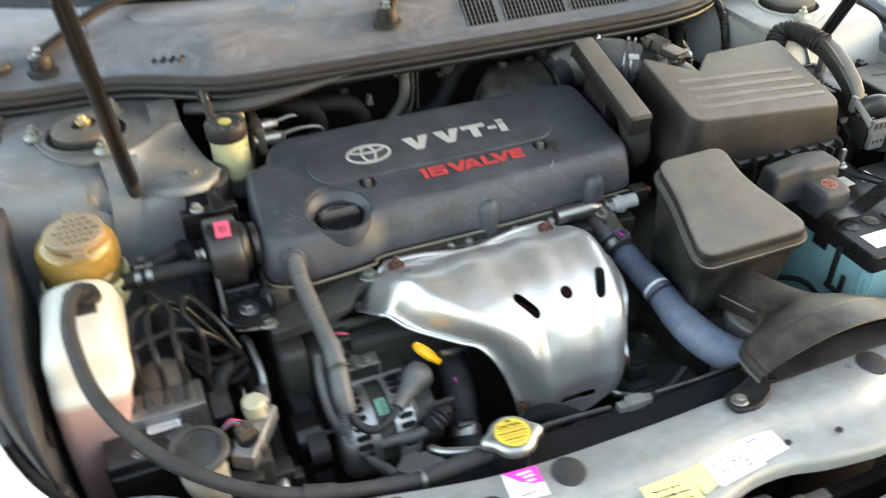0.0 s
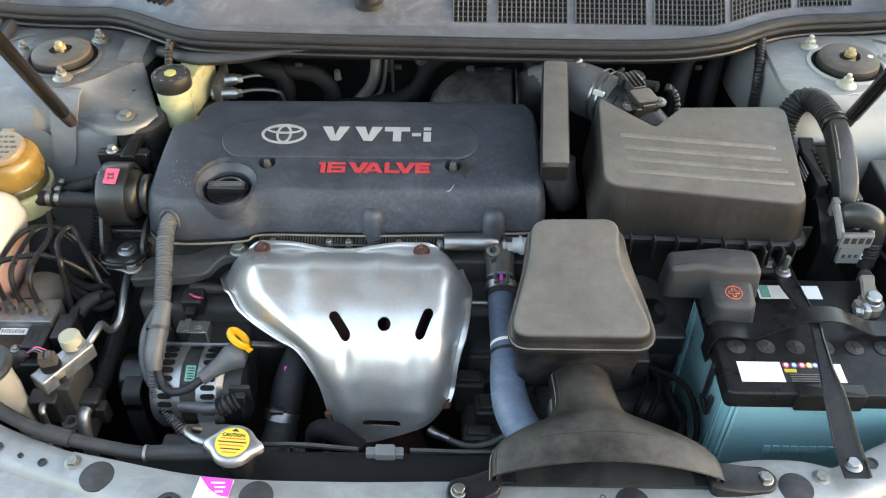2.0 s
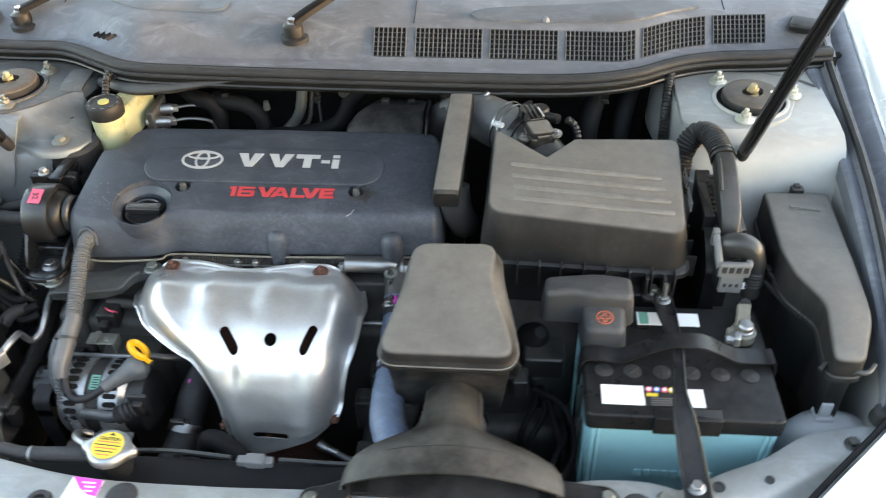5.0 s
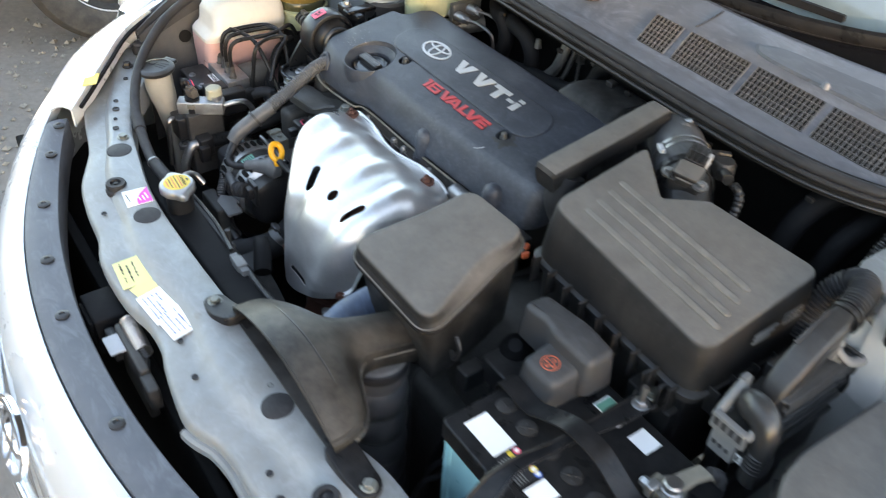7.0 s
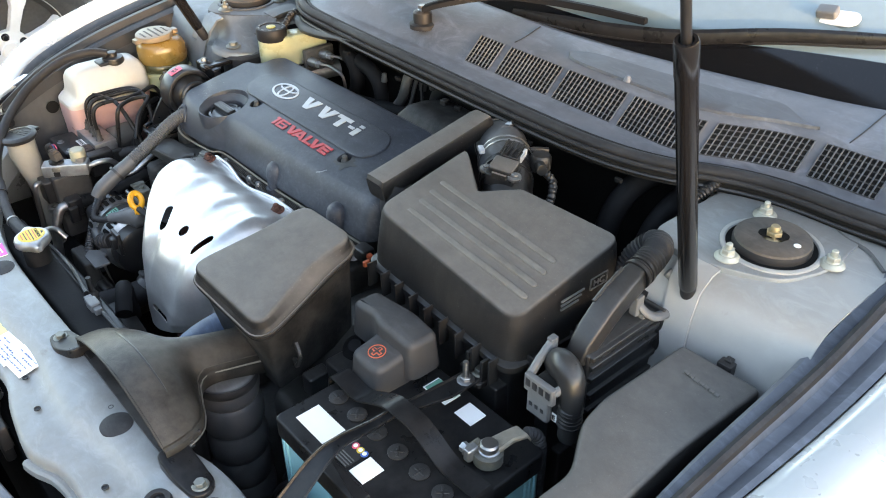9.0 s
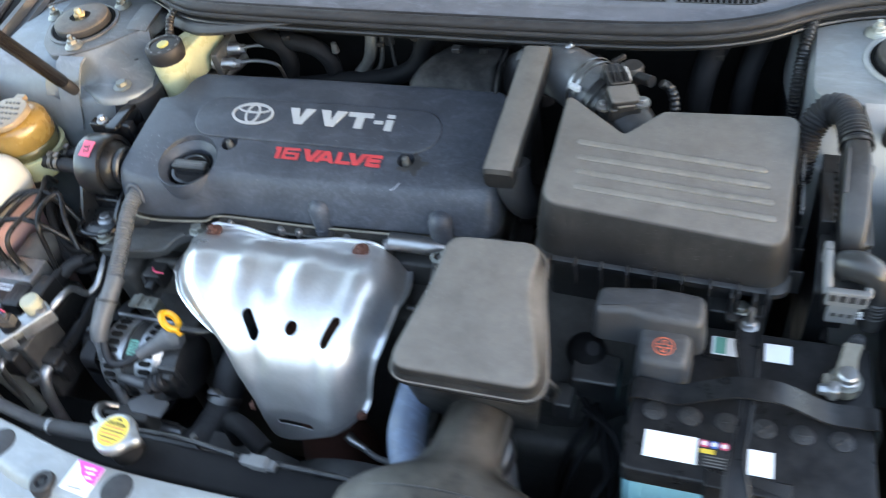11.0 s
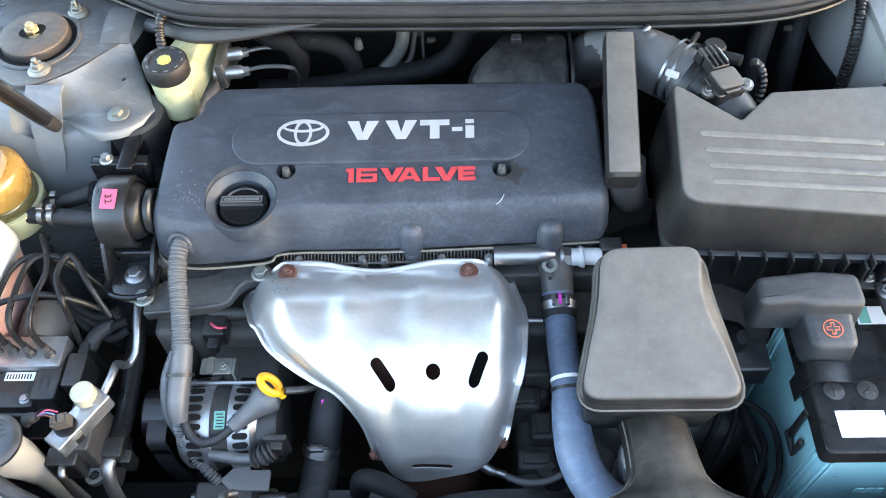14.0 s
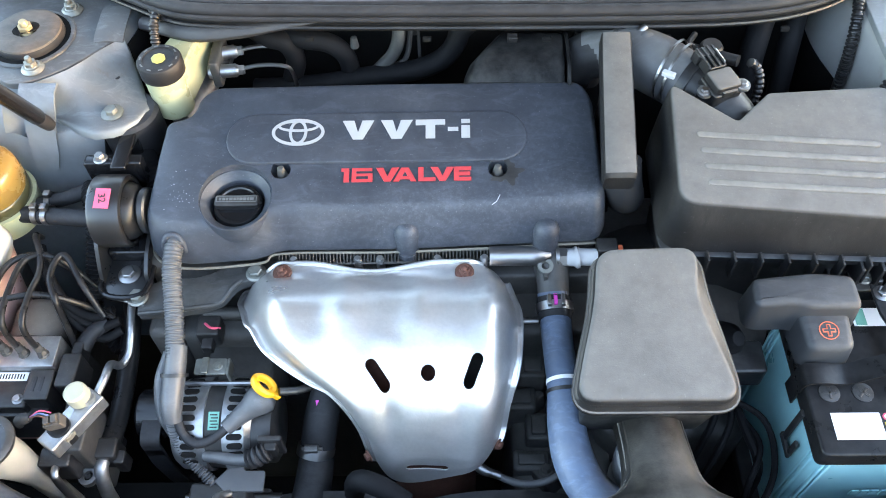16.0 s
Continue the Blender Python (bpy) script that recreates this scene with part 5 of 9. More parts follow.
strapt = thing("battery_hold_down", (0.417, 0.145, 0.768), "black steel battery hold-down bar and brace", "battery bracket")
sp = [(0.303, 0.150, 0.735), (0.306, 0.150, 0.775), (0.322, 0.150, 0.781), (0.350, 0.151, 0.777), (0.372, 0.152, 0.788), (0.400, 0.152, 0.803), (0.420, 0.152, 0.806), (0.445, 0.153, 0.803), (0.478, 0.154, 0.785), (0.492, 0.155, 0.780), (0.515, 0.157, 0.778), (0.530, 0.157, 0.776), (0.533, 0.157, 0.735)]
path_ = smooth_path(sp, 4)
part("bar", sheet([[p + V(0, d, 0) for d in (-0.0115, -0.010, 0.010, 0.0115)] for p in path_], 0.0022), M_COAT, strapt, "bent flat steel bar")
bp = [(0.419, -0.026, 0.753), (0.418, -0.010, 0.756), (0.415, 0.015, 0.765), (0.410, 0.050, 0.785), (0.407, 0.080, 0.795), (0.411, 0.120, 0.797), (0.413, 0.150, 0.797), (0.411, 0.215, 0.782), (0.411, 0.254, 0.780)]
path_ = smooth_path(bp, 4)
wd = [0.0145, 0.0150, 0.0145, 0.0125, 0.0085, 0.0065, 0.0065, 0.0125, 0.0115]
part("brace", sheet([[p + V(d * lerp_at(i, np.linspace(0, len(path_) - 1, 9), wd), 0, 0.0035 * (abs(d) > 0.9)) for d in (-1, -0.85, -0.3, 0, 0.3, 0.85, 1)] for i, p in enumerate(path_)], 0.002), M_COAT, strapt, "stamped black brace running forward")
part("brace_bolt", hexhead((0.418, -0.012, 0.7565), 0.0065, 0.006), M_STEEL, strapt)
part("stud", merge(hexhead((0.411, 0.243, 0.782), 0.0065, 0.006), lathe([(0.0035, 0.785), (0.0035, 0.806), (0.003, 0.808)], 12, (0.411, 0.243, 0))), M_STEEL, strapt)

# positive terminal cover
pc = thing("positive_terminal_cover", (0.325, 0.21, 0.76), "grey-black plastic positive terminal cover with an orange plus mark", "terminal cover")
def moulded(poly, z0, top, soft, flare, r):
    """A moulded cover: walls that spread a little downwards and a wide round upper edge."""
    pts = fillet(poly, r, 6)
    rings_ = [[V(q.x, q.y, z0) for q in inset(pts, -flare)]]
    for a_ in (0, 18, 36, 54, 72, 90):
        s_, c_ = math.sin(radians(a_)), math.cos(radians(a_))
        rings_.append([V(q.x, q.y, top(q.x, q.y) - soft * (1 - s_)) for q in inset(pts, soft * (1 - c_))])
    return loft(rings_)


pc1 = moulded([(0.259, 0.207), (0.300, 0.207), (0.312, 0.203), (0.368, 0.203), (0.368, 0.243), (0.330, 0.246), (0.262, 0.242)], 0.776, lambda x, y: 0.818 + 0.006 * sstep(0.275, 0.295, x) - 0.05 * (x - 0.30), 0.008, 0.0035, 0.0105)
pc2 = moulded([(0.309, 0.166), (0.357, 0.166), (0.359, 0.214), (0.306, 0.214)], 0.766, lambda x, y: 0.8035 + 0.12 * (y - 0.188), 0.0085, 0.0030, 0.0115)
part("housing", pc1, M_GUTTER, pc)
part("terminal_box", pc2, M_GUTTER, pc)
mk = lathe([(0.0100, 0.0), (0.0100, 0.0005), (0.0090, 0.0005), (0.0090, 0.0)], 28, cap=False)
part("plus_mark", xf(mk, pose(0.3325, 0.186, 0.8034, 6.8, 0, 0)), M_ORANGE, pc, "thin orange ring")
pl_ = merge(block(-0.0066, 0.0066, -0.0021, 0.0021, 0.0, 0.0006, 0, 0.0004), block(-0.0021, 0.0021, -0.0066, 0.0066, 0.0, 0.0007, 0, 0.0004))
part("plus_sign", xf(pl_, pose(0.3325, 0.186, 0.8034, 6.8, 0, 0)), M_ORANGE, pc, "orange plus sign")
pl_ = merge(block(-0.0055, 0.0055, -0.0010, 0.0010, 0.0, 0.0011, 0, 0.0003), block(-0.0010, 0.0010, -0.0055, 0.0055, 0.0, 0.0012, 0, 0.0003))
part("plus_core", xf(pl_, pose(0.3325, 0.186, 0.8034, 6.8, 0, 0)), M_GUTTER, pc)


# ---- radiator support fittings ----
for x, y in ((-0.357, -0.034), (-0.189, -0.054), (0.189, -0.054), (0.357, -0.034)):
    part("rubber_pad", lathe([(0.0175, 0.7445), (0.0175, 0.7468), (0.0165, 0.7472), (0, 0.7472)], 28, (x, y, 0)), M_RUBBER, mid, "flat round dark rubber pad")
for x, y in ((-0.387, -0.018), (0.386, -0.021)):
    part("bolt", hexhead((x, y, 0.7458), 0.0062, 0.006, flange=1.45), M_ZINC, mid)
for x, y, r in ((-0.2365, -0.0971, 0.0036), (0.160, -0.048, 0.0030), (0.037, -0.1005, 0.0035), (0.0965, -0.1075, 0.0037), (0.2515, -0.095, 0.0037), (0.284, -0.0995, 0.0048),
                (-0.420, -0.018, 0.0048), (-0.446, -0.010, 0.0030), (-0.474, 0.0, 0.0055), (-0.498, 0.008, 0.0038), (0.445, -0.002, 0.0065), (0.50, 0.010, 0.005), (-0.56, 0.045, 0.004)):
    zz = 0.7445 if abs(x) > 0.39 else (0.7452 if y > -0.07 else 0.7345)
    # flat dark discs draw the shade of punched holes
    part("hole", lathe([(r, 0.0), (r, 0.0014), (r * 0.75, 0.0014), (r * 0.7, 0.0004), (0, 0.0004)], 16, (x, y, zz)), M_INK, mid, "punched dark hole")
for x in (-0.2746, 0.313):
    plug_ = thing("rubber_stop", (x, -0.066, 0.735), "black ribbed rubber hood stop on the radiator support", "rubber stop", "hood stops")
    part("buffer", lathe([(0.0145, 0.735), (0.0150, 0.741), (0.0130, 0.744), (0.0140, 0.748), (0.0125, 0.7515), (0.0075, 0.7515), (0.0068, 0.7475), (0.003, 0.7475), (0.003, 0.7505), (0, 0.7505)], 26, (x, -0.066, 0)), M_RUBBER, plug_)
for x in (-0.60, 0.60):
    part("bolt", hexhead((x, 0.062, 0.7445), 0.006, 0.008, flange=1.5), M_BLACK, mid)

lab = thing("support_labels", (-0.04, -0.105, 0.733), "worn yellow and white paper labels with handwriting", "label")


def ink_rows(parent, cx, cy, w, h, n, z, rot, mat=M_INK):
    rng = random.Random(int(abs(cx * 1e4)) + n)
    c, s_ = math.cos(radians(rot)), math.sin(radians(rot))
    for i in range(n):
        oy, ox = h * (0.5 - (i + 0.5) / n), -w / 2 + rng.uniform(0, w * 0.1)
        words = []
        while ox < w / 2 - 0.003:
            ww = rng.uniform(0.0015, 0.006)
            if rng.random() < 0.85:
                words.append(xf(prism(rect(0, 0, ww, h / n * rng.uniform(0.12, 0.34)), 0, 0.0003, 0), pose(cx + (ox + ww / 2) * c - oy * s_, cy + (ox + ww / 2) * s_ + oy * c, z, 0, 0, rot + rng.uniform(-9, 9))))
            ox += ww + rng.uniform(0.0008, 0.003)
        part("text_bar", merge(*words), mat, parent)


l1 = part("label", xf(prism(rect(0, 0, 0.053, 0.037), 0, 0.0006, 0), pose(-0.1055, -0.1050, 0.7340, 6, 0, -4)), M_PALEY, lab, "pale yellow paper label")
ink_rows(l1, -0.1055, -0.1050, 0.046, 0.030, 4, 0.7350, -4)
part("label", xf(prism(rect(0, 0, 0.040, 0.028), 0, 0.0006, 0), pose(-0.060, -0.101, 0.7345, 6, 0, 14)), M_PALEY, lab, "pale yellow paper label")
l3 = part("label", xf(prism(rect(0, 0, 0.056, 0.034), 0, 0.0006, 0), pose(-0.030, -0.099, 0.7352, 6, 0, 6)), M_LABELW, lab, "white paper label")
ink_rows(l3, -0.030, -0.099, 0.048, 0.028, 5, 0.7364, 6, M_BLUEINK)
l4 = part("label", xf(prism(rect(0, 0, 0.050, 0.036), 0, 0.0006, 0), pose(0.006, -0.0915, 0.7362, 6, 0, 7)), M_LABELW, lab, "white paper label")
ink_rows(l4, 0.006, -0.0915, 0.042, 0.030, 5, 0.7374, 7, M_BLUEINK)
tag_ = thing("coolant_label", (-0.235, -0.049, 0.746), "white label with a magenta corner", "label")
part("paper", prism([(-0.254, -0.066), (-0.218, -0.070), (-0.215, -0.036), (-0.250, -0.033)], 0.7463, 0.7474, 0), M_LABELW, tag_)
part("magenta_field", prism([(-0.250, -0.033), (-0.215, -0.036), (-0.2165, -0.056), (-0.227, -0.054), (-0.238, -0.047)], 0.7474, 0.7478, 0), M_MAGENTA, tag_)
for i in range(3):
    part("text_bar", prism(rect(-0.227 - 0.003 * (i == 0), -0.040 - 0.005 * i, 0.014 - 0.003 * i, 0.0018), 0.7478, 0.7481, 0), M_LABELW, tag_)
part("text_bar", prism(rect(-0.236, -0.063, 0.018, 0.0014), 0.7474, 0.7477, 0), M_INK, tag_)

# hood latch in the gap before the support
latch = thing("hood_latch", (-0.02, -0.150, 0.62), "grimy steel hood latch with a coil spring", "latch")
part("body", merge(block(-0.06, 0.03, -0.150, -0.138, 0.62, 0.705, 0.003, 0.004), block(-0.075, -0.045, -0.160, -0.148, 0.655, 0.690, 0.003, 0.003)), M_DARKIRON, latch)
part("striker_plate", block(-0.050, -0.018, -0.168, -0.148, 0.6955, 0.6995, 0.001, 0.002), M_PALE, latch, "pale steel striker plate")
coil = [(-0.055 + 0.052 * a / (2 * math.pi * 13), -0.134 + 0.0095 * math.cos(a), 0.706 - 0.008 * a / 82 + 0.0095 * math.sin(a)) for a in np.linspace(0, 2 * math.pi * 13, 170)]
part("coil_spring", tube(coil, 0.0014, 6, 1), M_STEEL, latch)
part("lever", merge(tube([(0.00, -0.136, 0.69), (0.018, -0.142, 0.685), (0.03, -0.14, 0.67)], 0.006, 8), block(0.030, 0.060, -0.152, -0.138, 0.665, 0.70, 0.003, 0.004)), M_DARKIRON, latch)
part("cover_box", merge(block(-0.142, -0.082, -0.168, -0.128, 0.640, 0.696, 0.003, 0.004), block(-0.135, -0.090, -0.172, -0.166, 0.650, 0.690, 0.001, 0.002)), M_DULL, latch, "black plastic latch cover")

# clips along the bumper's filler strip, and the nose badge
for i, x in enumerate((-0.49, -0.43, -0.32, -0.20, -0.09, 0.10, 0.24, 0.36, 0.47)):
    y = nose_y(x) + 0.026
    zc = 0.7195 + 0.03 * sstep(0.35, 0.66, abs(x))
    part("clip", lathe([(0.0085, -0.001), (0.0085, 0.0012), (0.006, 0.0024), (0.0035, 0.0024), (0.003, 0.001), (0, 0.001)], 20, (x, y, zc)), M_BLACK, car)
badge = part("nose_badge", xf(merge(oval_ring(0.058, 0.040, 0.008, 48, 0.006), xf(oval_ring(0.020, 0.036, 0.007, 40, 0.007), pose(0, 0, 0.0)), xf(oval_ring(0.048, 0.018, 0.007, 40, 0.007), pose(0, 0.016, 0.0))), pose(0.0, -0.2905, 0.655, 68, 0, 0)), M_CHROMETRIM, car, "chrome oval badge")
part("grille_bar", tube([(-0.26, -0.262, 0.612), (-0.14, -0.288, 0.606), (0.0, -0.302, 0.592), (0.14, -0.288, 0.606), (0.26, -0.262, 0.612)], 0.009, 10), M_CHROMETRIM, car, "chrome grille bar")
part("yellow_tag", xf(prism(rect(0, 0, 0.045, 0.022), 0, 0.0006, 0), pose(-0.547, -0.011, 0.7640, 8, -6, -23)), M_LABELY, car, "small yellow label")

# headlamp housings between bumper, fender and support
LAMP_T = [0.0, 0.2, 0.4, 0.6, 0.8, 1.0]
LAMP_IN = [(0.500, -0.058, 0.747), (0.545, -0.014, 0.760), (0.600, 0.036, 0.774), (0.640, 0.074, 0.785), (0.666, 0.115, 0.794), (0.688, 0.170, 0.806)]
LAMP_OUT = [(0.540, -0.084, 0.733), (0.592, -0.058, 0.740), (0.640, -0.024, 0.747), (0.690, 0.020, 0.755), (0.726, 0.070, 0.764), (0.752, 0.130, 0.775)]
for s in (-1, 1):
    rows = []
    for k in range(25):
        t = k / 24
        pi_, po_ = (V(*(spline(t, LAMP_T, [q[i] for q in src]) for i in range(3))) for src in (LAMP_IN, LAMP_OUT))
        row = [pi_ + V(0, 0, -0.030), pi_ + V(0.001, 0, -0.004)] + [pi_.lerp(po_, f) + V(0, 0, 0.008 * math.sin(f * math.pi)) for f in (0.03, 0.15, 0.4, 0.7, 0.9, 1.0)]
        row += [po_ + V(0.012, -0.010, -0.012), po_ + V(0.026, -0.016, -0.05), po_ + V(0.032, -0.02, -0.14), po_ + V(0.03, -0.02, -0.32)]
        rows.append([V(s * p.x, p.y, p.z) for p in row])
    part("headlamp_top", sheet(rows, 0.003), M_SILVER, car, "silver corner panel over the headlamp")
    part("panel_gap", tube([V(s * (spline(t, LAMP_T, [q[0] for q in LAMP_IN]) - 0.004), spline(t, LAMP_T, [q[1] for q in LAMP_IN]) + 0.004, spline(t, LAMP_T, [q[2] for q in LAMP_IN]) - 0.006) for t in np.linspace(0.05, 0.95, 9)], 0.0035, 6, 3), M_DULL, car)
    part("rubber_stop", lathe([(0.0125, 0.0), (0.013, 0.006), (0.0105, 0.010), (0.011, 0.016), (0.008, 0.019), (0, 0.019)], 22, (s * 0.640, 0.098, 0.744)), M_RUBBER, car, "black rubber hood stop")

# ---- strut caps and nuts ----
for s in (-1, 1):
    sc = thing("strut_cap", (s * 0.557, 0.555, 0.886), "brown dusty rubber strut cap with a steel nut", "strut mount", "strut caps")
    ctr = (s * 0.557, 0.555, 0)
    part("rubber_side", lathe([(0.0405, 0.886), (0.0418, 0.889), (0.0418, 0.8955), (0.0408, 0.8980)], 48, ctr, cap=False), M_RUBBER, sc, "black rubber side")
    part("rubber_cap", lathe([(0.0410, 0.8975), (0.0398, 0.9002), (0.0350, 0.9022), (0.0270, 0.9030), (0.0145, 0.9026), (0.0136, 0.9012), (0.0132, 0.8935), (0, 0.8935)], 48, ctr), M_STRUT, sc, "dusty brown rubber top")
    # flat near-black patch for the shade in the slot
    part("slot", xf(merge(prism(stadium(0.0160, 0.0080), 0, 0.0006, 0)), pose(s * 0.557, 0.555, 0.9026, 0, 0, 24)), M_DEEP, sc, "near-black patch for the shaded slot round the nut")
    part("centre_nut", merge(hexhead((s * 0.557, 0.555, 0.8975), 0.0088, 0.0105, flange=1.1), lathe([(0.0052, 0.906), (0.0052, 0.9125), (0.0042, 0.914), (0, 0.914)], 16, ctr)), M_BRASS, sc, "dull brass-coloured nut")
    if s > 0:
        part("paint_dot", lathe([(0.0038, 0.9000), (0.0038, 0.9033), (0, 0.9033)], 16, (0.585, 0.5535, 0)), M_LABELW, sc, "white paint dot")
    for x, y in ((0.519, 0.605), (0.538, 0.500), (0.618, 0.570)):
        part("nut", merge(lathe([(0.0135, 0.8888), (0.0135, 0.8900), (0.0098, 0.8935), (0.0, 0.8935)], 24, (s * x, y, 0)), hexhead((s * x, y, 0.8925), 0.0072, 0.0075, flange=1.1, stud=0.0065)), M_PALEZINC if s > 0 else M_ZINC, sc, "zinc-plated flange nut")

# ---- gas struts ----
for s, foot_, d_ in ((-1, V(-0.516, 0.436, 0.866), V(-0.047, -0.415, 0.908)), (1, V(0.530, 0.449, 0.863), V(0.082, -0.373, 0.924))):
    d_ = d_.normalized()
    gs = thing("gas_strut", foot_, "black gas strut holding up the hood", "gas strut", "hood struts")
    part("ball_socket", lathe([(0.0075, -0.012), (0.0085, 0.0), (0.0085, 0.012), (0.0065, 0.016)], 18, foot_, d_), M_RUBBER, gs)
    part("cylinder", lathe([(0.0085, 0.012), (0.0095, 0.016), (0.0095, 0.302), (0.0099, 0.303), (0.0099, 0.336), (0.0088, 0.3385), (0.0062, 0.3385), (0.0056, 0.334)], 24, foot_, d_), M_GLOSS, gs, "glossy black cylinder")
    part("rod", lathe([(0.0042, 0.330), (0.0042, 0.60)], 16, foot_, d_), M_BLACK, gs, "thin dark piston rod")
    part("upper_socket", lathe([(0.006, 0.59), (0.008, 0.595), (0.008, 0.618), (0.004, 0.622)], 16, foot_, d_), M_RUBBER, gs)

# ---- cowl grille, wipers ----
def cowl_pt(x, t, up):
    y0, z0 = spline(x, CX, C_Y), spline(x, CX, C_Z)
    yg = max(0.612, y0 + 0.040)
    return V(x, yg + 0.003 + 0.034 * t, z0 + 0.0302 * t) + V(0, -0.66, 0.75) * up


for x0, x1 in ((0.001, 0.050), (0.065, 0.166), (0.178, 0.280), (0.292, 0.396), (0.408, 0.508), (0.521, 0.600)):
    # flat near-black sheet stands in for the shade in the openings
    gp = part("grille_field", sheet([[cowl_pt(x0 + (x1 - x0) * k / 12, t, 0.0012) for t in (0, 0.5, 1)] for k in range(13)], 0.0006), M_DEEP, cowl_panel, "near-black sheet for the shaded air grille openings")
    bars, cross = [], []
    nb = int(round((x1 - x0) / 0.0066))
    for k in range(nb + 1):
        x = x0 + (x1 - x0) * k / nb
        bars.append(tube([cowl_pt(x, 0.0, 0.0022), cowl_pt(x, 1.0, 0.0022)], 0.0010, 6, 1, cap=False))
    for k in range(7):
        t = k / 6
        cross.append(tube([cowl_pt(x0 + (x1 - x0) * j / 6, t, 0.0016) for j in range(7)], 0.0008, 5, 1, cap=False))
    gb = part("grille_mesh", merge(*bars), M_COWLDARK, gp)
    tagged(gb, kind="stuff")
    tagged(part("cross_mesh", merge(*cross), M_GUTTER, gp), kind="stuff")
for k in range(4):
    x = -0.452 + 0.011 * k
    part("slot", xf(prism(stadium(0.0100, 0.0028), 0, 0.0012, 0), pose(x, 0.665 - 0.008 * k, 0.925 + 0.002 * k, 42, 0, 65)), M_INK, cowl_panel)


def panel_pt(x, t, up):
    """A place on the flat of the panel, from the grille (0) to its ridge (1)."""
    y0, z0 = spline(x, CX, C_Y), spline(x, CX, C_Z)
    yg, yr = max(0.612, y0 + 0.040), glass_y(x)
    a_, b_ = yg + 0.044 + (yr - yg - 0.044) * 0.4, yr - 0.022
    y = yg + 0.044 + (b_ - yg - 0.044) * t
    z = z0 + lerp_at(y, [yg + 0.044, a_, b_], [0.034, 0.038, 0.046])
    return V(x, y, z + up)


# +x field darker than the panel: shade on its slope put in colour
for xa, xb, ta, tb_, mt in ((-0.47, -0.24, 0.35, 0.95, M_COWL), (0.145, 0.50, 0.12, 0.72, M_COWLDARK)):
    rows = []
    for k in range(33):
        f = k / 32
        x = xa + (xb - xa) * f
        w_ = min(1.0, (1 - (2 * f - 1) ** 8) ** 0.5 + 0.02)
        far = tb_ - (tb_ - ta) * (0.80 * sstep(0.80, 1.0, f) if xa > 0 else 0.0)      # one end is cut off slanting
        c_, h_ = (ta + far) / 2, (far - ta) / 2 * w_
        rows.append([panel_pt(x, c_ + h_ * q, u_) for q, u_ in ((-1.0, -0.001), (-0.985, 0.0030), (-0.93, 0.0042), (0.0, 0.0028), (0.85, 0.0014), (0.97, 0.0008), (1.0, -0.001))])
    part("raised_field", sheet(rows, 0.001), mt, cowl_panel)
part("washer_nozzle", lathe([(0.006, 0.0), (0.005, 0.003), (0.0025, 0.007), (0, 0.0075)], 14, panel_pt(0.262, 0.15, 0.002)), M_COWL, cowl_panel)
for x in (-0.53, 0.06, 0.54):
    part("panel_seam", tube([panel_pt(x, q, 0.0006) for q in (0.05, 0.4, 0.98)], 0.0008, 5, 3), M_RUBBER, cowl_panel)

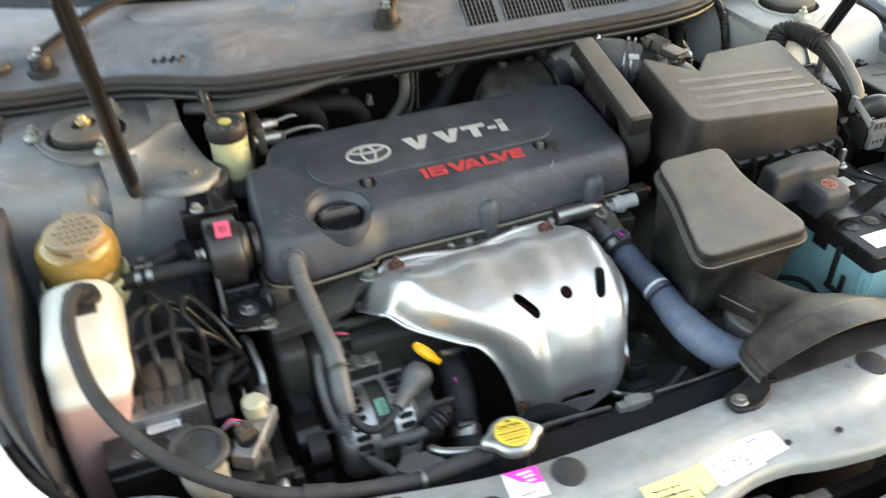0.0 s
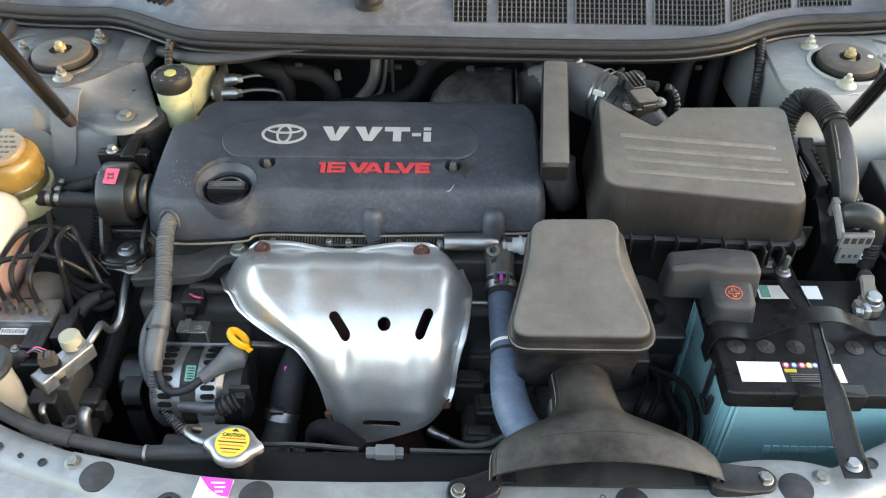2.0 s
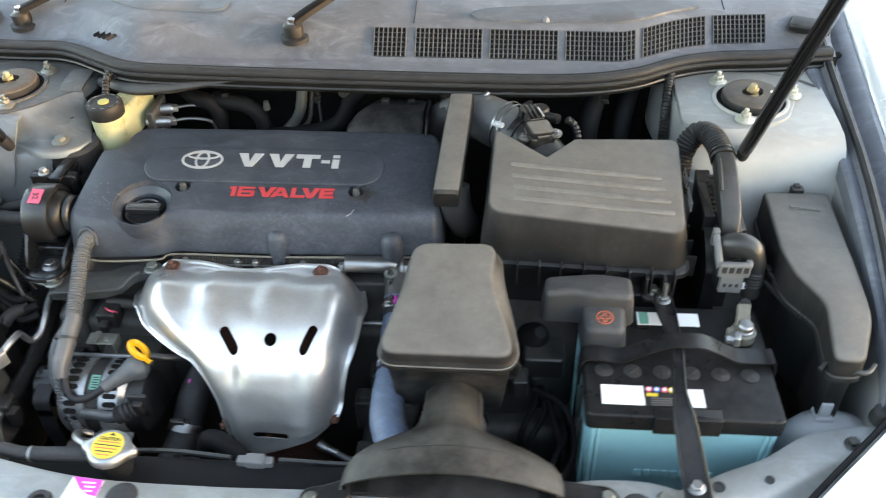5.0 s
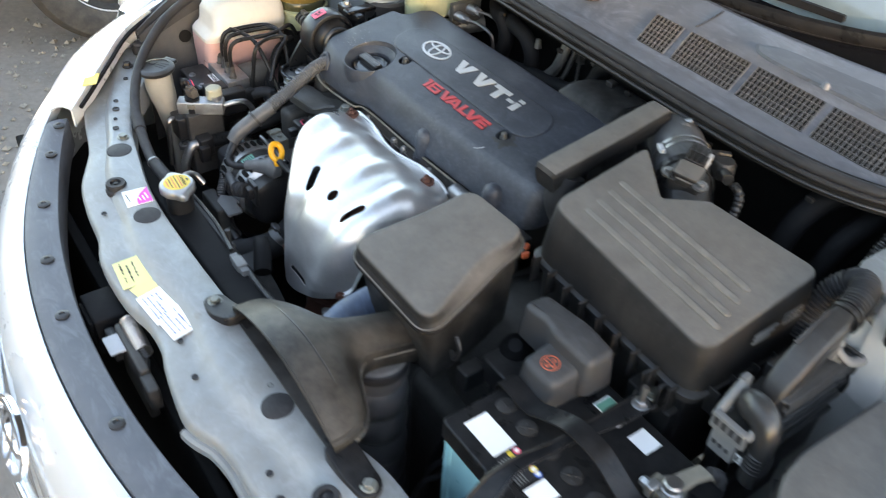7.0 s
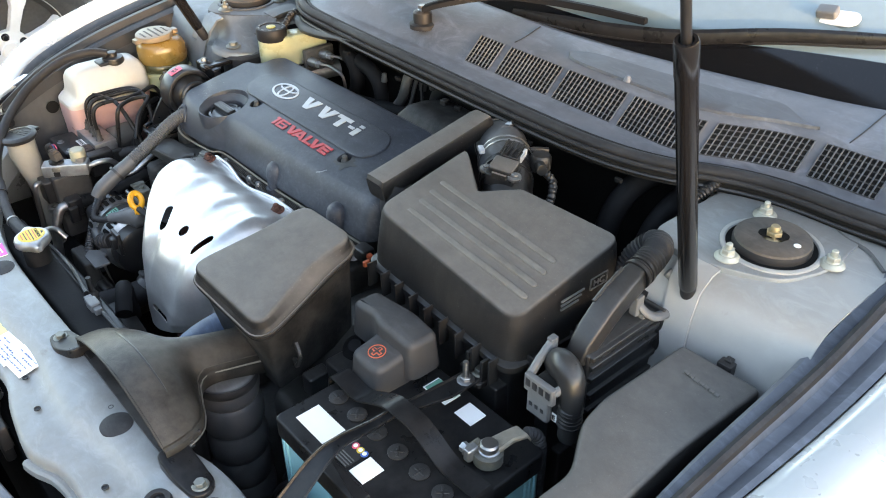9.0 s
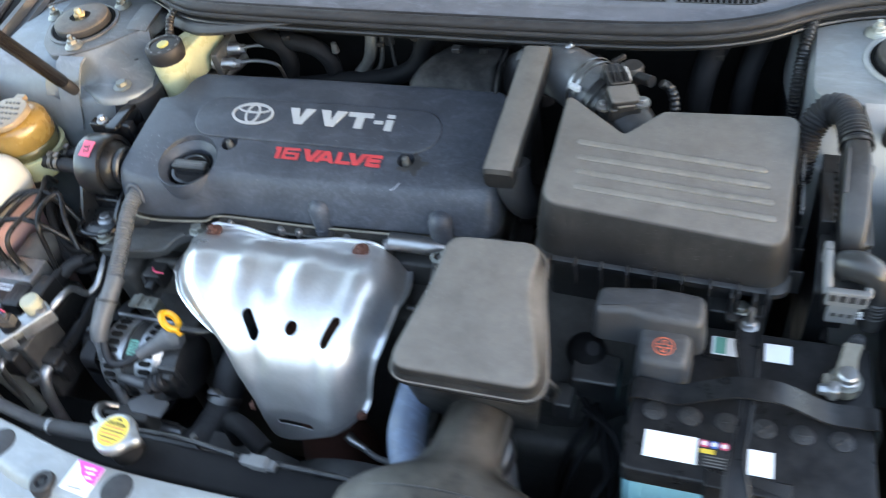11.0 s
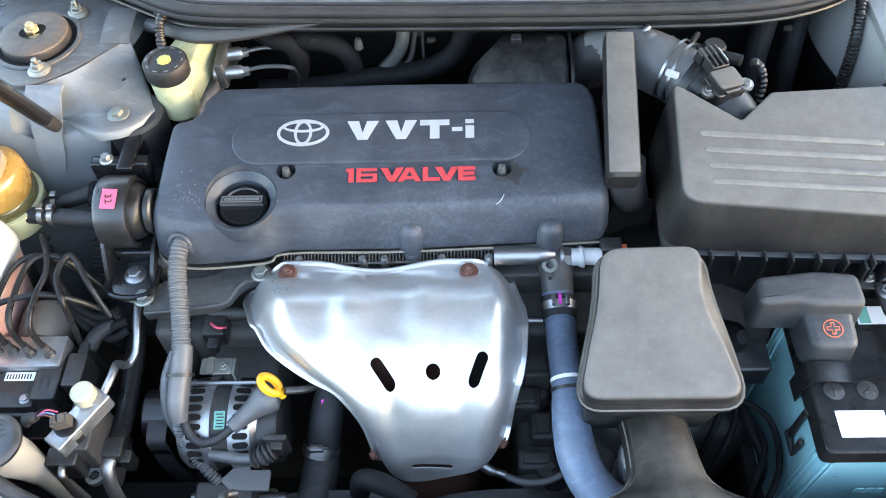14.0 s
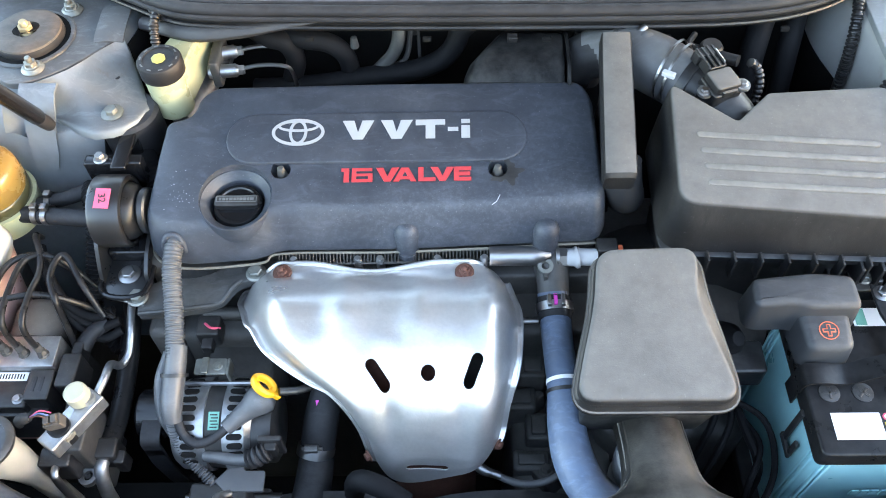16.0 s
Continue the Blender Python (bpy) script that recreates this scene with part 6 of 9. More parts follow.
for pv, pts, bl_pts in ((V(-0.122, 0.633, 0.953), [(-0.122, 0.633, 0.964), (-0.092, 0.662, 0.976), (-0.045, 0.722, 0.984), (0.02, 0.760, 0.984), (0.10, 0.782, 0.985), (0.188, 0.797, 0.985)], [(-0.02, 0.736, 0.962), (0.060, 0.746, 0.966), (0.143, 0.762, 0.970), (0.247, 0.797, 0.978), (0.362, 0.858, 0.996), (0.46, 0.906, 1.006), (0.52, 0.94, 1.012)]),
                        (V(-0.596, 0.704, 0.935), [(-0.596, 0.704, 0.946), (-0.56, 0.728, 0.957), (-0.50, 0.775, 0.972), (-0.42, 0.800, 0.980), (-0.33, 0.800, 0.984), (-0.24, 0.795, 0.986)], [(-0.52, 0.840, 0.975), (-0.42, 0.815, 0.978), (-0.30, 0.795, 0.980), (-0.18, 0.785, 0.980), (-0.07, 0.790, 0.985)])):
    wp = thing("wiper", pv, "black wiper arm lying along the foot of the windscreen", "wiper", "wipers")
    path_ = smooth_path(pts, 6)
    n_ = len(path_)
    rings = []
    for i, p in enumerate(path_):
        tdir = (path_[min(i + 1, n_ - 1)] - path_[max(i - 1, 0)]).normalized()
        sd = tdir.cross(V(0, 0, 1)).normalized()
        w_ = 0.0115 * (1 - 0.50 * i / n_)
        rings.append([p + sd * w_ + V(0, 0, -0.004), p + sd * w_ * 0.8 + V(0, 0, 0.003), p + sd * w_ * 0.5 + V(0, 0, 0.005), p - sd * w_ * 0.5 + V(0, 0, 0.005), p - sd * w_ * 0.8 + V(0, 0, 0.003), p - sd * w_ + V(0, 0, -0.004)])
    part("arm", loft(rings), M_DULL, wp)
    part("pivot", lathe([(0.0150, -0.010), (0.0155, -0.002), (0.0150, 0.006), (0.0115, 0.009), (0.0, 0.0095)], 26, pv), M_BLACK, wp, "dark arm head")
    part("collar", lathe([(0.0150, -0.020), (0.0210, -0.019), (0.0215, -0.012), (0.0150, -0.010)], 26, pv), M_INK, wp)
    part("nut", hexhead(pv + V(0, 0, 0.009), 0.0068, 0.008, flange=1.1), M_STEEL, wp)
    bl_ = part("blade", tube(bl_pts, [0.004, 0.0075, 0.0085, 0.0085, 0.0075, 0.004], 8, 6, flat=1.3), M_COAT, wp, "black wiper blade")
    part("blade_rubber", tube([V(*p) + V(0, -0.002, -0.009) for p in bl_pts], 0.003, 6, 4), M_RUBBER, bl_)

dv = thing("windscreen_device", (0.392, 0.925, 1.005), "small dark block on a white oval at the windscreen", "dash device")
gl_m = Matrix.Translation((0.392, 0.925, 1.0135)) @ pose(0, 0, 0, 27, -6, 6)
part("base", xf(prism(stadium(0.042, 0.0135, 14), 0.0, 0.003, 0.001), gl_m), M_LABELW, dv, "white oval plate")
part("body", xf(block(-0.015, 0.013, -0.008, 0.010, 0.002, 0.016, 0.003, 0.005), gl_m), M_GREYCLIP, dv, "grey clouded body")

# plastic trim ends at both ends of the cowl
for s in (-1, 1):
    part("end_trim", xf(block(-0.03, 0.03, -0.016, 0.016, 0, 0.014, 0.004, 0.008), pose(s * 0.665, 0.700, 0.928, 8, 0, -s * 20)), M_BLACK, cowl)
# grey insulation strip below the cowl's lip
for s, pts in ((-1, [(-0.43, 0.590, 0.880), (-0.36, 0.562, 0.886), (-0.30, 0.556, 0.893), (-0.245, 0.554, 0.901), (-0.20, 0.553, 0.908)]),):
    part("lower_trim", tube(pts, [0.010, 0.013, 0.011, 0.006, 0.002], 10, 6, flat=0.8), M_GUTTER, cowl)

# ---- intake tract ----
strip_d = thing("intake_side_duct", (0.138, 0.436, 0.80), "dusty black plastic duct between engine cover and filter box", "air duct")
sd_rings = []
for y, zt, hw in ((0.343, 0.868, 0.0165), (0.346, 0.873, 0.0180), (0.40, 0.885, 0.0180), (0.46, 0.898, 0.0178), (0.515, 0.911, 0.0172), (0.524, 0.912, 0.0165), (0.528, 0.906, 0.0150)):
    cx = 0.132 + 0.010 * (y - 0.343) / 0.18
    sd_rings.append([V(cx + hw * a, y - 0.006 * b, zt - 0.026 * (1 - b)) for a, b in ((-0.85, 0), (-1, 0.2), (-1, 0.85), (-0.9, 0.96), (-0.6, 1), (0.6, 1), (0.9, 0.96), (1, 0.85), (1, 0.2), (0.85, 0))])
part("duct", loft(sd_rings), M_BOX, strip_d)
part("lower_hose", tube([(0.140, 0.372, 0.855), (0.144, 0.362, 0.825), (0.152, 0.372, 0.795), (0.150, 0.40, 0.770)], 0.021, 16), M_RUBBER, strip_d, "black rubber elbow")
part("bracket", block(0.125, 0.150, 0.42, 0.48, 0.70, 0.875, 0.003, 0.005), M_BLACK, strip_d)

intake = thing("intake_hose", (0.20, 0.50, 0.82), "grey rubber intake hose with metal clamps", "intake hose")
# lower bend in darker rubber: the shade behind the engine put in colour
part("lower_bend", tube([(0.088, 0.540, 0.770), (0.092, 0.543, 0.805), (0.100, 0.546, 0.832), (0.116, 0.547, 0.850), (0.140, 0.545, 0.860)], [0.030, 0.030, 0.029, 0.029, 0.029], 26, 6), M_RUBBER, intake)
part("elbow", tube([(0.118, 0.548, 0.852), (0.140, 0.545, 0.860), (0.168, 0.530, 0.867), (0.195, 0.508, 0.869), (0.222, 0.486, 0.865)], [0.029, 0.030, 0.034, 0.0355, 0.034], 28, 8), M_GREYRUBBER, intake)
ax_ = V(0.76, -0.62, 0.0).normalized()
for at_, r_ in ((V(0.207, 0.498, 0.872), 0.0362), (V(0.215, 0.4915, 0.872), 0.0358)):
    part("clamp", band(at_, ax_, r_, 0.0030, 0.0010), M_STEEL, intake)
part("clamp_tab", xf(block(-0.0075, 0.0075, -0.0035, 0.0035, 0.0, 0.006, 0.001, 0.0015), pose(0.1965, 0.4640, 0.8925, 0, 0, -30)), M_PALE, intake, "pale clamp tab")
part("hose_bump", lathe([(0.0, 0), (0.011, 0.0), (0.010, 0.006), (0.005, 0.010), (0.0, 0.011)], 20, (0.180, 0.5235, 0.894), (0.2, 0.1, 1)), M_GREYRUBBER, intake)
part("clamp", band(V(0.154, 0.5385, 0.8640), V(0.86, -0.47, 0.2), 0.0338, 0.005, 0.0012), M_CAST, intake)
part("clamp_screw", lathe([(0.005, 0), (0.005, 0.014), (0.0035, 0.020)], 10, (0.166, 0.530, 0.892), (0.6, 0.3, 0.5)), M_STEEL, intake)
maf = thing("air_flow_sensor", (0.25, 0.46, 0.86), "black air flow sensor housing with a plug and screws", "sensor")
part("housing", tube([(0.222, 0.486, 0.866), (0.248, 0.462, 0.860), (0.268, 0.440, 0.848), (0.275, 0.425, 0.835)], [0.033, 0.032, 0.032, 0.032], 26, 6), M_BLACK, maf)
mm = pose(0.2520, 0.4490, 0.8890, 8, 6, 24)
part("base", xf(block(-0.019, 0.019, -0.016, 0.016, -0.012, 0.006, 0.002, 0.004), mm), M_BLACK, maf)
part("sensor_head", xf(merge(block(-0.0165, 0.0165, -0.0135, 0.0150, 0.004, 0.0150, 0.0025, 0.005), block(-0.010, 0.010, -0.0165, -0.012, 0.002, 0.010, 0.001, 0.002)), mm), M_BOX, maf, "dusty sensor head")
plugm = part("plug", xf(merge(block(-0.011, 0.013, 0.0155, 0.034, 0.003, 0.016, 0.0015, 0.003), block(-0.014, 0.010, 0.033, 0.046, 0.002, 0.018, 0.002, 0.003)), mm), M_BLACK, maf, "black plug")
for k in range(4):
    part("plug_rib", xf(block(-0.013 + 0.0068 * k, -0.0105 + 0.0068 * k, 0.016, 0.0455, 0.0165, 0.0192, 0.0004, 0.0004), mm), M_BLACK, plugm)
part("plug_lock", xf(block(0.0105, 0.0150, 0.022, 0.042, 0.006, 0.0155, 0.001, 0.001), mm), M_PALE, plugm, "pale plug lock")
part("wire", tube([(0.292, 0.484, 0.893), (0.302, 0.486, 0.884), (0.308, 0.478, 0.868), (0.306, 0.470, 0.845)], 0.0052, 10, 6, ridge=0.0012), M_BLACK, plugm)
for x_, y_, z_ in ((0.2326, 0.4389, 0.8930), (0.2749, 0.4458, 0.8960)):
    part("ear", lathe([(0.0085, 0.0), (0.0085, 0.0032), (0.0, 0.0032)], 20, (x_, y_, z_ - 0.003), (0.1, -0.12, 1)), M_ALU, maf, "bright metal ear")
    part("screw", hexhead((x_, y_, z_), 0.0044, 0.004, flange=1.4), M_STEEL, maf)
part("vacuum_valve", merge(lathe([(0.0125, -0.012), (0.0135, -0.008), (0.0135, 0.006), (0.0110, 0.010), (0.0, 0.0105)], 24, (0.2545, 0.5150, 0.884)), tube([(0.262, 0.506, 0.884), (0.272, 0.496, 0.888), (0.280, 0.490, 0.890)], 0.007, 10), tube([(0.246, 0.518, 0.882), (0.234, 0.522, 0.884), (0.2290, 0.5230, 0.885)], 0.0055, 10), tube([(0.2310, 0.5060, 0.886), (0.2300, 0.5230, 0.888), (0.2410, 0.5430, 0.885)], 0.0038, 8)), M_BLACK, maf)
for w_ in (-0.011, 0.004):
    part("neck_ring", band(V(0.237, 0.471, 0.862) + V(0.76, -0.62, -0.12).normalized() * w_, V(0.76, -0.62, -0.12), 0.0330, 0.003, 0.0022), M_BLACK, maf)

bh = thing("breather_hose", (0.119, 0.585, 0.78), "black breather hose with two spring clamps", "hose")
part("hose", tube([(0.114, 0.596, 0.884), (0.117, 0.586, 0.866), (0.121, 0.582, 0.846), (0.127, 0.580, 0.815), (0.132, 0.578, 0.78)], 0.0130, 16, 6), M_RUBBER, bh)
for z_ in (0.853, 0.862):
    part("clamp", band((0.1195, 0.5835, z_), (-0.15, 0.15, 1), 0.0134, 0.0025, 0.0010), M_STEEL, bh)

# ---- boxes and pipes behind the engine ----
rb = thing("rear_plastic_box", (0.045, 0.55, 0.80), "black plastic box with a sloping lid behind the engine cover", "plastic box")
rb_secs = (([(-0.036, 0.488), (0.090, 0.476), (0.094, 0.580), (0.006, 0.585), (-0.036, 0.530)], 0.790), ([(-0.033, 0.492), (0.088, 0.480), (0.092, 0.577), (0.008, 0.582), (-0.033, 0.528)], 0.838),
           ([(-0.028, 0.499), (0.087, 0.487), (0.091, 0.573), (0.011, 0.578), (-0.028, 0.526)], 0.856), ([(-0.018, 0.512), (0.086, 0.502), (0.090, 0.568), (0.014, 0.572), (-0.014, 0.531)], 0.870), ([(-0.004, 0.527), (0.084, 0.518), (0.086, 0.560), (0.018, 0.563), (-0.002, 0.539)], 0.8755))
part("box", loft([[V(p.x, p.y, z) for p in fillet(pl, 0.011)] for pl, z in rb_secs]), M_TANKBLACK, rb)
part("flange", xf(prism(fillet([(0.480, 0.80), (0.582, 0.80), (0.580, 0.858), (0.568, 0.874), (0.515, 0.879), (0.492, 0.866), (0.482, 0.845)], 0.008), 0.0, 0.004, 0.0012), Matrix(((0, 0, 1, 0.0895), (1, 0, 0, 0), (0, 1, 0, 0), (0, 0, 0, 1)))), M_TANKBLACK, rb, "narrow end flange")
part("clip", block(0.020, 0.032, 0.545, 0.556, 0.874, 0.882, 0.001, 0.002), M_BLACK, rb)

acp = thing("refrigerant_pipe", (-0.115, 0.60, 0.72), "bare aluminium refrigerant pipe with a square fitting", "pipe")
part("pipe", tube([(-0.112, 0.606, 0.878), (-0.113, 0.596, 0.866), (-0.114, 0.590, 0.852), (-0.118, 0.588, 0.836), (-0.126, 0.588, 0.820), (-0.138, 0.588, 0.806), (-0.160, 0.585, 0.780), (-0.18, 0.58, 0.74)], 0.0085, 14, 8), M_CAST, acp)
part("fitting", merge(block(-0.126, -0.100, 0.602, 0.614, 0.862, 0.892, 0.003, 0.004), hexhead((-0.104, 0.602, 0.884), 0.005, 0.008, (0, -1, 0))), M_ALU, acp)
part("stay", merge(block(-0.092, -0.088, 0.60, 0.604, 0.80, 0.900, 0.001, 0.001), block(-0.100, -0.088, 0.604, 0.612, 0.84, 0.900, 0.001, 0.001)), M_DARKIRON, acp)
part("thin_pipe", tube([(-0.097, 0.606, 0.880), (-0.100, 0.596, 0.850), (-0.104, 0.592, 0.825), (-0.112, 0.590, 0.810), (-0.135, 0.590, 0.797), (-0.174, 0.590, 0.774), (-0.20, 0.585, 0.755)], 0.0034, 8, 6), M_DARKIRON, acp)
hz = thing("heater_hose", (-0.24, 0.57, 0.70), "black rubber heater hoses behind the engine", "hose")
for pts, r_ in (([(-0.32, 0.62, 0.862), (-0.285, 0.594, 0.853), (-0.262, 0.588, 0.849), (-0.252, 0.588, 0.835), (-0.250, 0.588, 0.815), (-0.258, 0.588, 0.790), (-0.272, 0.58, 0.75)], 0.013),
                ([(-0.255, 0.60, 0.848), (-0.235, 0.59, 0.850), (-0.205, 0.588, 0.845), (-0.188, 0.588, 0.830), (-0.181, 0.588, 0.808), (-0.182, 0.585, 0.77)], 0.0125),
                ([(-0.31, 0.585, 0.772), (-0.26, 0.580, 0.778), (-0.213, 0.578, 0.785), (-0.160, 0.578, 0.795), (-0.120, 0.58, 0.799), (-0.085, 0.585, 0.803), (-0.057, 0.59, 0.816), (-0.042, 0.592, 0.838), (-0.034, 0.594, 0.858), (-0.003, 0.598, 0.881), (0.039, 0.60, 0.887), (0.10, 0.61, 0.888)], 0.0135),
                ([(0.36, 0.645, 0.87), (0.34, 0.60, 0.85), (0.33, 0.57, 0.80), (0.33, 0.55, 0.70)], 0.016),
                ([(0.40, 0.645, 0.86), (0.385, 0.60, 0.82), (0.38, 0.57, 0.76)], 0.014)):
    part("hose", tube(pts, r_, 14, 6), M_DULL, hz)
part("hose_knob", lathe([(0.0, -0.012), (0.009, -0.012), (0.010, 0.0), (0.007, 0.010), (0.0, 0.012)], 16, (-0.043, 0.590, 0.876), (0.3, -0.3, 1)), M_CAST, hz, "grey pipe end")
part("end_clip", lathe([(0.006, 0), (0.004, 0.014), (0, 0.016)], 10, (-0.171, 0.588, 0.838)), M_CAST, hz)

# ---- brake fluid reservoir ----
br = thing("brake_fluid_reservoir", (-0.375, 0.525, 0.80), "yellowed translucent brake fluid reservoir with a black cap", "fluid reservoir")
part("tank", merge(loft([[V(-0.390 + (0.0235 * k) * math.cos(a), 0.506 + (0.0235 * k) * math.sin(a), z) for a in np.linspace(0, 2 * math.pi, 28, endpoint=False)] for k, z in ((0.75, 0.812), (0.98, 0.818), (1.0, 0.83), (1.0, 0.874))]),
                   prism(fillet([(-0.385, 0.490), (-0.366, 0.505), (-0.352, 0.60), (-0.378, 0.605), (-0.408, 0.525)], 0.012), 0.822, 0.878, 0.004, low=True)), M_YELLOWED, br)
capb = part("cap", lathe([(0.0250, 0.872), (0.0265, 0.874), (0.0265, 0.891), (0.0248, 0.8935), (0.019, 0.8945), (0.0185, 0.893), (0, 0.893)], 44, (-0.390, 0.508, 0)), M_RUBBER, br, "black ribbed cap")
part("cap_emblem", lathe([(0.0085, 0.893), (0.0085, 0.8945), (0.0055, 0.8955), (0.0040, 0.8952), (0, 0.8952)], 8, (-0.390, 0.508, 0)), M_OCHRE, capb, "pale yellow octagon")
for k in range(10):
    a = 2 * math.pi * k / 10
    part("text_bar", xf(prism(rect(0, 0, 0.0052, 0.0018), 0, 0.0004, 0), pose(-0.390 + 0.0215 * math.cos(a), 0.508 + 0.0215 * math.sin(a), 0.8942, 0, 0, math.degrees(a) + 90)), M_GREYCLIP, capb)

mc = thing("brake_master_cylinder", (-0.34, 0.56, 0.77), "cast aluminium brake master cylinder with pipe fittings", "brake cylinder")
part("cylinder", tube([(-0.385, 0.50, 0.795), (-0.355, 0.62, 0.800)], 0.016, 18, 4), M_ALU, mc)
for p, q_ in (((-0.352, 0.548, 0.835), (-0.318, 0.552, 0.834)), ((-0.350, 0.572, 0.842), (-0.322, 0.578, 0.842))):
    part("port", merge(tube([p, q_], 0.0085, 12, 3), hexhead(q_, 0.0065, 0.010, V(*q_) - V(*p), 1.1)), M_ALU, mc)
    e = V(*q_)
    part("brake_pipe", tube([e, e + V(0.03, 0.004, 0.004), e + V(0.06, 0.006, 0.0), e + V(0.068, 0.008, -0.014), e + V(0.07, 0.01, -0.05)], 0.0026, 8), M_STEEL, mc)
part("flange", block(-0.348, -0.336, 0.540, 0.60, 0.815, 0.855, 0.003, 0.004), M_CAST, mc)
part("sensor_cable", tube([(-0.402, 0.585, 0.905), (-0.404, 0.560, 0.900), (-0.402, 0.535, 0.870), (-0.398, 0.53, 0.84)], 0.0055, 10, 6, 0.0014, 0.005), M_BLACK, mc)
part("cable_clip", block(-0.412, -0.392, 0.575, 0.592, 0.893, 0.909, 0.002, 0.003), M_BLACK, mc)

# ---- power steering reservoir ----
ps = thing("power_steering_reservoir", (-0.590, 0.388, 0.755), "amber power steering fluid reservoir with a dusty brown cap", "fluid reservoir")
PSC = (-0.592, 0.385, 0)
part("tank", lathe([(0.0345, 0.803), (0.0425, 0.806), (0.0450, 0.815), (0.0450, 0.830), (0.0435, 0.840), (0.039, 0.847), (0.032, 0.851), (0.024, 0.853)], 44, PSC), M_AMBER, ps, "amber translucent tank")
part("fluid", lathe([(0.0430, 0.790), (0.0452, 0.794), (0.0454, 0.807), (0.0440, 0.809)], 44, PSC), M_AMBERDARK, ps, "dark fluid in the tank's foot")
part("holder", lathe([(0.028, 0.752), (0.043, 0.758), (0.0470, 0.772), (0.0470, 0.788), (0.0492, 0.790), (0.0492, 0.794), (0.0455, 0.795)], 44, PSC), M_YELLOWED, ps, "yellowed lower half")
cap_poly = [(-0.5865 + 0.0345 * math.cos(a_) - 0.004 * max(0.0, math.cos(a_)) ** 6, 0.3735 + 0.0325 * math.sin(a_)) for a_ in np.linspace(0, 2 * math.pi, 48, endpoint=False)]
pcap = part("cap", prism(cap_poly, 0.8525, lambda x, y: 0.8635 + 0.05 * (y - 0.3735), 0.0022, low=True), M_BRONZE, ps, "dusty brown flat cap")
part("cap_tab", block(-0.594, -0.578, 0.334, 0.346, 0.850, 0.858, 0.001, 0.002), M_BRONZE, pcap)
part("cap_tab", block(-0.600, -0.584, 0.409, 0.420, 0.852, 0.860, 0.001, 0.002), M_BRONZE, pcap)
rng = random.Random(8)
for k in range(5):
    y_, ox = 0.3525 + 0.0105 * k, -0.024 + 0.006 * abs(k - 2)
    bars = []
    while ox < 0.024 - 0.006 * abs(k - 2):
        w_ = rng.uniform(0.003, 0.008)
        bars.append(prism(rect(-0.5865 + ox + w_ / 2, y_, w_, 0.0034), 0.8632 + 0.05 * (y_ - 0.3735), 0.8642 + 0.05 * (y_ - 0.3735), 0.0003))
        ox += w_ + rng.uniform(0.0012, 0.003)
    part("text_bar", merge(*bars), M_STRUT, pcap, "raised worn lettering")
part("bracket", block(-0.655, -0.60, 0.385, 0.425, 0.735, 0.757, 0.003, 0.004), M_BAY, ps)
psh = thing("steering_fluid_hose", (-0.50, 0.345, 0.76), "black rubber hose with spring clamps at the reservoir", "hose")
part("hose", tube([(-0.555, 0.365, 0.785), (-0.52, 0.358, 0.790), (-0.48, 0.352, 0.792), (-0.445, 0.352, 0.785), (-0.42, 0.36, 0.75)], 0.0105, 14), M_RUBBER, psh)
part("hose", tube([(-0.555, 0.385, 0.775), (-0.51, 0.388, 0.785), (-0.47, 0.40, 0.79), (-0.43, 0.41, 0.78)], 0.009, 12), M_RUBBER, psh)
for at_, r_ in (((-0.533, 0.3605, 0.789), 0.0112), ((-0.520, 0.3585, 0.7905), 0.0112), ((-0.528, 0.3865, 0.782), 0.0098)):
    part("spring_clamp", merge(band(at_, (1, -0.2, 0.1), r_, 0.007, 0.001), block(at_[0] - 0.004, at_[0] + 0.004, at_[1] - 0.004, at_[1] + 0.004, at_[2] + r_, at_[2] + r_ + 0.007, 0.001, 0.001)), M_STEEL, psh)

# ---- coolant overflow tank ----
ct = thing("coolant_tank", (-0.590, 0.24, 0.52), "milky plastic coolant tank with pink coolant in it", "coolant tank")
def tank_ring(z, x0, x1, y0, y1, r=0.018):
    return [V(p.x, p.y, z) for p in fillet([(x0, y0), (x1, y0), (x1, y1), (x0, y1)], r, 6)]
part("tank", loft([tank_ring(0.7680, -0.640, -0.562, 0.190, 0.340), tank_ring(0.7745, -0.640, -0.560, 0.1905, 0.340), tank_ring(0.7800, -0.640, -0.557, 0.196, 0.340), tank_ring(0.7840, -0.640, -0.556, 0.203, 0.340), tank_ring(0.7900, -0.640, -0.556, 0.206, 0.340), tank_ring(0.8100, -0.638, -0.561, 0.208, 0.340), tank_ring(0.8200, -0.634, -0.567, 0.212, 0.336, 0.02), tank_ring(0.8265, -0.626, -0.575, 0.222, 0.330, 0.02), tank_ring(0.8295, -0.618, -0.582, 0.234, 0.322, 0.02)]), M_TANK, ct)
part("coolant", loft([tank_ring(0.52, -0.645, -0.590, 0.196, 0.325), tank_ring(0.66, -0.645, -0.582, 0.194, 0.330), tank_ring(0.720, -0.643, -0.574, 0.192, 0.335), tank_ring(0.750, -0.641, -0.566, 0.190, 0.340), tank_ring(0.7685, -0.640, -0.562, 0.190, 0.340)]), M_PINK, ct, "pink coolant showing through the plastic")
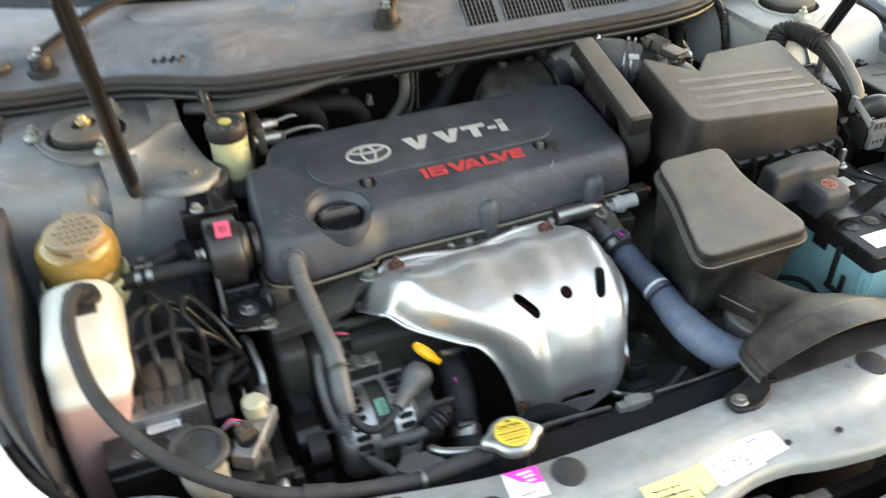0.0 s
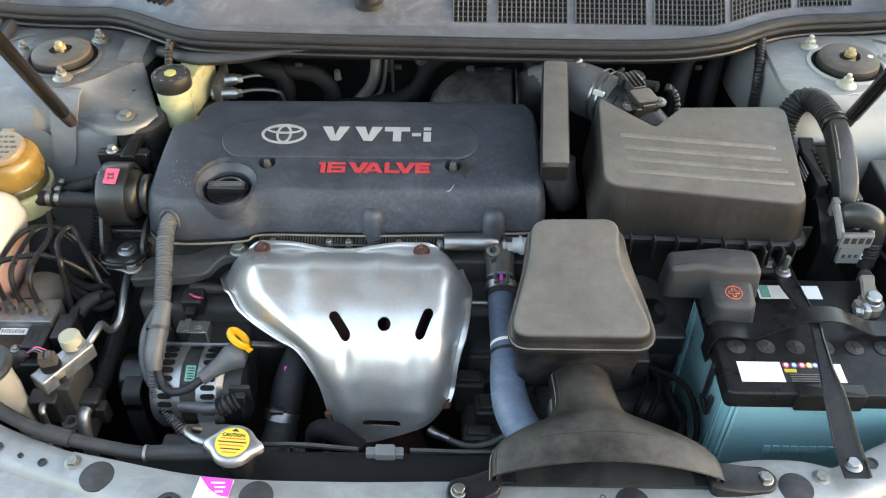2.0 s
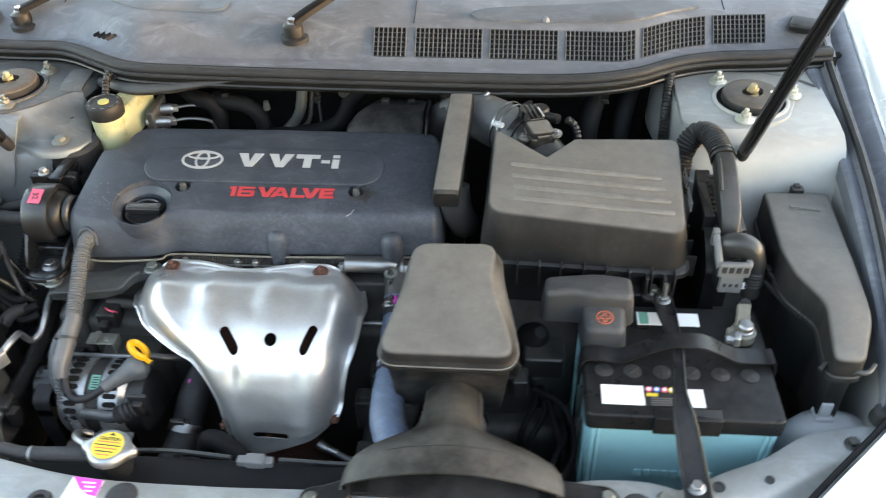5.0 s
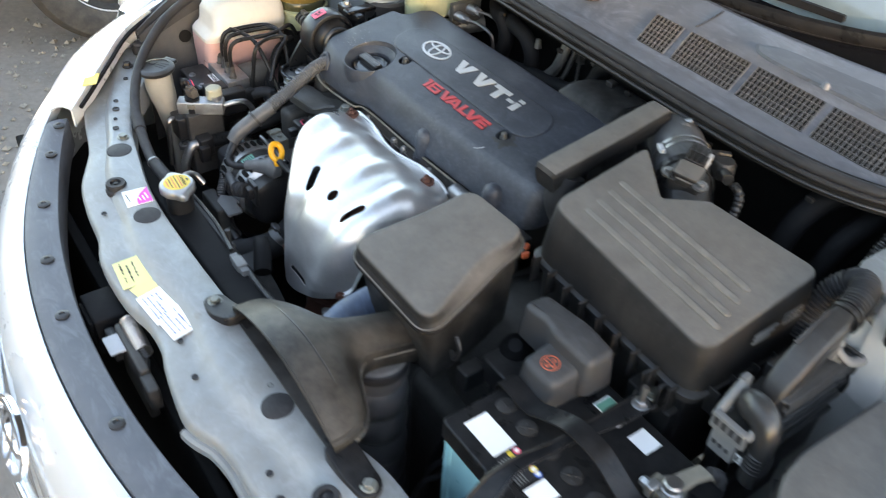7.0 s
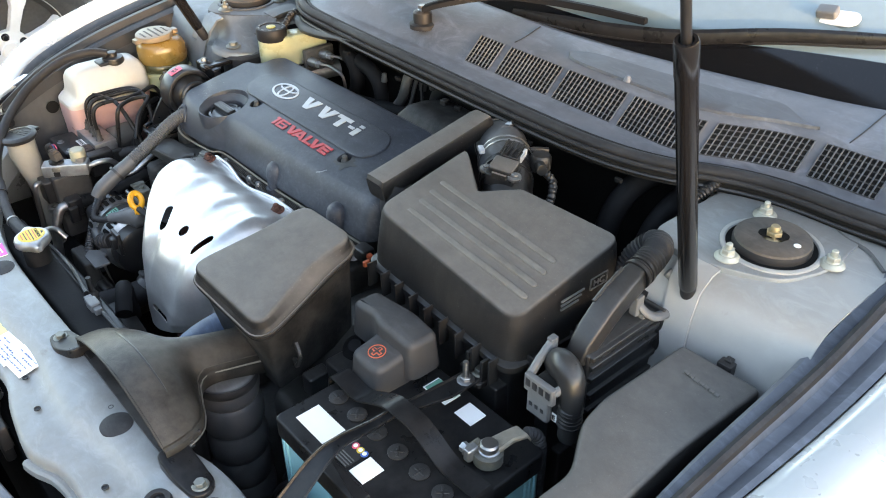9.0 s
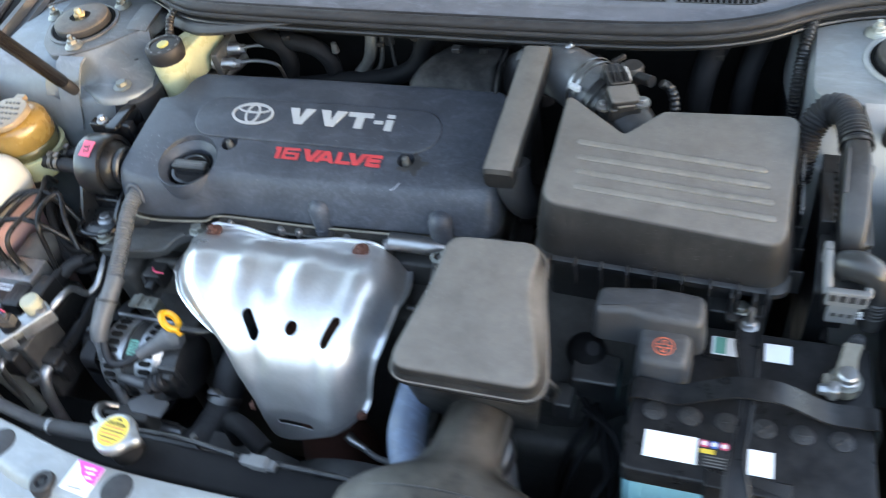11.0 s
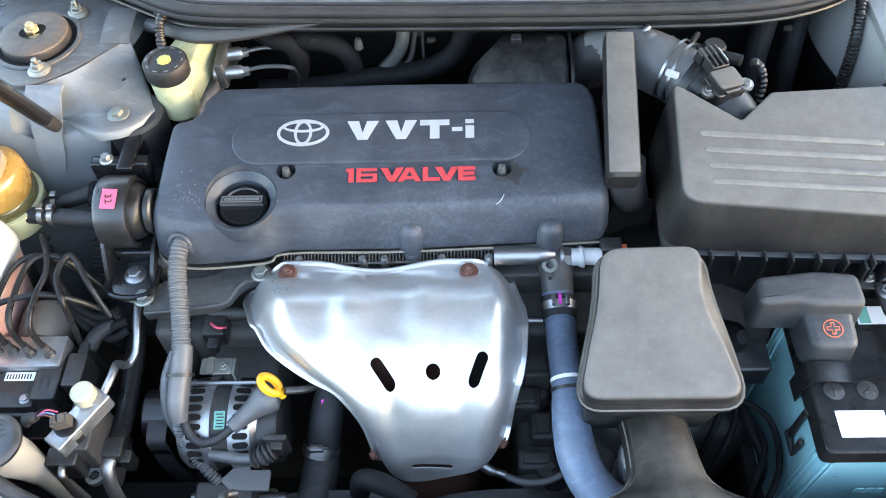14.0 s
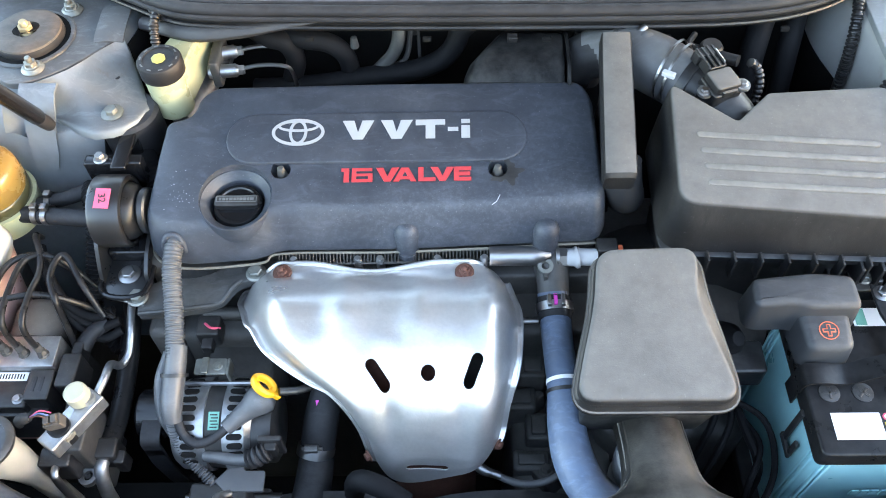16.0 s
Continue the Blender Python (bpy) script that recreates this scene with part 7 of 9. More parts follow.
part("cap", merge(lathe([(0.019, 0.822), (0.020, 0.828), (0.018, 0.836), (0.009, 0.838), (0.008, 0.845), (0, 0.846)], 26, (-0.592, 0.292, 0)), block(-0.606, -0.578, 0.262, 0.29, 0.822, 0.833, 0.002, 0.004)), M_BLACK, ct, "black stopper")
ovh = thing("overflow_hose", (-0.45, 0.05, 0.73), "black rubber overflow hose from radiator neck to coolant tank", "hose")
part("hose", tube([(-0.238, 0.003, 0.735), (-0.28, 0.001, 0.735), (-0.325, 0.001, 0.736), (-0.39, 0.010, 0.742), (-0.445, 0.022, 0.750), (-0.500, 0.045, 0.768), (-0.550, 0.083, 0.792), (-0.588, 0.140, 0.822), (-0.602, 0.205, 0.846), (-0.601, 0.255, 0.850), (-0.594, 0.284, 0.843)], 0.0076, 14, 8), M_RUBBER, ovh)
part("sleeve", tube([(-0.40, 0.012, 0.743), (-0.43, 0.018, 0.748)], 0.0092, 14, 3), M_RUBBER, ovh)
part("hose_clip", band((-0.318, 0.001, 0.736), (1, 0, 0), 0.0083, 0.003, 0.0008), M_STEEL, ovh)
part("pipe", tube([(-0.318, 0.001, 0.736), (-0.255, 0.004, 0.736)], 0.0085, 12, 3), M_RUBBER, ovh)

# ---- washer filler ----
wf = thing("washer_filler_neck", (-0.512, 0.10, 0.52), "milky washer filler neck with a dark grey flip cap", "washer filler")
part("neck", loft([[V(cx + r_ * math.cos(a), cy + r_ * math.sin(a), z) for a in np.linspace(0, 2 * math.pi, 24, endpoint=False)] for cx, cy, r_, z in ((-0.505, 0.095, 0.011, 0.50), (-0.506, 0.094, 0.012, 0.60), (-0.507, 0.092, 0.0135, 0.665), (-0.509, 0.089, 0.0170, 0.700), (-0.511, 0.086, 0.0215, 0.728), (-0.512, 0.084, 0.0225, 0.745), (-0.512, 0.084, 0.0220, 0.772))]), M_NECK, wf)
wc = part("cap", xf(merge(lathe([(0.0275, 0.0), (0.0290, 0.002), (0.0290, 0.006), (0.026, 0.009), (0.022, 0.0095), (0.0215, 0.008), (0, 0.008)], 34), block(-0.012, 0.012, 0.024, 0.036, 0.0, 0.007, 0.002, 0.003)), pose(-0.512, 0.084, 0.771, 3, -3, 25)), M_SEMI, wf, "dark grey flip cap")
for k in range(3):
    part("text_bar", xf(prism(rect(0.006, 0.010 - 0.006 * k, 0.018, 0.0018), 0, 0.0007, 0), pose(-0.514, 0.086, 0.779, 3, -3, 25)), M_BLACK, wc)
part("cap_symbol", xf(prism(rect(-0.012, 0.004, 0.011, 0.010), 0, 0.0007, 0), pose(-0.514, 0.086, 0.779, 3, -3, 25)), M_BLACK, wc)

# ---- brake pressure unit with its pipes ----
ab = thing("brake_pressure_unit", (-0.53, 0.22, 0.60), "brake pressure unit, aluminium block on a black module", "brake unit")
part("valve_block", block(-0.598, -0.496, 0.194, 0.233, 0.688, 0.727, 0.0012, 0.0015), M_ALU, ab, "cast aluminium valve block")
part("module", merge(block(-0.606, -0.520, 0.150, 0.1935, 0.655, 0.715, 0.003, 0.004), block(-0.522, -0.494, 0.156, 0.1930, 0.650, 0.722, 0.002, 0.003), block(-0.604, -0.500, 0.146, 0.168, 0.640, 0.700, 0.003, 0.004)), M_BLACK, ab, "black plastic control module")
for k in range(2):
    part("plug_slit", block(-0.515 + 0.008 * k, -0.511 + 0.008 * k, 0.166, 0.184, 0.7215, 0.7224, 0.0002, 0.0004), M_INK, ab)
lbl = part("label", prism([(-0.560, 0.182), (-0.526, 0.182), (-0.526, 0.1925), (-0.560, 0.1925)], 0.7152, 0.7158, 0), M_LABELW, ab, "white bar code label")
for k in range(9):
    part("text_bar", prism(rect(-0.557 + 0.0033 * k, 0.1872, 0.0014, 0.0062), 0.7158, 0.7161, 0), M_INK, lbl)
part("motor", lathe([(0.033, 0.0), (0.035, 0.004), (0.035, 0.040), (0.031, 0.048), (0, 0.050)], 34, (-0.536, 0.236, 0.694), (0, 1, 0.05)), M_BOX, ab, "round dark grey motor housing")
part("mount_bracket", block(-0.59, -0.50, 0.19, 0.26, 0.52, 0.650, 0.004, 0.006), M_DARKIRON, ab)
for x in (-0.573, -0.530):
    part("screw", hexhead((x, 0.160, 0.7148), 0.0042, 0.004), M_STEEL, ab)
BL = [[(-0.571, 0.212, 0.726), (-0.571, 0.211, 0.762), (-0.570, 0.212, 0.781), (-0.562, 0.227, 0.790), (-0.544, 0.240, 0.790), (-0.512, 0.249, 0.789), (-0.488, 0.252, 0.780), (-0.465, 0.256, 0.755), (-0.445, 0.262, 0.720)],
      [(-0.553, 0.213, 0.726), (-0.553, 0.2125, 0.768), (-0.5535, 0.222, 0.788), (-0.5535, 0.250, 0.790), (-0.5495, 0.282, 0.790), (-0.537, 0.298, 0.790), (-0.515, 0.303, 0.786), (-0.490, 0.302, 0.760), (-0.460, 0.297, 0.720)],
      [(-0.532, 0.210, 0.726), (-0.532, 0.2095, 0.770), (-0.533, 0.220, 0.789), (-0.535, 0.2455, 0.7905), (-0.533, 0.285, 0.7905), (-0.522, 0.300, 0.790), (-0.500, 0.302, 0.784), (-0.478, 0.298, 0.752), (-0.455, 0.290, 0.715)],
      [(-0.510, 0.209, 0.726), (-0.510, 0.2085, 0.773), (-0.510, 0.221, 0.790), (-0.5106, 0.253, 0.790), (-0.508, 0.278, 0.790), (-0.5148, 0.3036, 0.790), (-0.528, 0.330, 0.788), (-0.535, 0.345, 0.765)],
      [(-0.489, 0.232, 0.700), (-0.484, 0.236, 0.745), (-0.483, 0.244, 0.783), (-0.494, 0.269, 0.790), (-0.4935, 0.294, 0.790), (-0.484, 0.300, 0.788), (-0.463, 0.270, 0.772), (-0.446, 0.250, 0.740)]]
for k, pts in enumerate(BL):
    p0 = V(*pts[0])
    pipe_ = thing("brake_line", p0, "black coated brake line with a flare nut", "brake line", "brake lines")
    part("pipe", tube(pts, 0.0036, 10, 8), M_COAT, pipe_)
    if k < 4:
        part("flare_nut", merge(hexhead(p0, 0.0052, 0.011, flange=1.25), lathe([(0.0032, 0.010), (0.0046, 0.012), (0.0044, 0.022)], 12, p0, V(*pts[1]) - p0)), M_CAST, pipe_)
hyd = thing("pressure_valve", (-0.452, 0.14, 0.62), "small aluminium pressure valve with a plug and a beige cap", "valve")
hm = pose(-0.451, 0.136, 0.712, 0, 0, -32)
part("body", xf(merge(block(-0.012, 0.012, -0.045, 0.028, 0.0, 0.022, 0.002, 0.002), lathe([(0.009, 0.0), (0.009, 0.030)], 16, (0, 0.016, 0))), hm), M_ALU, hyd)
part("cap", lathe([(0.0125, 0.736), (0.0130, 0.739), (0.0125, 0.752), (0.010, 0.754), (0, 0.754)], 22, (-0.449, 0.150, 0)), M_BEIGE, hyd, "beige protective cap")
sens = part("sensor", lathe([(0.0145, 0.712), (0.0145, 0.722), (0.0125, 0.724), (0.0120, 0.738), (0.0, 0.739)], 20, (-0.4640, 0.118, 0)), M_COAT, hyd, "black sensor with a brass collar")
part("sensor_collar", lathe([(0.0140, 0.722), (0.0150, 0.724), (0.0150, 0.730), (0.012, 0.732)], 20, (-0.4640, 0.118, 0)), M_TAN, sens)
part("sensor_plug", xf(merge(block(-0.0095, 0.0095, -0.0065, 0.0065, 0.0, 0.014, 0.0012, 0.002), block(-0.0070, -0.0010, -0.0045, 0.0045, 0.013, 0.0185, 0.0008, 0.001), block(0.0010, 0.0070, -0.0045, 0.0045, 0.013, 0.0185, 0.0008, 0.001)), pose(-0.4640, 0.120, 0.738, 6, -8, 12)), M_STRUT, sens, "brown plug")
for k, mt in enumerate((M_RUST, M_BLUEINK, M_PINKTAG)):
    part("wire", tube([(-0.4700 + 0.002 * k, 0.119 + 0.003 * k, 0.755), (-0.4760, 0.119 + 0.003 * k, 0.7600), (-0.4850, 0.1200 + 0.001 * k, 0.7550), (-0.4920, 0.1205, 0.7500)], 0.0008, 6), mt, sens)
part("wire_boot", tube([(-0.4880, 0.1205, 0.752), (-0.4940, 0.1210, 0.750), (-0.5030, 0.1215, 0.744), (-0.512, 0.125, 0.725)], [0.0035, 0.0062, 0.0062, 0.004], 12, 5), M_RUBBER, sens)
part("steel_pipe", tube([(-0.440, 0.160, 0.722), (-0.434, 0.178, 0.726), (-0.434, 0.195, 0.722), (-0.438, 0.206, 0.708), (-0.436, 0.214, 0.690), (-0.430, 0.228, 0.690), (-0.428, 0.246, 0.700), (-0.430, 0.266, 0.708), (-0.432, 0.288, 0.712), (-0.436, 0.305, 0.705)], 0.0046, 10, 8), M_ALU, hyd)
part("lower_pipe", tube([(-0.473, 0.090, 0.700), (-0.471, 0.080, 0.703), (-0.470, 0.074, 0.690), (-0.470, 0.070, 0.62)], 0.0042, 10), M_STEEL, hyd)
part("lower_block", merge(block(-0.492, -0.458, 0.086, 0.108, 0.665, 0.706, 0.003, 0.004), block(-0.462, -0.446, 0.112, 0.140, 0.690, 0.713, 0.002, 0.003)), M_BLACK, hyd)
part("stay", block(-0.475, -0.445, 0.10, 0.16, 0.60, 0.714, 0.003, 0.004), M_DARKIRON, hyd)

acl = thing("air_conditioning_line", (-0.40, 0.12, 0.55), "black and bare metal air conditioning line beside the fan shroud", "pipe")
part("line", tube([(-0.4420, 0.315, 0.690), (-0.4416, 0.285, 0.680), (-0.4380, 0.230, 0.668), (-0.4360, 0.170, 0.662), (-0.4368, 0.130, 0.664), (-0.4380, 0.110, 0.662)], 0.0115, 16), M_COAT, acl)
part("joint", merge(block(-0.4500, -0.4240, 0.107, 0.131, 0.645, 0.678, 0.003, 0.004), block(-0.4280, -0.4160, 0.104, 0.120, 0.640, 0.668, 0.002, 0.003)), M_BLACK, acl)
part("metal_pipe", tube([(-0.4400, 0.110, 0.664), (-0.4405, 0.100, 0.664), (-0.4400, 0.090, 0.652), (-0.4385, 0.080, 0.625), (-0.436, 0.07, 0.56)], 0.0078, 16), M_ALU, acl, "bare metal pipe end")
part("eye", merge(lathe([(0.0105, 0), (0.0105, 0.008), (0.0055, 0.008), (0.0055, 0.001), (0.0105, 0.0)], 20, (-0.4540, 0.092, 0.655), cap=False), block(-0.4520, -0.4400, 0.096, 0.106, 0.655, 0.661, 0.001, 0.002)), M_ALU, acl)
part("eye_bolt", hexhead((-0.4540, 0.092, 0.654), 0.0040, 0.007, flange=1.0), M_BLACK, acl)

# ---- engine mount and bracket ----
mt_ = thing("engine_mount", (-0.425, 0.335, 0.70), "gloss black engine mount bracket with bolts", "engine mount")
part("bush_housing", lathe([(0.0, -0.0245), (0.0375, -0.0245), (0.0410, -0.0230), (0.0420, -0.0200), (0.0420, 0.0095), (0.0408, 0.0125), (0.0375, 0.0135), (0.0350, 0.0130), (0.0345, 0.0040), (0.0, 0.0040)], 56, (-0.428, 0.352, 0.805), (1, 0, 0)), M_SATIN, mt_)
part("bush", lathe([(0.0340, 0.004), (0.0330, 0.014), (0.0285, 0.022), (0.0200, 0.026), (0.0, 0.026)], 40, (-0.428, 0.352, 0.805), (1, 0, 0)), M_COAT, mt_)
part("bush_core", lathe([(0.0, 0.026), (0.0245, 0.026), (0.0265, 0.028), (0.0265, 0.0335), (0.0240, 0.0355), (0.0130, 0.0355), (0.0130, 0.046), (0.0, 0.046)], 40, (-0.428, 0.352, 0.805), (1, 0, 0)), M_SATIN, mt_)
for x, top in ((-0.4505, 0.802), (-0.3985, 0.782)):
    part("side_plate", loft([[V(x + dx, y, z) for y, z in fillet([(0.284, 0.752), (0.312, 0.747), (0.388, 0.768), (0.393, top), (0.352, top + 0.004), (0.313, top - 0.002), (0.290, 0.768)], 0.008)] for dx in (-0.0022, 0.0022)]), M_SATIN, mt_)
part("saddle", block(-0.449, -0.400, 0.316, 0.388, 0.752, 0.772, 0.004, 0.006), M_GLOSS, mt_)
part("foot_plate", prism(fillet([(-0.452, 0.280), (-0.437, 0.266), (-0.408, 0.266), (-0.396, 0.282), (-0.396, 0.345), (-0.452, 0.345)], 0.010), 0.748, 0.754, 0.002), M_SATIN, mt_)
part("slot", xf(prism(stadium(0.0115, 0.0040), 0, 0.0006, 0), pose(-0.4235, 0.3115, 0.7543, 0, 0, 6)), M_INK, mt_, "dark oblong hole")
part("foot_rim", tube([(-0.452, 0.340, 0.757), (-0.452, 0.282, 0.757), (-0.437, 0.266, 0.757), (-0.408, 0.266, 0.757), (-0.396, 0.282, 0.757), (-0.396, 0.340, 0.757)], 0.0035, 8, 4), M_GLOSS, mt_)
part("bolt", hexhead((-0.423, 0.298, 0.754), 0.0082, 0.008, flange=1.6), M_STEEL, mt_)
part("bolt", hexhead((-0.456, 0.352, 0.806), 0.008, 0.010, (-1, 0, 0), 1.1), M_STEEL, mt_)
tagp = part("tag", xf(prism(rect(0, 0, 0.017, 0.023), 0, 0.0006, 0), pose(-0.432, 0.3375, 0.8452, 20, 0, -4)), M_PINKTAG, mt_, "pink-red paper tag")
part("lettering_number", xf(lettering("32", 0.0080, 0.0105, 0.0003, 0.004), pose(-0.432, 0.3375, 0.8452, 20, 0, -4) @ pose(0, 0, 0.0009, 0, 0, -78)), M_INK, tagp, "black number 32")
part("upper_arm", merge(block(-0.437, -0.419, 0.385, 0.445, 0.835, 0.842, 0.002, 0.003), block(-0.472, -0.405, 0.395, 0.41, 0.800, 0.838, 0.003, 0.003), xf(block(-0.010, 0.010, -0.003, 0.003, -0.05, 0.0, 0.001, 0.002), pose(-0.428, 0.445, 0.845, -15, 0, 0))), M_GLOSS, mt_)
part("bolt", hexhead((-0.452, 0.402, 0.838), 0.0055, 0.008), M_STEEL, mt_)
part("cup", lathe([(0.034, 0.790), (0.038, 0.80), (0.038, 0.842), (0.034, 0.846), (0, 0.846)], 28, (-0.437, 0.472, 0)), M_RUBBER, mt_, "black rubber cup")
tb = thing("tower_bracket", (-0.46, 0.47, 0.85), "grey painted gusset bracket with a bolt on the strut tower", "bracket")
lobe_cols = [(-0.545, 0.4705, -0.548, 0.452, 0.838), (-0.530, 0.479, -0.520, 0.462, 0.846), (-0.512, 0.490, -0.500, 0.452, 0.849), (-0.499, 0.498, -0.478, 0.437, 0.853), (-0.484, 0.512, -0.461, 0.430, 0.855), (-0.474, 0.524, -0.443, 0.4346, 0.853), (-0.465, 0.534, -0.431, 0.443, 0.851), (-0.456, 0.543, -0.420, 0.4535, 0.850), (-0.448, 0.550, -0.414, 0.472, 0.847)]
rows = []
for x0, y0, x1, y1, zf in lobe_cols:
    row = [V(x0 + (x1 - x0) * q, y0 + (y1 - y0) * q, zf + (0.8870 - zf) * (1 - q) ** 2 - 0.0035 * math.sin(q * math.pi)) for q in np.linspace(0, 1, 13)]
    way = (row[-1] - row[0]).normalized()
    rows.append(row + [row[-1] + V(way.x * 0.003, way.y * 0.003, -0.002), row[-1] + V(way.x * 0.004, way.y * 0.004, -0.009)])
end = [p.copy() for p in rows[-1]]
rows.append([p + V(0.004, 0.001, -0.002) for p in end])
rows.append([p + V(0.005, 0.001, -0.014) for p in end])
part("gusset", sheet(rows, 0.002), M_TOWER, tb, angle=70)
part("flap", sheet([[V(-0.478 + 0.036 * u, y, z + 0.004 * u * (1 - u)) for u in np.linspace(0, 1, 5)] for y, z in ((0.545, 0.8885), (0.556, 0.8915), (0.575, 0.8935), (0.596, 0.8945), (0.606, 0.8925))], 0.002), M_PLATE, tb, "bent dusty flap")
part("bolt", hexhead((-0.4465, 0.4595, 0.8545), 0.0078, 0.008, flange=1.7), M_ZINC, tb)
for x, y in ((-0.457, 0.5195), (-0.448, 0.508)):
    part("hole", lathe([(0.003, 0), (0.003, 0.0008), (0, 0.0008)], 10, (x, y, lobe_z(x, y) - 0.0025)), M_INK, tb)
bk = thing("lifting_bracket", (-0.34, 0.28, 0.74), "dark steel bracket with greenish bolts below the engine cover", "bracket")
arm_poly = [(-0.4065, 0.2476), (-0.3704, 0.2503), (-0.3350, 0.2550), (-0.3099, 0.2600), (-0.2980, 0.2760), (-0.2880, 0.2845), (-0.2640, 0.2855), (-0.2610, 0.2960), (-0.2660, 0.3060), (-0.2948, 0.3110), (-0.3249, 0.3036), (-0.3477, 0.2972), (-0.3872, 0.2949), (-0.4090, 0.2820)]
arm_top = lambda x, y: 0.7475 + 0.010 * sstep(-0.315, -0.280, x) + 0.005 * sstep(-0.335, -0.315, x) * (1 - sstep(-0.300, -0.285, x))
part("arm", prism(fillet(arm_poly, 0.006, 4), lambda x, y: arm_top(x, y) - 0.012, arm_top, 0.0022), M_BRACKET, bk, "dusty pressed-steel arm")
part("arm_flange", tube([(-0.404, 0.2485, 0.7480), (-0.3704, 0.2512, 0.7485), (-0.3350, 0.2560, 0.7485), (-0.3120, 0.2605, 0.7500), (-0.3000, 0.2755, 0.7560), (-0.2890, 0.2850, 0.7585)], 0.0028, 8, 5), M_BRACKET, bk)
part("eye_plate", prism(fillet([(-0.4455, 0.270), (-0.400, 0.258), (-0.398, 0.280), (-0.4425, 0.2935)], 0.004), 0.7470, 0.7500, 0.001), M_ALU, bk, "bright earth tag")
part("hole", lathe([(0.0030, 0), (0.0030, 0.0006), (0, 0.0006)], 14, (-0.4375, 0.276, 0.7498)), M_INK, bk)
for x, y, z in ((-0.408, 0.268, 0.7500), (-0.274, 0.295, 0.7575)):
    part("bolt", hexhead((x, y, z), 0.0080, 0.009, flange=1.5), M_ZINC, bk)

# ---- wiring harness tube ----
hn = thing("wiring_harness", (-0.35, 0.18, 0.60), "grey corrugated wiring tube wrapped with tape", "wiring harness")
part("tube", tube([(-0.358, 0.312, 0.800), (-0.360, 0.296, 0.796), (-0.360, 0.275, 0.786), (-0.356, 0.24, 0.768), (-0.352, 0.20, 0.750), (-0.352, 0.172, 0.735)], 0.0103, 14, 8, 0.0010, 0.0036), M_GREYRUBBER, hn)
part("tape", tube([(-0.350, 0.205, 0.752), (-0.352, 0.175, 0.737), (-0.355, 0.148, 0.720), (-0.354, 0.135, 0.708)], [0.0110, 0.0120, 0.0122, 0.010], 14), M_GREYRUBBER, hn, "grey cloth tape")
part("tube", tube([(-0.356, 0.146, 0.715), (-0.358, 0.132, 0.688), (-0.352, 0.120, 0.668), (-0.338, 0.106, 0.652), (-0.322, 0.093, 0.640), (-0.312, 0.086, 0.615), (-0.31, 0.082, 0.56)], 0.0062, 12, 8, 0.0018, 0.0036), M_GREYRUBBER, hn)
part("tube", tube([(-0.364, 0.205, 0.735), (-0.371, 0.175, 0.725), (-0.370, 0.148, 0.702), (-0.362, 0.135, 0.68)], 0.0065, 10), M_GREYRUBBER, hn)
part("cable", tube([(-0.354, 0.146, 0.712), (-0.346, 0.128, 0.694), (-0.332, 0.118, 0.688), (-0.314, 0.122, 0.690), (-0.298, 0.133, 0.695), (-0.290, 0.140, 0.697)], 0.0052, 10), M_RUBBER, hn, "black cable")
part("boot", tube([(-0.299, 0.132, 0.6955), (-0.288, 0.142, 0.698), (-0.276, 0.152, 0.701), (-0.266, 0.160, 0.703), (-0.258, 0.166, 0.702), (-0.252, 0.171, 0.700)], [0.0085, 0.0095, 0.0120, 0.0170, 0.0170, 0.009], 22), M_GREYRUBBER, hn, "grey rubber terminal boot")
part("tie", band((-0.352, 0.176, 0.7375), (0, -0.88, -0.5), 0.0140, 0.004, 0.001), M_BLACK, hn)

# ---- alternator ----
al = thing("alternator", (-0.305, 0.145, 0.55), "cast aluminium alternator with cooling slots", "alternator")
AX, AC = V(1, 0, 0), V(-0.315, 0.160, 0.647)
part("stator", lathe([(0.0, -0.014), (0.0505, -0.014), (0.0505, 0.014), (0.0, 0.014)], 44, AC, AX), M_DARKIRON, al, "dark laminated stator ring")
for x0, x1, nm in ((-0.046, -0.010, "front_housing"), (0.010, 0.038, "rear_housing")):
    hs = part(nm, lathe([(0.026, x0 - 0.006), (0.0445, x0 - 0.004), (0.0515, x0 + 0.004), (0.0540, x1 - 0.004), (0.0540, x1), (0.0, x1)] if x0 < 0 else [(0.0, x0), (0.0540, x0), (0.0540, x0 + 0.004), (0.0515, x1 - 0.004), (0.043, x1 + 0.004), (0.0, x1 + 0.006)], 44, AC, AX), M_ALU, al, "bright cast aluminium housing")
    for k in range(11):
        a = radians(50 + 11.5 * k)
        for_x = (x0 + x1) / 2
        ctr = AC + V(for_x, 0.0528 * math.cos(a), 0.0528 * math.sin(a))
        m_ = Matrix.Translation(ctr) @ Matrix.Rotation(a - math.pi / 2, 4, "X")
        part("slot", xf(prism(stadium(0.0085, 0.0033), -0.001, 0.0018, 0), m_), M_DEEP, hs)
a = radians(62)
part("through_bolt", tube([AC + V(-0.046, 0.0562 * math.cos(a), 0.0562 * math.sin(a)), AC + V(0.040, 0.0562 * math.cos(a), 0.0562 * math.sin(a))], 0.0032, 8, 2), M_STEEL, al)
gl_ = part("label", xf(prism(rect(0, 0, 0.012, 0.020), 0, 0.0008, 0), Matrix.Translation(AC + V(0.001, -0.0185, 0.0478)) @ pose(0, 0, 0, 21, 0, 0)), M_GREEN, al, "pale green type label")
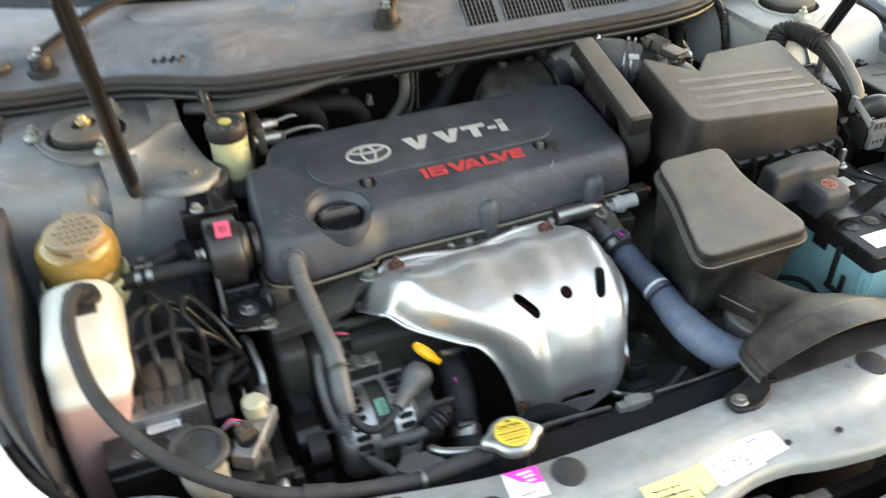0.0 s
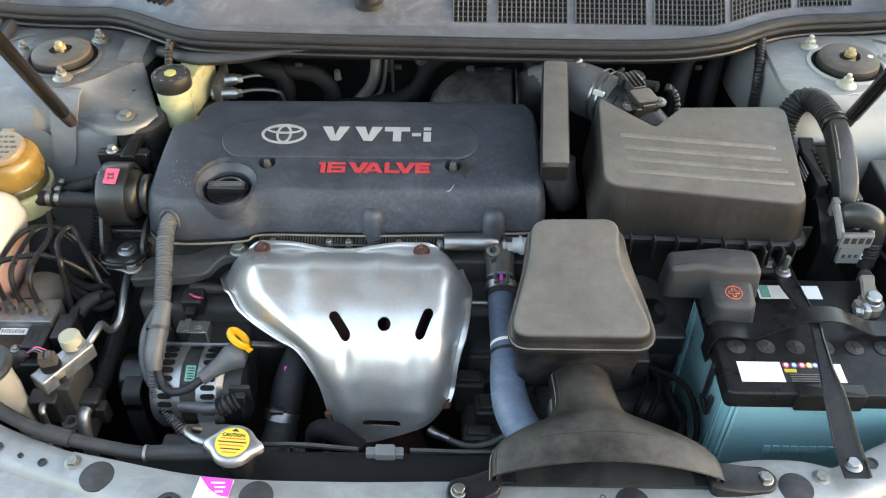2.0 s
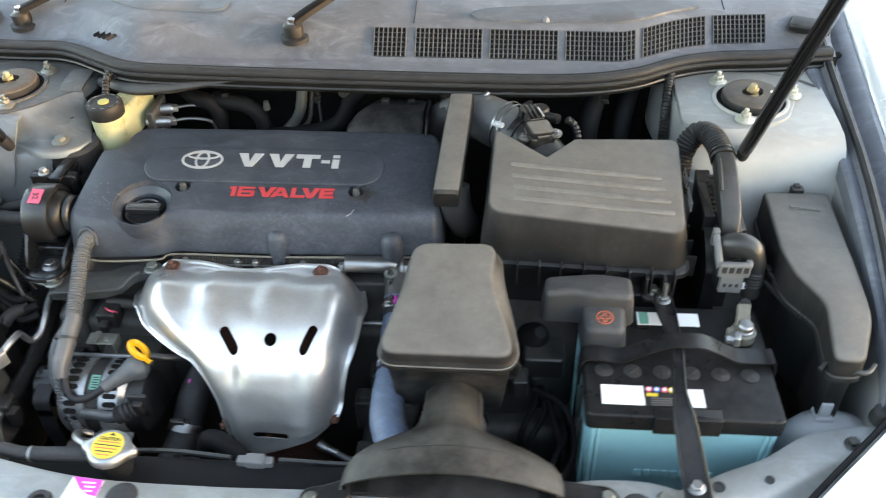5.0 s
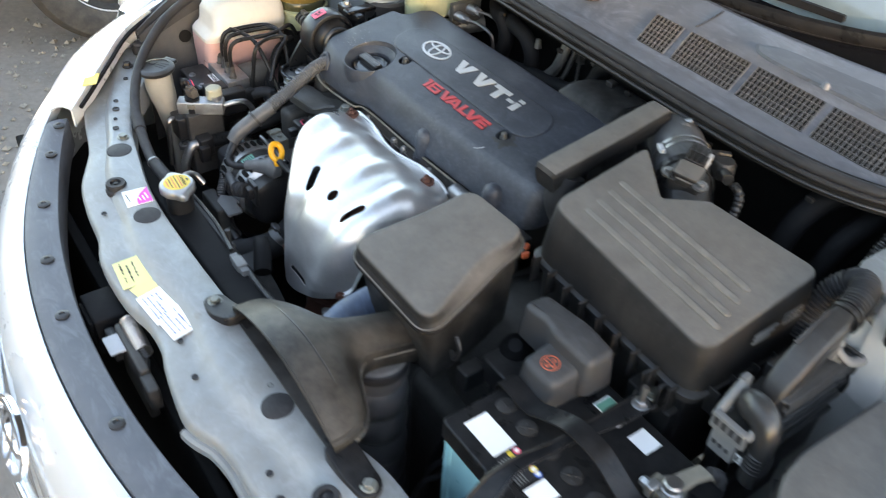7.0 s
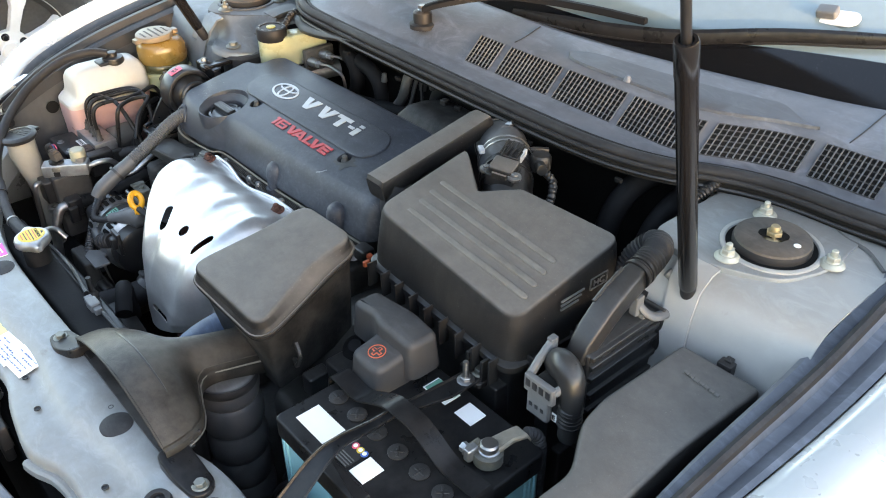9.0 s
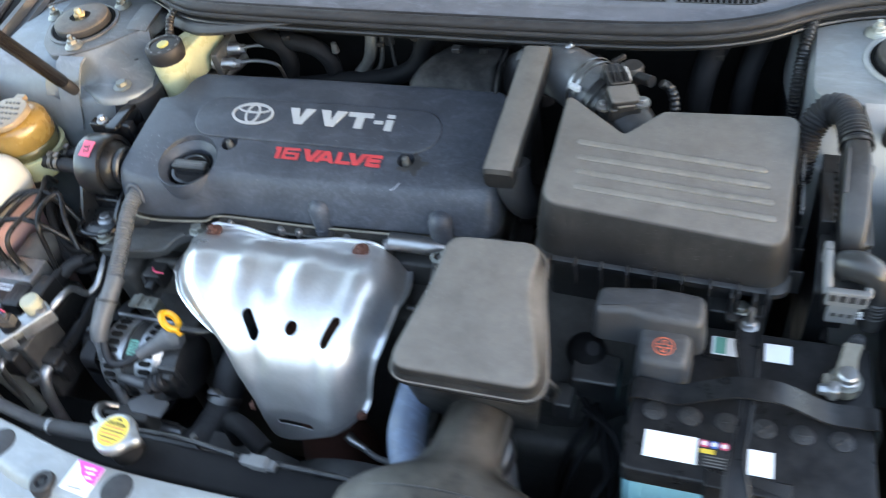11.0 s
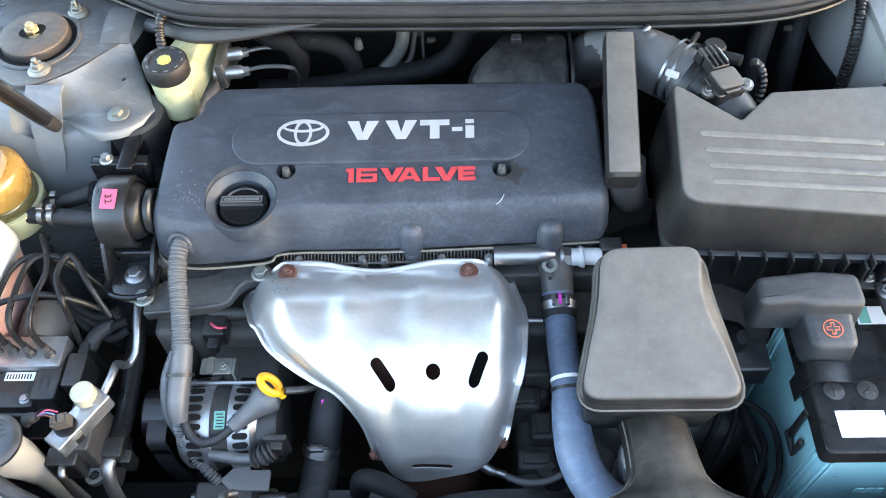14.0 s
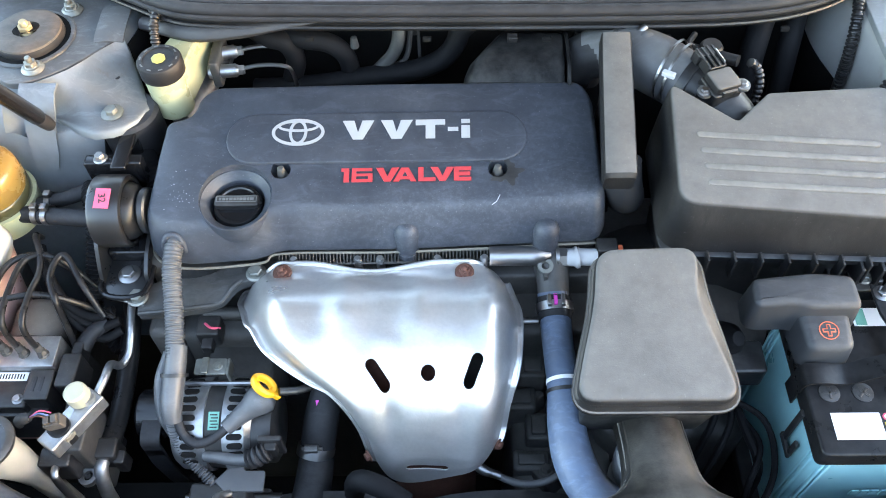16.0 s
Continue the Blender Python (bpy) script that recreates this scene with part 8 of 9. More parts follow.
for k in range(5):
    part("text_bar", xf(prism(rect(0.001 * (k % 2), -0.007 + 0.0034 * k, 0.008, 0.0014), 0.0008, 0.0011, 0), Matrix.Translation(AC + V(0.001, -0.0185, 0.0478)) @ pose(0, 0, 0, 21, 0, 0)), M_INK, gl_)
part("pulley", lathe([(0.0, -0.098), (0.026, -0.098), (0.029, -0.095), (0.029, -0.068), (0.024, -0.066), (0.012, -0.064), (0.012, -0.045), (0.0, -0.045)], 30, AC + V(0, 0.01, 0.004), AX), M_GLOSS, al, "black pulley")
part("rear_cap", lathe([(0.0, 0.036), (0.042, 0.036), (0.043, 0.042), (0.041, 0.062), (0.034, 0.066), (0.0, 0.066)], 34, AC + V(0, -0.004, 0), AX), M_BLACK, al, "black plastic rear cap")
part("plug_socket", merge(block(-0.262, -0.236, 0.116, 0.122, 0.662, 0.700, 0.001, 0.002), block(-0.256, -0.242, 0.108, 0.120, 0.672, 0.692, 0.002, 0.003)), M_BLACK, al)
part("corrugated_sleeve", tube([(-0.252, 0.110, 0.686), (-0.262, 0.105, 0.683), (-0.274, 0.103, 0.678)], 0.0100, 16, 6, 0.0035, 0.0055), M_RUBBER, al)
part("sleeve_tail", tube([(-0.274, 0.103, 0.678), (-0.290, 0.105, 0.673), (-0.306, 0.108, 0.672), (-0.325, 0.112, 0.668)], 0.0068, 12), M_GREYRUBBER, al)
part("clip_bracket", merge(block(-0.338, -0.302, 0.186, 0.206, 0.717, 0.7200, 0.001, 0.003), block(-0.330, -0.322, 0.186, 0.206, 0.719, 0.7235, 0.001, 0.002), hexhead((-0.312, 0.196, 0.720), 0.0038, 0.004), block(-0.302, -0.299, 0.186, 0.206, 0.700, 0.7200, 0.001, 0.001)), M_ZINC, al, "bent zinc clip")
part("foot", merge(block(-0.345, -0.280, 0.070, 0.092, 0.585, 0.642, 0.004, 0.006), block(-0.350, -0.262, 0.076, 0.10, 0.570, 0.600, 0.004, 0.006)), M_DARKIRON, al, "dark cast foot")
part("front_plate", prism(fillet([(-0.318, 0.092), (-0.300, 0.112), (-0.286, 0.112), (-0.286, 0.104), (-0.262, 0.104), (-0.262, 0.080), (-0.305, 0.080)], 0.003), 0.640, 0.644, 0.001), M_GREYCLIP, al, "grey steel plate")
part("pivot_bolt", tube([(-0.36, 0.086, 0.60), (-0.25, 0.086, 0.60)], 0.0075, 12, 2), M_STEEL, al)
part("stay", block(-0.34, -0.26, 0.195, 0.25, 0.58, 0.675, 0.006, 0.008), M_DARKIRON, al)
belt = thing("drive_belt", (-0.39, 0.17, 0.50), "black ribbed drive belt", "belt")
part("band", sheet([[V(x, y, z) for x in (-0.402, -0.380)] for y, z in smooth_path([(0.125, 0.648), (0.128, 0.668), (0.15, 0.674), (0.19, 0.668), (0.26, 0.640), (0.30, 0.58), (0.28, 0.50), (0.20, 0.46), (0.14, 0.50), (0.124, 0.60), (0.125, 0.648)], 4)], 0.003), M_RUBBER, belt)
hs_ = thing("tensioner_sensor", (-0.315, 0.255, 0.66), "black sensor plug and small aluminium fitting under the bracket", "sensor")
part("plug", merge(block(-0.345, -0.318, 0.235, 0.262, 0.695, 0.722, 0.003, 0.004), block(-0.338, -0.325, 0.222, 0.240, 0.700, 0.714, 0.002, 0.003)), M_BLACK, hs_)
part("red_wire", tube([(-0.335, 0.25, 0.722), (-0.326, 0.242, 0.726), (-0.318, 0.246, 0.718)], 0.0016, 6), M_PINKTAG, hs_)
part("fitting", tube([(-0.34, 0.268, 0.716), (-0.29, 0.270, 0.712), (-0.27, 0.275, 0.71)], [0.009, 0.007, 0.009], 12), M_DARKIRON, hs_)

# ---- dipstick ----
dp = thing("oil_dipstick", (-0.245, 0.165, 0.60), "yellow plastic oil dipstick handle", "dipstick")
ringd = [(0.0125 * math.cos(a), 0.0085 * math.sin(a), 0) for a in np.linspace(0, 2 * math.pi, 25)]
part("handle", xf(merge(tube(ringd, 0.0046, 8, 1), block(0.008, 0.022, -0.005, 0.005, -0.004, 0.003, 0.001, 0.002)), pose(-0.252, 0.163, 0.737, -20, 42, -20)), M_YELLOW, dp)
part("tube", tube([(-0.236, 0.158, 0.732), (-0.215, 0.165, 0.722), (-0.19, 0.185, 0.700), (-0.17, 0.20, 0.64)], 0.0045, 10), M_BLACK, dp)

# ---- radiator: cap, neck, tank, hoses ----
rad = thing("radiator", (0, 0.0, 0.26), "black radiator top tank and fan shroud", "radiator")
def cap_outline(r0, ear):
    return [((r0 + ear * max(0, math.cos(2 * a)) ** 6) * math.cos(a), (r0 + ear * max(0, math.cos(2 * a)) ** 6 * (abs(math.cos(a)) > 0.7)) * math.sin(a)) for a in np.linspace(0, 2 * math.pi, 64, endpoint=False)]
rcm = pose(-0.222, 0.001, 0.0, 0, 0, -4)
rc = part("pressure_cap", xf(loft([[V(x, y, z) for x, y in cap_outline(r_, e_)] for r_, e_, z in ((0.0225, 0.0075, 0.746), (0.0240, 0.0085, 0.748), (0.0240, 0.0085, 0.7545), (0.0225, 0.0075, 0.7575), (0.0205, 0.004, 0.7590), (0.0190, 0.0, 0.7592))]), rcm), M_ALU, rad, "pressed steel cap with a yellow caution label")
rl = part("cap_label", xf(lathe([(0.0178, 0.7592), (0.0178, 0.7598), (0, 0.7598)], 36), rcm), M_LABELY, rad, "round yellow caution label")
part("lettering_caution", xf(lettering("CAUTION", 0.0042, 0.024, 0.0002, 0.01), pose(-0.222, 0.0095, 0.7600, 0, 0, -4)), M_INK, rl, "black word CAUTION")
for k in range(5):
    part("text_bar", xf(prism(rect(0, 0.0040 - 0.0042 * k, 0.030 - 0.0035 * abs(k - 1) ** 1.3, 0.0012), 0.7598, 0.7601, 0), rcm), M_INK if k % 2 else M_ORANGE, rl)
part("warning_mark", xf(prism([(-0.004, 0.0130), (0.004, 0.0130), (0.0, 0.0165)], 0.7598, 0.7601, 0), rcm), M_INK, rl)
part("neck", lathe([(0.018, 0.715), (0.018, 0.742), (0.021, 0.744), (0.021, 0.747)], 28, (-0.222, 0.001, 0)), M_BLACK, rc)
part("top_tank", block(-0.36, 0.175, -0.022, 0.022, 0.660, 0.716, 0.006, 0.010), M_DULL, rad)
part("core", block(-0.36, 0.175, -0.018, 0.018, 0.27, 0.664, 0.003, 0.004), M_DARKIRON, rad)
shroud = part("fan_shroud", merge(block(-0.36, 0.165, 0.022, 0.046, 0.28, 0.655, 0.006, 0.008), block(-0.34, 0.15, 0.046, 0.060, 0.60, 0.640, 0.004, 0.006)), M_BLACK, rad, "black fan shroud")
for cx in (-0.19, 0.01):
    part("fan_ring", lathe([(0.150, 0.0), (0.156, 0.0), (0.156, 0.045), (0.150, 0.045), (0.150, 0.0)], 44, (cx, 0.045, 0.46), (0, 1, 0), cap=False), M_BLACK, shroud)
    part("fan_motor", lathe([(0.045, 0.0), (0.045, 0.035), (0.03, 0.045), (0, 0.045)], 26, (cx, 0.045, 0.46), (0, 1, 0)), M_BLACK, shroud)
part("outlet_pipe", tube([(-0.236, 0.012, 0.728), (-0.262, 0.020, 0.728), (-0.284, 0.034, 0.722), (-0.290, 0.048, 0.714), (-0.282, 0.057, 0.700)], 0.0050, 12), M_STEEL, rad, "bare metal outlet pipe")
part("drain_cock", merge(lathe([(0.006, 0), (0.009, 0.004), (0.006, 0.008), (0.009, 0.012), (0.006, 0.016), (0.009, 0.02), (0.005, 0.026)], 16, (-0.175, 0.045, 0.64)), lathe([(0.004, 0.024), (0.004, 0.05)], 10, (-0.175, 0.045, 0.64))), M_CAST, rad)
part("wire_connector", merge(block(-0.076, -0.054, 0.010, 0.024, 0.714, 0.727, 0.002, 0.003), block(-0.086, -0.074, 0.012, 0.022, 0.715, 0.724, 0.001, 0.002), block(-0.056, -0.045, 0.012, 0.022, 0.715, 0.724, 0.001, 0.002)), M_GREYCLIP, rad, "grey plastic wire connector")
part("wire", tube([(-0.30, 0.030, 0.700), (-0.18, 0.028, 0.716), (-0.094, 0.019, 0.722)], 0.003, 8), M_BLACK, rad)
part("wire", tube([(-0.038, 0.019, 0.722), (0.03, 0.022, 0.716), (0.12, 0.028, 0.71)], 0.003, 8), M_BLACK, rad)

uh = thing("upper_radiator_hose", (0.07, 0.17, 0.60), "blue-grey upper radiator hose with a white stripe", "radiator hose")
HP = [(0.067, 0.280, 0.7320), (0.068, 0.262, 0.7245), (0.069, 0.215, 0.720), (0.072, 0.170, 0.714), (0.072, 0.130, 0.708), (0.076, 0.095, 0.704), (0.088, 0.065, 0.700), (0.110, 0.044, 0.695), (0.145, 0.028, 0.688)]
part("hose", tube(HP, [0.0185, 0.018, 0.0175, 0.0185, 0.0205, 0.022, 0.022, 0.022, 0.022], 24, 8), M_HOSE, uh)
part("collar", tube([(0.0675, 0.276, 0.7300), (0.068, 0.262, 0.7245), (0.068, 0.248, 0.7225)], [0.0195, 0.0200, 0.0190], 20, 5), M_RUBBER, uh, "dark grimy hose end")
part("stripe", band((0.0716, 0.176, 0.7148), (0.06, -0.98, -0.14), 0.0186, 0.0042, 0.0004), M_LABELW, uh, "white paint stripe")
part("tie", band((0.0722, 0.165, 0.7130), (0.06, -0.98, -0.2), 0.0188, 0.004, 0.0012), M_BLACK, uh)
part("clamp", merge(band((0.0680, 0.264, 0.7252), (0.04, -0.95, -0.30), 0.0203, 0.010, 0.0012), block(0.058, 0.0625, 0.254, 0.268, 0.744, 0.7505, 0.001, 0.001), block(0.0735, 0.078, 0.254, 0.268, 0.744, 0.7505, 0.001, 0.001)), M_STEEL, uh, "spring clamp with a pink mark")
part("clamp_mark", block(0.0655, 0.0695, 0.256, 0.270, 0.7440, 0.7475, 0, 0.0004), M_MAGENTA, uh)
part("text_bar", merge(*[xf(block(-0.0012, 0.0012, -0.0008, 0.0008, 0, 0.0012, 0, 0.0002), pose(0.0580 + 0.0002 * k, 0.150 - 0.004 * k, 0.7155 - 0.0012 * k)) for k in range(8)]), M_INK, uh)
wo = thing("water_outlet", (0.06, 0.31, 0.70), "cast aluminium water outlet with a sensor", "water outlet")
part("housing", merge(tube([(0.066, 0.350, 0.742), (0.066, 0.318, 0.744), (0.067, 0.296, 0.738), (0.0675, 0.270, 0.728)], [0.022, 0.0215, 0.0190, 0.0178], 22, 5), block(0.044, 0.088, 0.325, 0.36, 0.70, 0.756, 0.004, 0.006), block(0.055, 0.060, 0.285, 0.318, 0.745, 0.758, 0.001, 0.002)), M_CAST, wo)
part("eyelet", lathe([(0.0045, 0), (0.009, 0), (0.009, 0.005), (0.0045, 0.005), (0.0045, 0)], 18, (0.0575, 0.300, 0.757), (0.0, -0.35, 0.94), cap=False), M_ZINC, wo)
part("pipe", tube([(-0.006, 0.311, 0.764), (0.022, 0.311, 0.764), (0.046, 0.311, 0.763), (0.062, 0.314, 0.760)], [0.0115, 0.0115, 0.0110, 0.0085], 18, 4), M_STEEL, wo, "bright steel pipe")
part("sensor", merge(tube([(0.072, 0.314, 0.756), (0.084, 0.312, 0.758)], 0.0115, 6, 2), tube([(0.070, 0.314, 0.756), (0.074, 0.314, 0.756)], 0.0135, 14, 2)), M_STEEL, wo, "hexagon temperature sensor")
part("sensor_body", tube([(0.084, 0.312, 0.758), (0.092, 0.311, 0.759), (0.093, 0.311, 0.759), (0.096, 0.311, 0.7595), (0.097, 0.311, 0.7595), (0.118, 0.309, 0.762)], [0.0105, 0.0105, 0.0130, 0.0130, 0.0102, 0.0100], 16, 3), M_PALE, wo, "pale grey sensor body")
part("sensor_plug", block(0.116, 0.140, 0.308, 0.328, 0.755, 0.775, 0.003, 0.004), M_BLACK, wo)
part("clip_end", block(0.139, 0.146, 0.313, 0.320, 0.764, 0.771, 0.001, 0.002), M_ORANGE, wo, "orange plug lock")
lh = thing("lower_radiator_hose", (-0.22, 0.14, 0.40), "black rubber lower radiator hose with a spring clamp", "radiator hose")
part("hose", tube([(-0.196, 0.218, 0.648), (-0.200, 0.195, 0.646), (-0.206, 0.170, 0.634), (-0.212, 0.143, 0.608), (-0.214, 0.112, 0.600), (-0.219, 0.045, 0.606)], [0.0185, 0.0195, 0.0205, 0.0205, 0.0215, 0.0215], 22), M_RUBBER, lh)
part("clamp", merge(band((-0.2135, 0.1415, 0.609), (-0.2, -0.78, -0.60), 0.0212, 0.013, 0.0012), block(-0.223, -0.207, 0.130, 0.139, 0.625, 0.634, 0.001, 0.001), tube([(-0.226, 0.134, 0.631), (-0.202, 0.134, 0.631)], 0.0022, 6, 2)), M_STEEL, lh)
part("paint_mark", xf(block(-0.0018, 0.0018, -0.011, 0.011, 0, 0.0008, 0.0002, 0.0005), pose(-0.206, 0.172, 0.6560, 30, 0, 12)), M_MAGENTA, lh)
part("elbow", tube([(-0.10, 0.06, 0.66), (-0.13, 0.075, 0.672), (-0.155, 0.085, 0.66), (-0.165, 0.09, 0.60)], 0.012, 14), M_DULL, lh)
o2 = thing("oxygen_sensor", (0.0, 0.115, 0.56), "oxygen sensor with a black cable beside the heat shield", "sensor")
part("body", tube([(-0.022, 0.1150, 0.624), (-0.0138, 0.1100, 0.622), (-0.006, 0.1080, 0.620), (0.003, 0.1055, 0.618)], [0.0065, 0.0062, 0.0050, 0.0050], 12), M_STEEL, o2)
part("cable", tube([(0.000, 0.1060, 0.618), (0.020, 0.0985, 0.616), (0.040, 0.0965, 0.617), (0.060, 0.1000, 0.621), (0.085, 0.112, 0.628)], 0.0042, 12), M_GREYRUBBER, o2, "grey hose-covered lead")

# ---- left side: control unit, plug, fuse box ----
cu_ = thing("wiring_junction", (0.495, 0.36, 0.70), "black wiring duct with a corrugated hose and a grey plug", "wiring duct")
DU = [(0.493, 0.406, 0.8865, 0.0125, 0.0125), (0.4935, 0.398, 0.885, 0.0138, 0.0122), (0.494, 0.384, 0.8810, 0.0148, 0.0115), (0.495, 0.358, 0.868, 0.0150, 0.0108), (0.496, 0.336, 0.852, 0.0148, 0.0100), (0.496, 0.326, 0.842, 0.0142, 0.0095), (0.496, 0.319, 0.824, 0.0132, 0.0090)]
rings = []
for i, (cx, y, z, hw, hh) in enumerate(DU):
    p, q = DU[max(i - 1, 0)], DU[min(i + 1, len(DU) - 1)]
    tn = V(0, q[1] - p[1], q[2] - p[2]).normalized()
    nn = V(0, tn.z, -tn.y)
    rings.append([V(cx, y, z) + V(1, 0, 0) * c.x + nn * c.y for c in fillet([(-hw, -hh), (hw, -hh), (hw * 0.86, hh), (-hw * 0.86, hh)], 0.0045, 3)])
part("duct", loft(rings), M_SEMI, cu_, "satin black duct cover", angle=50)
part("duct_ridge", tube([(0.484, 0.392, 0.8965), (0.484, 0.372, 0.888), (0.484, 0.350, 0.8755)], 0.0022, 8, 4), M_SEMI, cu_)
part("duct_collar", merge(band((0.493, 0.406, 0.887), (0.05, -1, -0.15), 0.0150, 0.004, 0.0020), band((0.4925, 0.414, 0.888), (0.05, -1, -0.12), 0.0150, 0.003, 0.0018)), M_BLACK, cu_)
part("corrugated_hose", tube([(0.446, 0.430, 0.812), (0.449, 0.446, 0.842), (0.455, 0.460, 0.866), (0.468, 0.468, 0.884), (0.481, 0.458, 0.891), (0.489, 0.435, 0.891), (0.493, 0.406, 0.887)], 0.0150, 20, 8, 0.0022, 0.0048), M_RUBBER, cu_)
toothed = part("toothed_plug", block(0.468, 0.482, 0.345, 0.425, 0.812, 0.838, 0.002, 0.002), M_BLACK, cu_, "black plug with a toothed edge")
for k in range(8):
    part("tooth", block(0.4815, 0.4850, 0.352 + 0.0095 * k, 0.3565 + 0.0095 * k, 0.820, 0.8395, 0.0005, 0.0005), M_BLACK, toothed)
part("carrier", loft([[V(x, y, z) for y, z in fillet([(0.29, 0.69), (0.43, 0.69), (0.445, 0.845), (0.33, 0.815), (0.29, 0.79)], 0.008)] for x in (0.470, 0.488)]), M_BLACK, cu_, "black carrier plate")
part("slab", block(0.486, 0.512, 0.316, 0.432, 0.700, 0.838, 0.003, 0.004), M_SEMI, cu_, "black ribbed slab under the duct")
for z in (0.834, 0.822, 0.806, 0.784, 0.762):
    part("rail", block(0.500, 0.5165, 0.318, 0.430, z - 0.0035, z + 0.0035, 0.0012, 0.002), M_SEMI, cu_)
part("end_plate", block(0.484, 0.519, 0.428, 0.433, 0.745, 0.842, 0.0012, 0.002), M_SEMI, cu_)
gp_ = part("plug_housing", merge(block(0.476, 0.515, 0.261, 0.2685, 0.806, 0.827, 0.0015, 0.003), block(0.481, 0.509, 0.262, 0.270, 0.779, 0.808, 0.0015, 0.002), tube([(0.478, 0.266, 0.818), (0.476, 0.284, 0.832), (0.4745, 0.303, 0.844)], 0.0048, 8, 4), block(0.4705, 0.4785, 0.298, 0.308, 0.826, 0.849, 0.001, 0.002), tube([(0.513, 0.266, 0.820), (0.515, 0.276, 0.826)], 0.0042, 8, 3)), M_GREYCLIP, cu_, "pale grey plug lever frame")
for k in range(4):
    part("window", block(0.4795 + 0.0088 * k, 0.4855 + 0.0088 * k, 0.2604, 0.2614, 0.814, 0.823, 0.0002, 0.0004), M_INK, gp_)
for k in range(3):
    part("window", block(0.485 + 0.0075 * k, 0.489 + 0.0075 * k, 0.2614, 0.2624, 0.790, 0.795, 0.0002, 0.0003), M_INK, gp_)
part("plug_elbow", tube([(0.487, 0.296, 0.822), (0.494, 0.294, 0.831), (0.505, 0.289, 0.8355), (0.516, 0.285, 0.832), (0.5225, 0.281, 0.817), (0.5255, 0.278, 0.795), (0.526, 0.277, 0.765)], [0.0120, 0.0145, 0.0150, 0.0140, 0.0120, 0.0105, 0.0105], 18, 6, flat=1.15), M_SEMI, cu_, "black plug elbow")
part("ribbed_neck", tube([(0.5245, 0.279, 0.805), (0.5258, 0.2775, 0.783)], 0.0115, 16, 4, 0.003, 0.005), M_BLACK, cu_)
part("plug_body", block(0.478, 0.520, 0.272, 0.31, 0.775, 0.815, 0.003, 0.004), M_BLACK, cu_)
eb = part("mark", block(0.508, 0.521, 0.2708, 0.2714, 0.779, 0.790, 0.0002, 0.0003), M_LABELW, cu_, "small white tag")
part("lettering_e_b", xf(lettering("E B", 0.0060, 0.0105, 0.0004, 0.008), Matrix.Translation((0.5145, 0.2704, 0.7845)) @ Matrix.Rotation(math.pi / 2, 4, "X")), M_INK, eb, "black letters E and B")
part("handle", tube([(0.500, 0.404, 0.856), (0.508, 0.408, 0.846), (0.515, 0.416, 0.839), (0.518, 0.432, 0.836), (0.516, 0.4445, 0.838), (0.512, 0.452, 0.848), (0.508, 0.455, 0.864), (0.500, 0.452, 0.872)], 0.0056, 12, 6, flat=0.7), M_GREYCLIP, cu_, "grey plug handle")
part("handle_block", merge(block(0.496, 0.506, 0.396, 0.408, 0.842, 0.866, 0.0015, 0.002), block(0.500, 0.510, 0.404, 0.412, 0.830, 0.846, 0.0015, 0.002)), M_GREYCLIP, cu_)
part("valve_disc", lathe([(0.0, 0), (0.018, 0), (0.020, 0.003), (0.020, 0.009), (0.014, 0.012), (0.004, 0.012), (0.003, 0.018), (0, 0.018)], 26, (0.478, 0.455, 0.828), (0.1, -0.7, 0.7)), M_STEEL, cu_, "bright metal valve disc")
part("stay", block(0.470, 0.50, 0.30, 0.42, 0.62, 0.70, 0.003, 0.004), M_BLACK, cu_)

fb = thing("fuse_box", (0.60, 0.29, 0.70), "dusty black fuse box with a moulded lid", "fuse box")
fb_poly = [(0.557, 0.410), (0.646, 0.416), (0.640, 0.300), (0.640, 0.19), (0.615, 0.125), (0.580, 0.125), (0.588, 0.205), (0.560, 0.250), (0.553, 0.290)]
fbo = fillet(fb_poly, [0.006, 0.008, 0.02, 0.02, 0.012, 0.012, 0.012, 0.012, 0.01], 4)
fz = lambda x, y: 0.832 - 0.16 * max(0, 0.26 - y) - 0.10 * max(0, x - 0.60)
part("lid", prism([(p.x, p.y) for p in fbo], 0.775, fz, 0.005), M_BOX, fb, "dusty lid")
part("lid_rim", prism([(p.x, p.y) for p in inset(fbo, -0.0022)], 0.776, 0.784, 0.0015), M_SEMI, fb, "raised rim round the lid's foot")
part("base", prism([(p.x, p.y) for p in inset(fbo, 0.006)], 0.66, 0.776, 0.002), M_BLACK, fb)
for y_ in (0.300, 0.345):
    part("hinge", block(0.546, 0.554, y_ - 0.006, y_ + 0.006, 0.768, 0.792, 0.001, 0.002), M_BLACK, fb)
part("clip", merge(block(0.596, 0.612, 0.412, 0.424, 0.812, 0.8335, 0.001, 0.002), block(0.600, 0.608, 0.418, 0.426, 0.81, 0.836, 0.001, 0.001)), M_BLACK, fb)
for k in range(7):
    part("text_bar", xf(prism(rect(-0.018 + 0.006 * k, 0, 0.0042, 0.0040 - 0.0008 * (k % 2)), -0.0004, 0.0008, 0.0003), pose(0.604, 0.375, 0.8316, 0, 5, -3)), M_PALEEDGE, fb)
part("wall_hole", lathe([(0.0115, 0), (0.0115, 0.0012), (0, 0.0012)], 20, (-0.6475, 0.1825, 0.7515), (1, 0, 0)), M_DEEP, car, "round dark hole in the inner fender")
part("wall_hole", lathe([(0.0045, 0), (0.0045, 0.001), (0, 0.001)], 14, (0.6505, 0.400, 0.800), (-1, 0, 0)), M_INK, car)

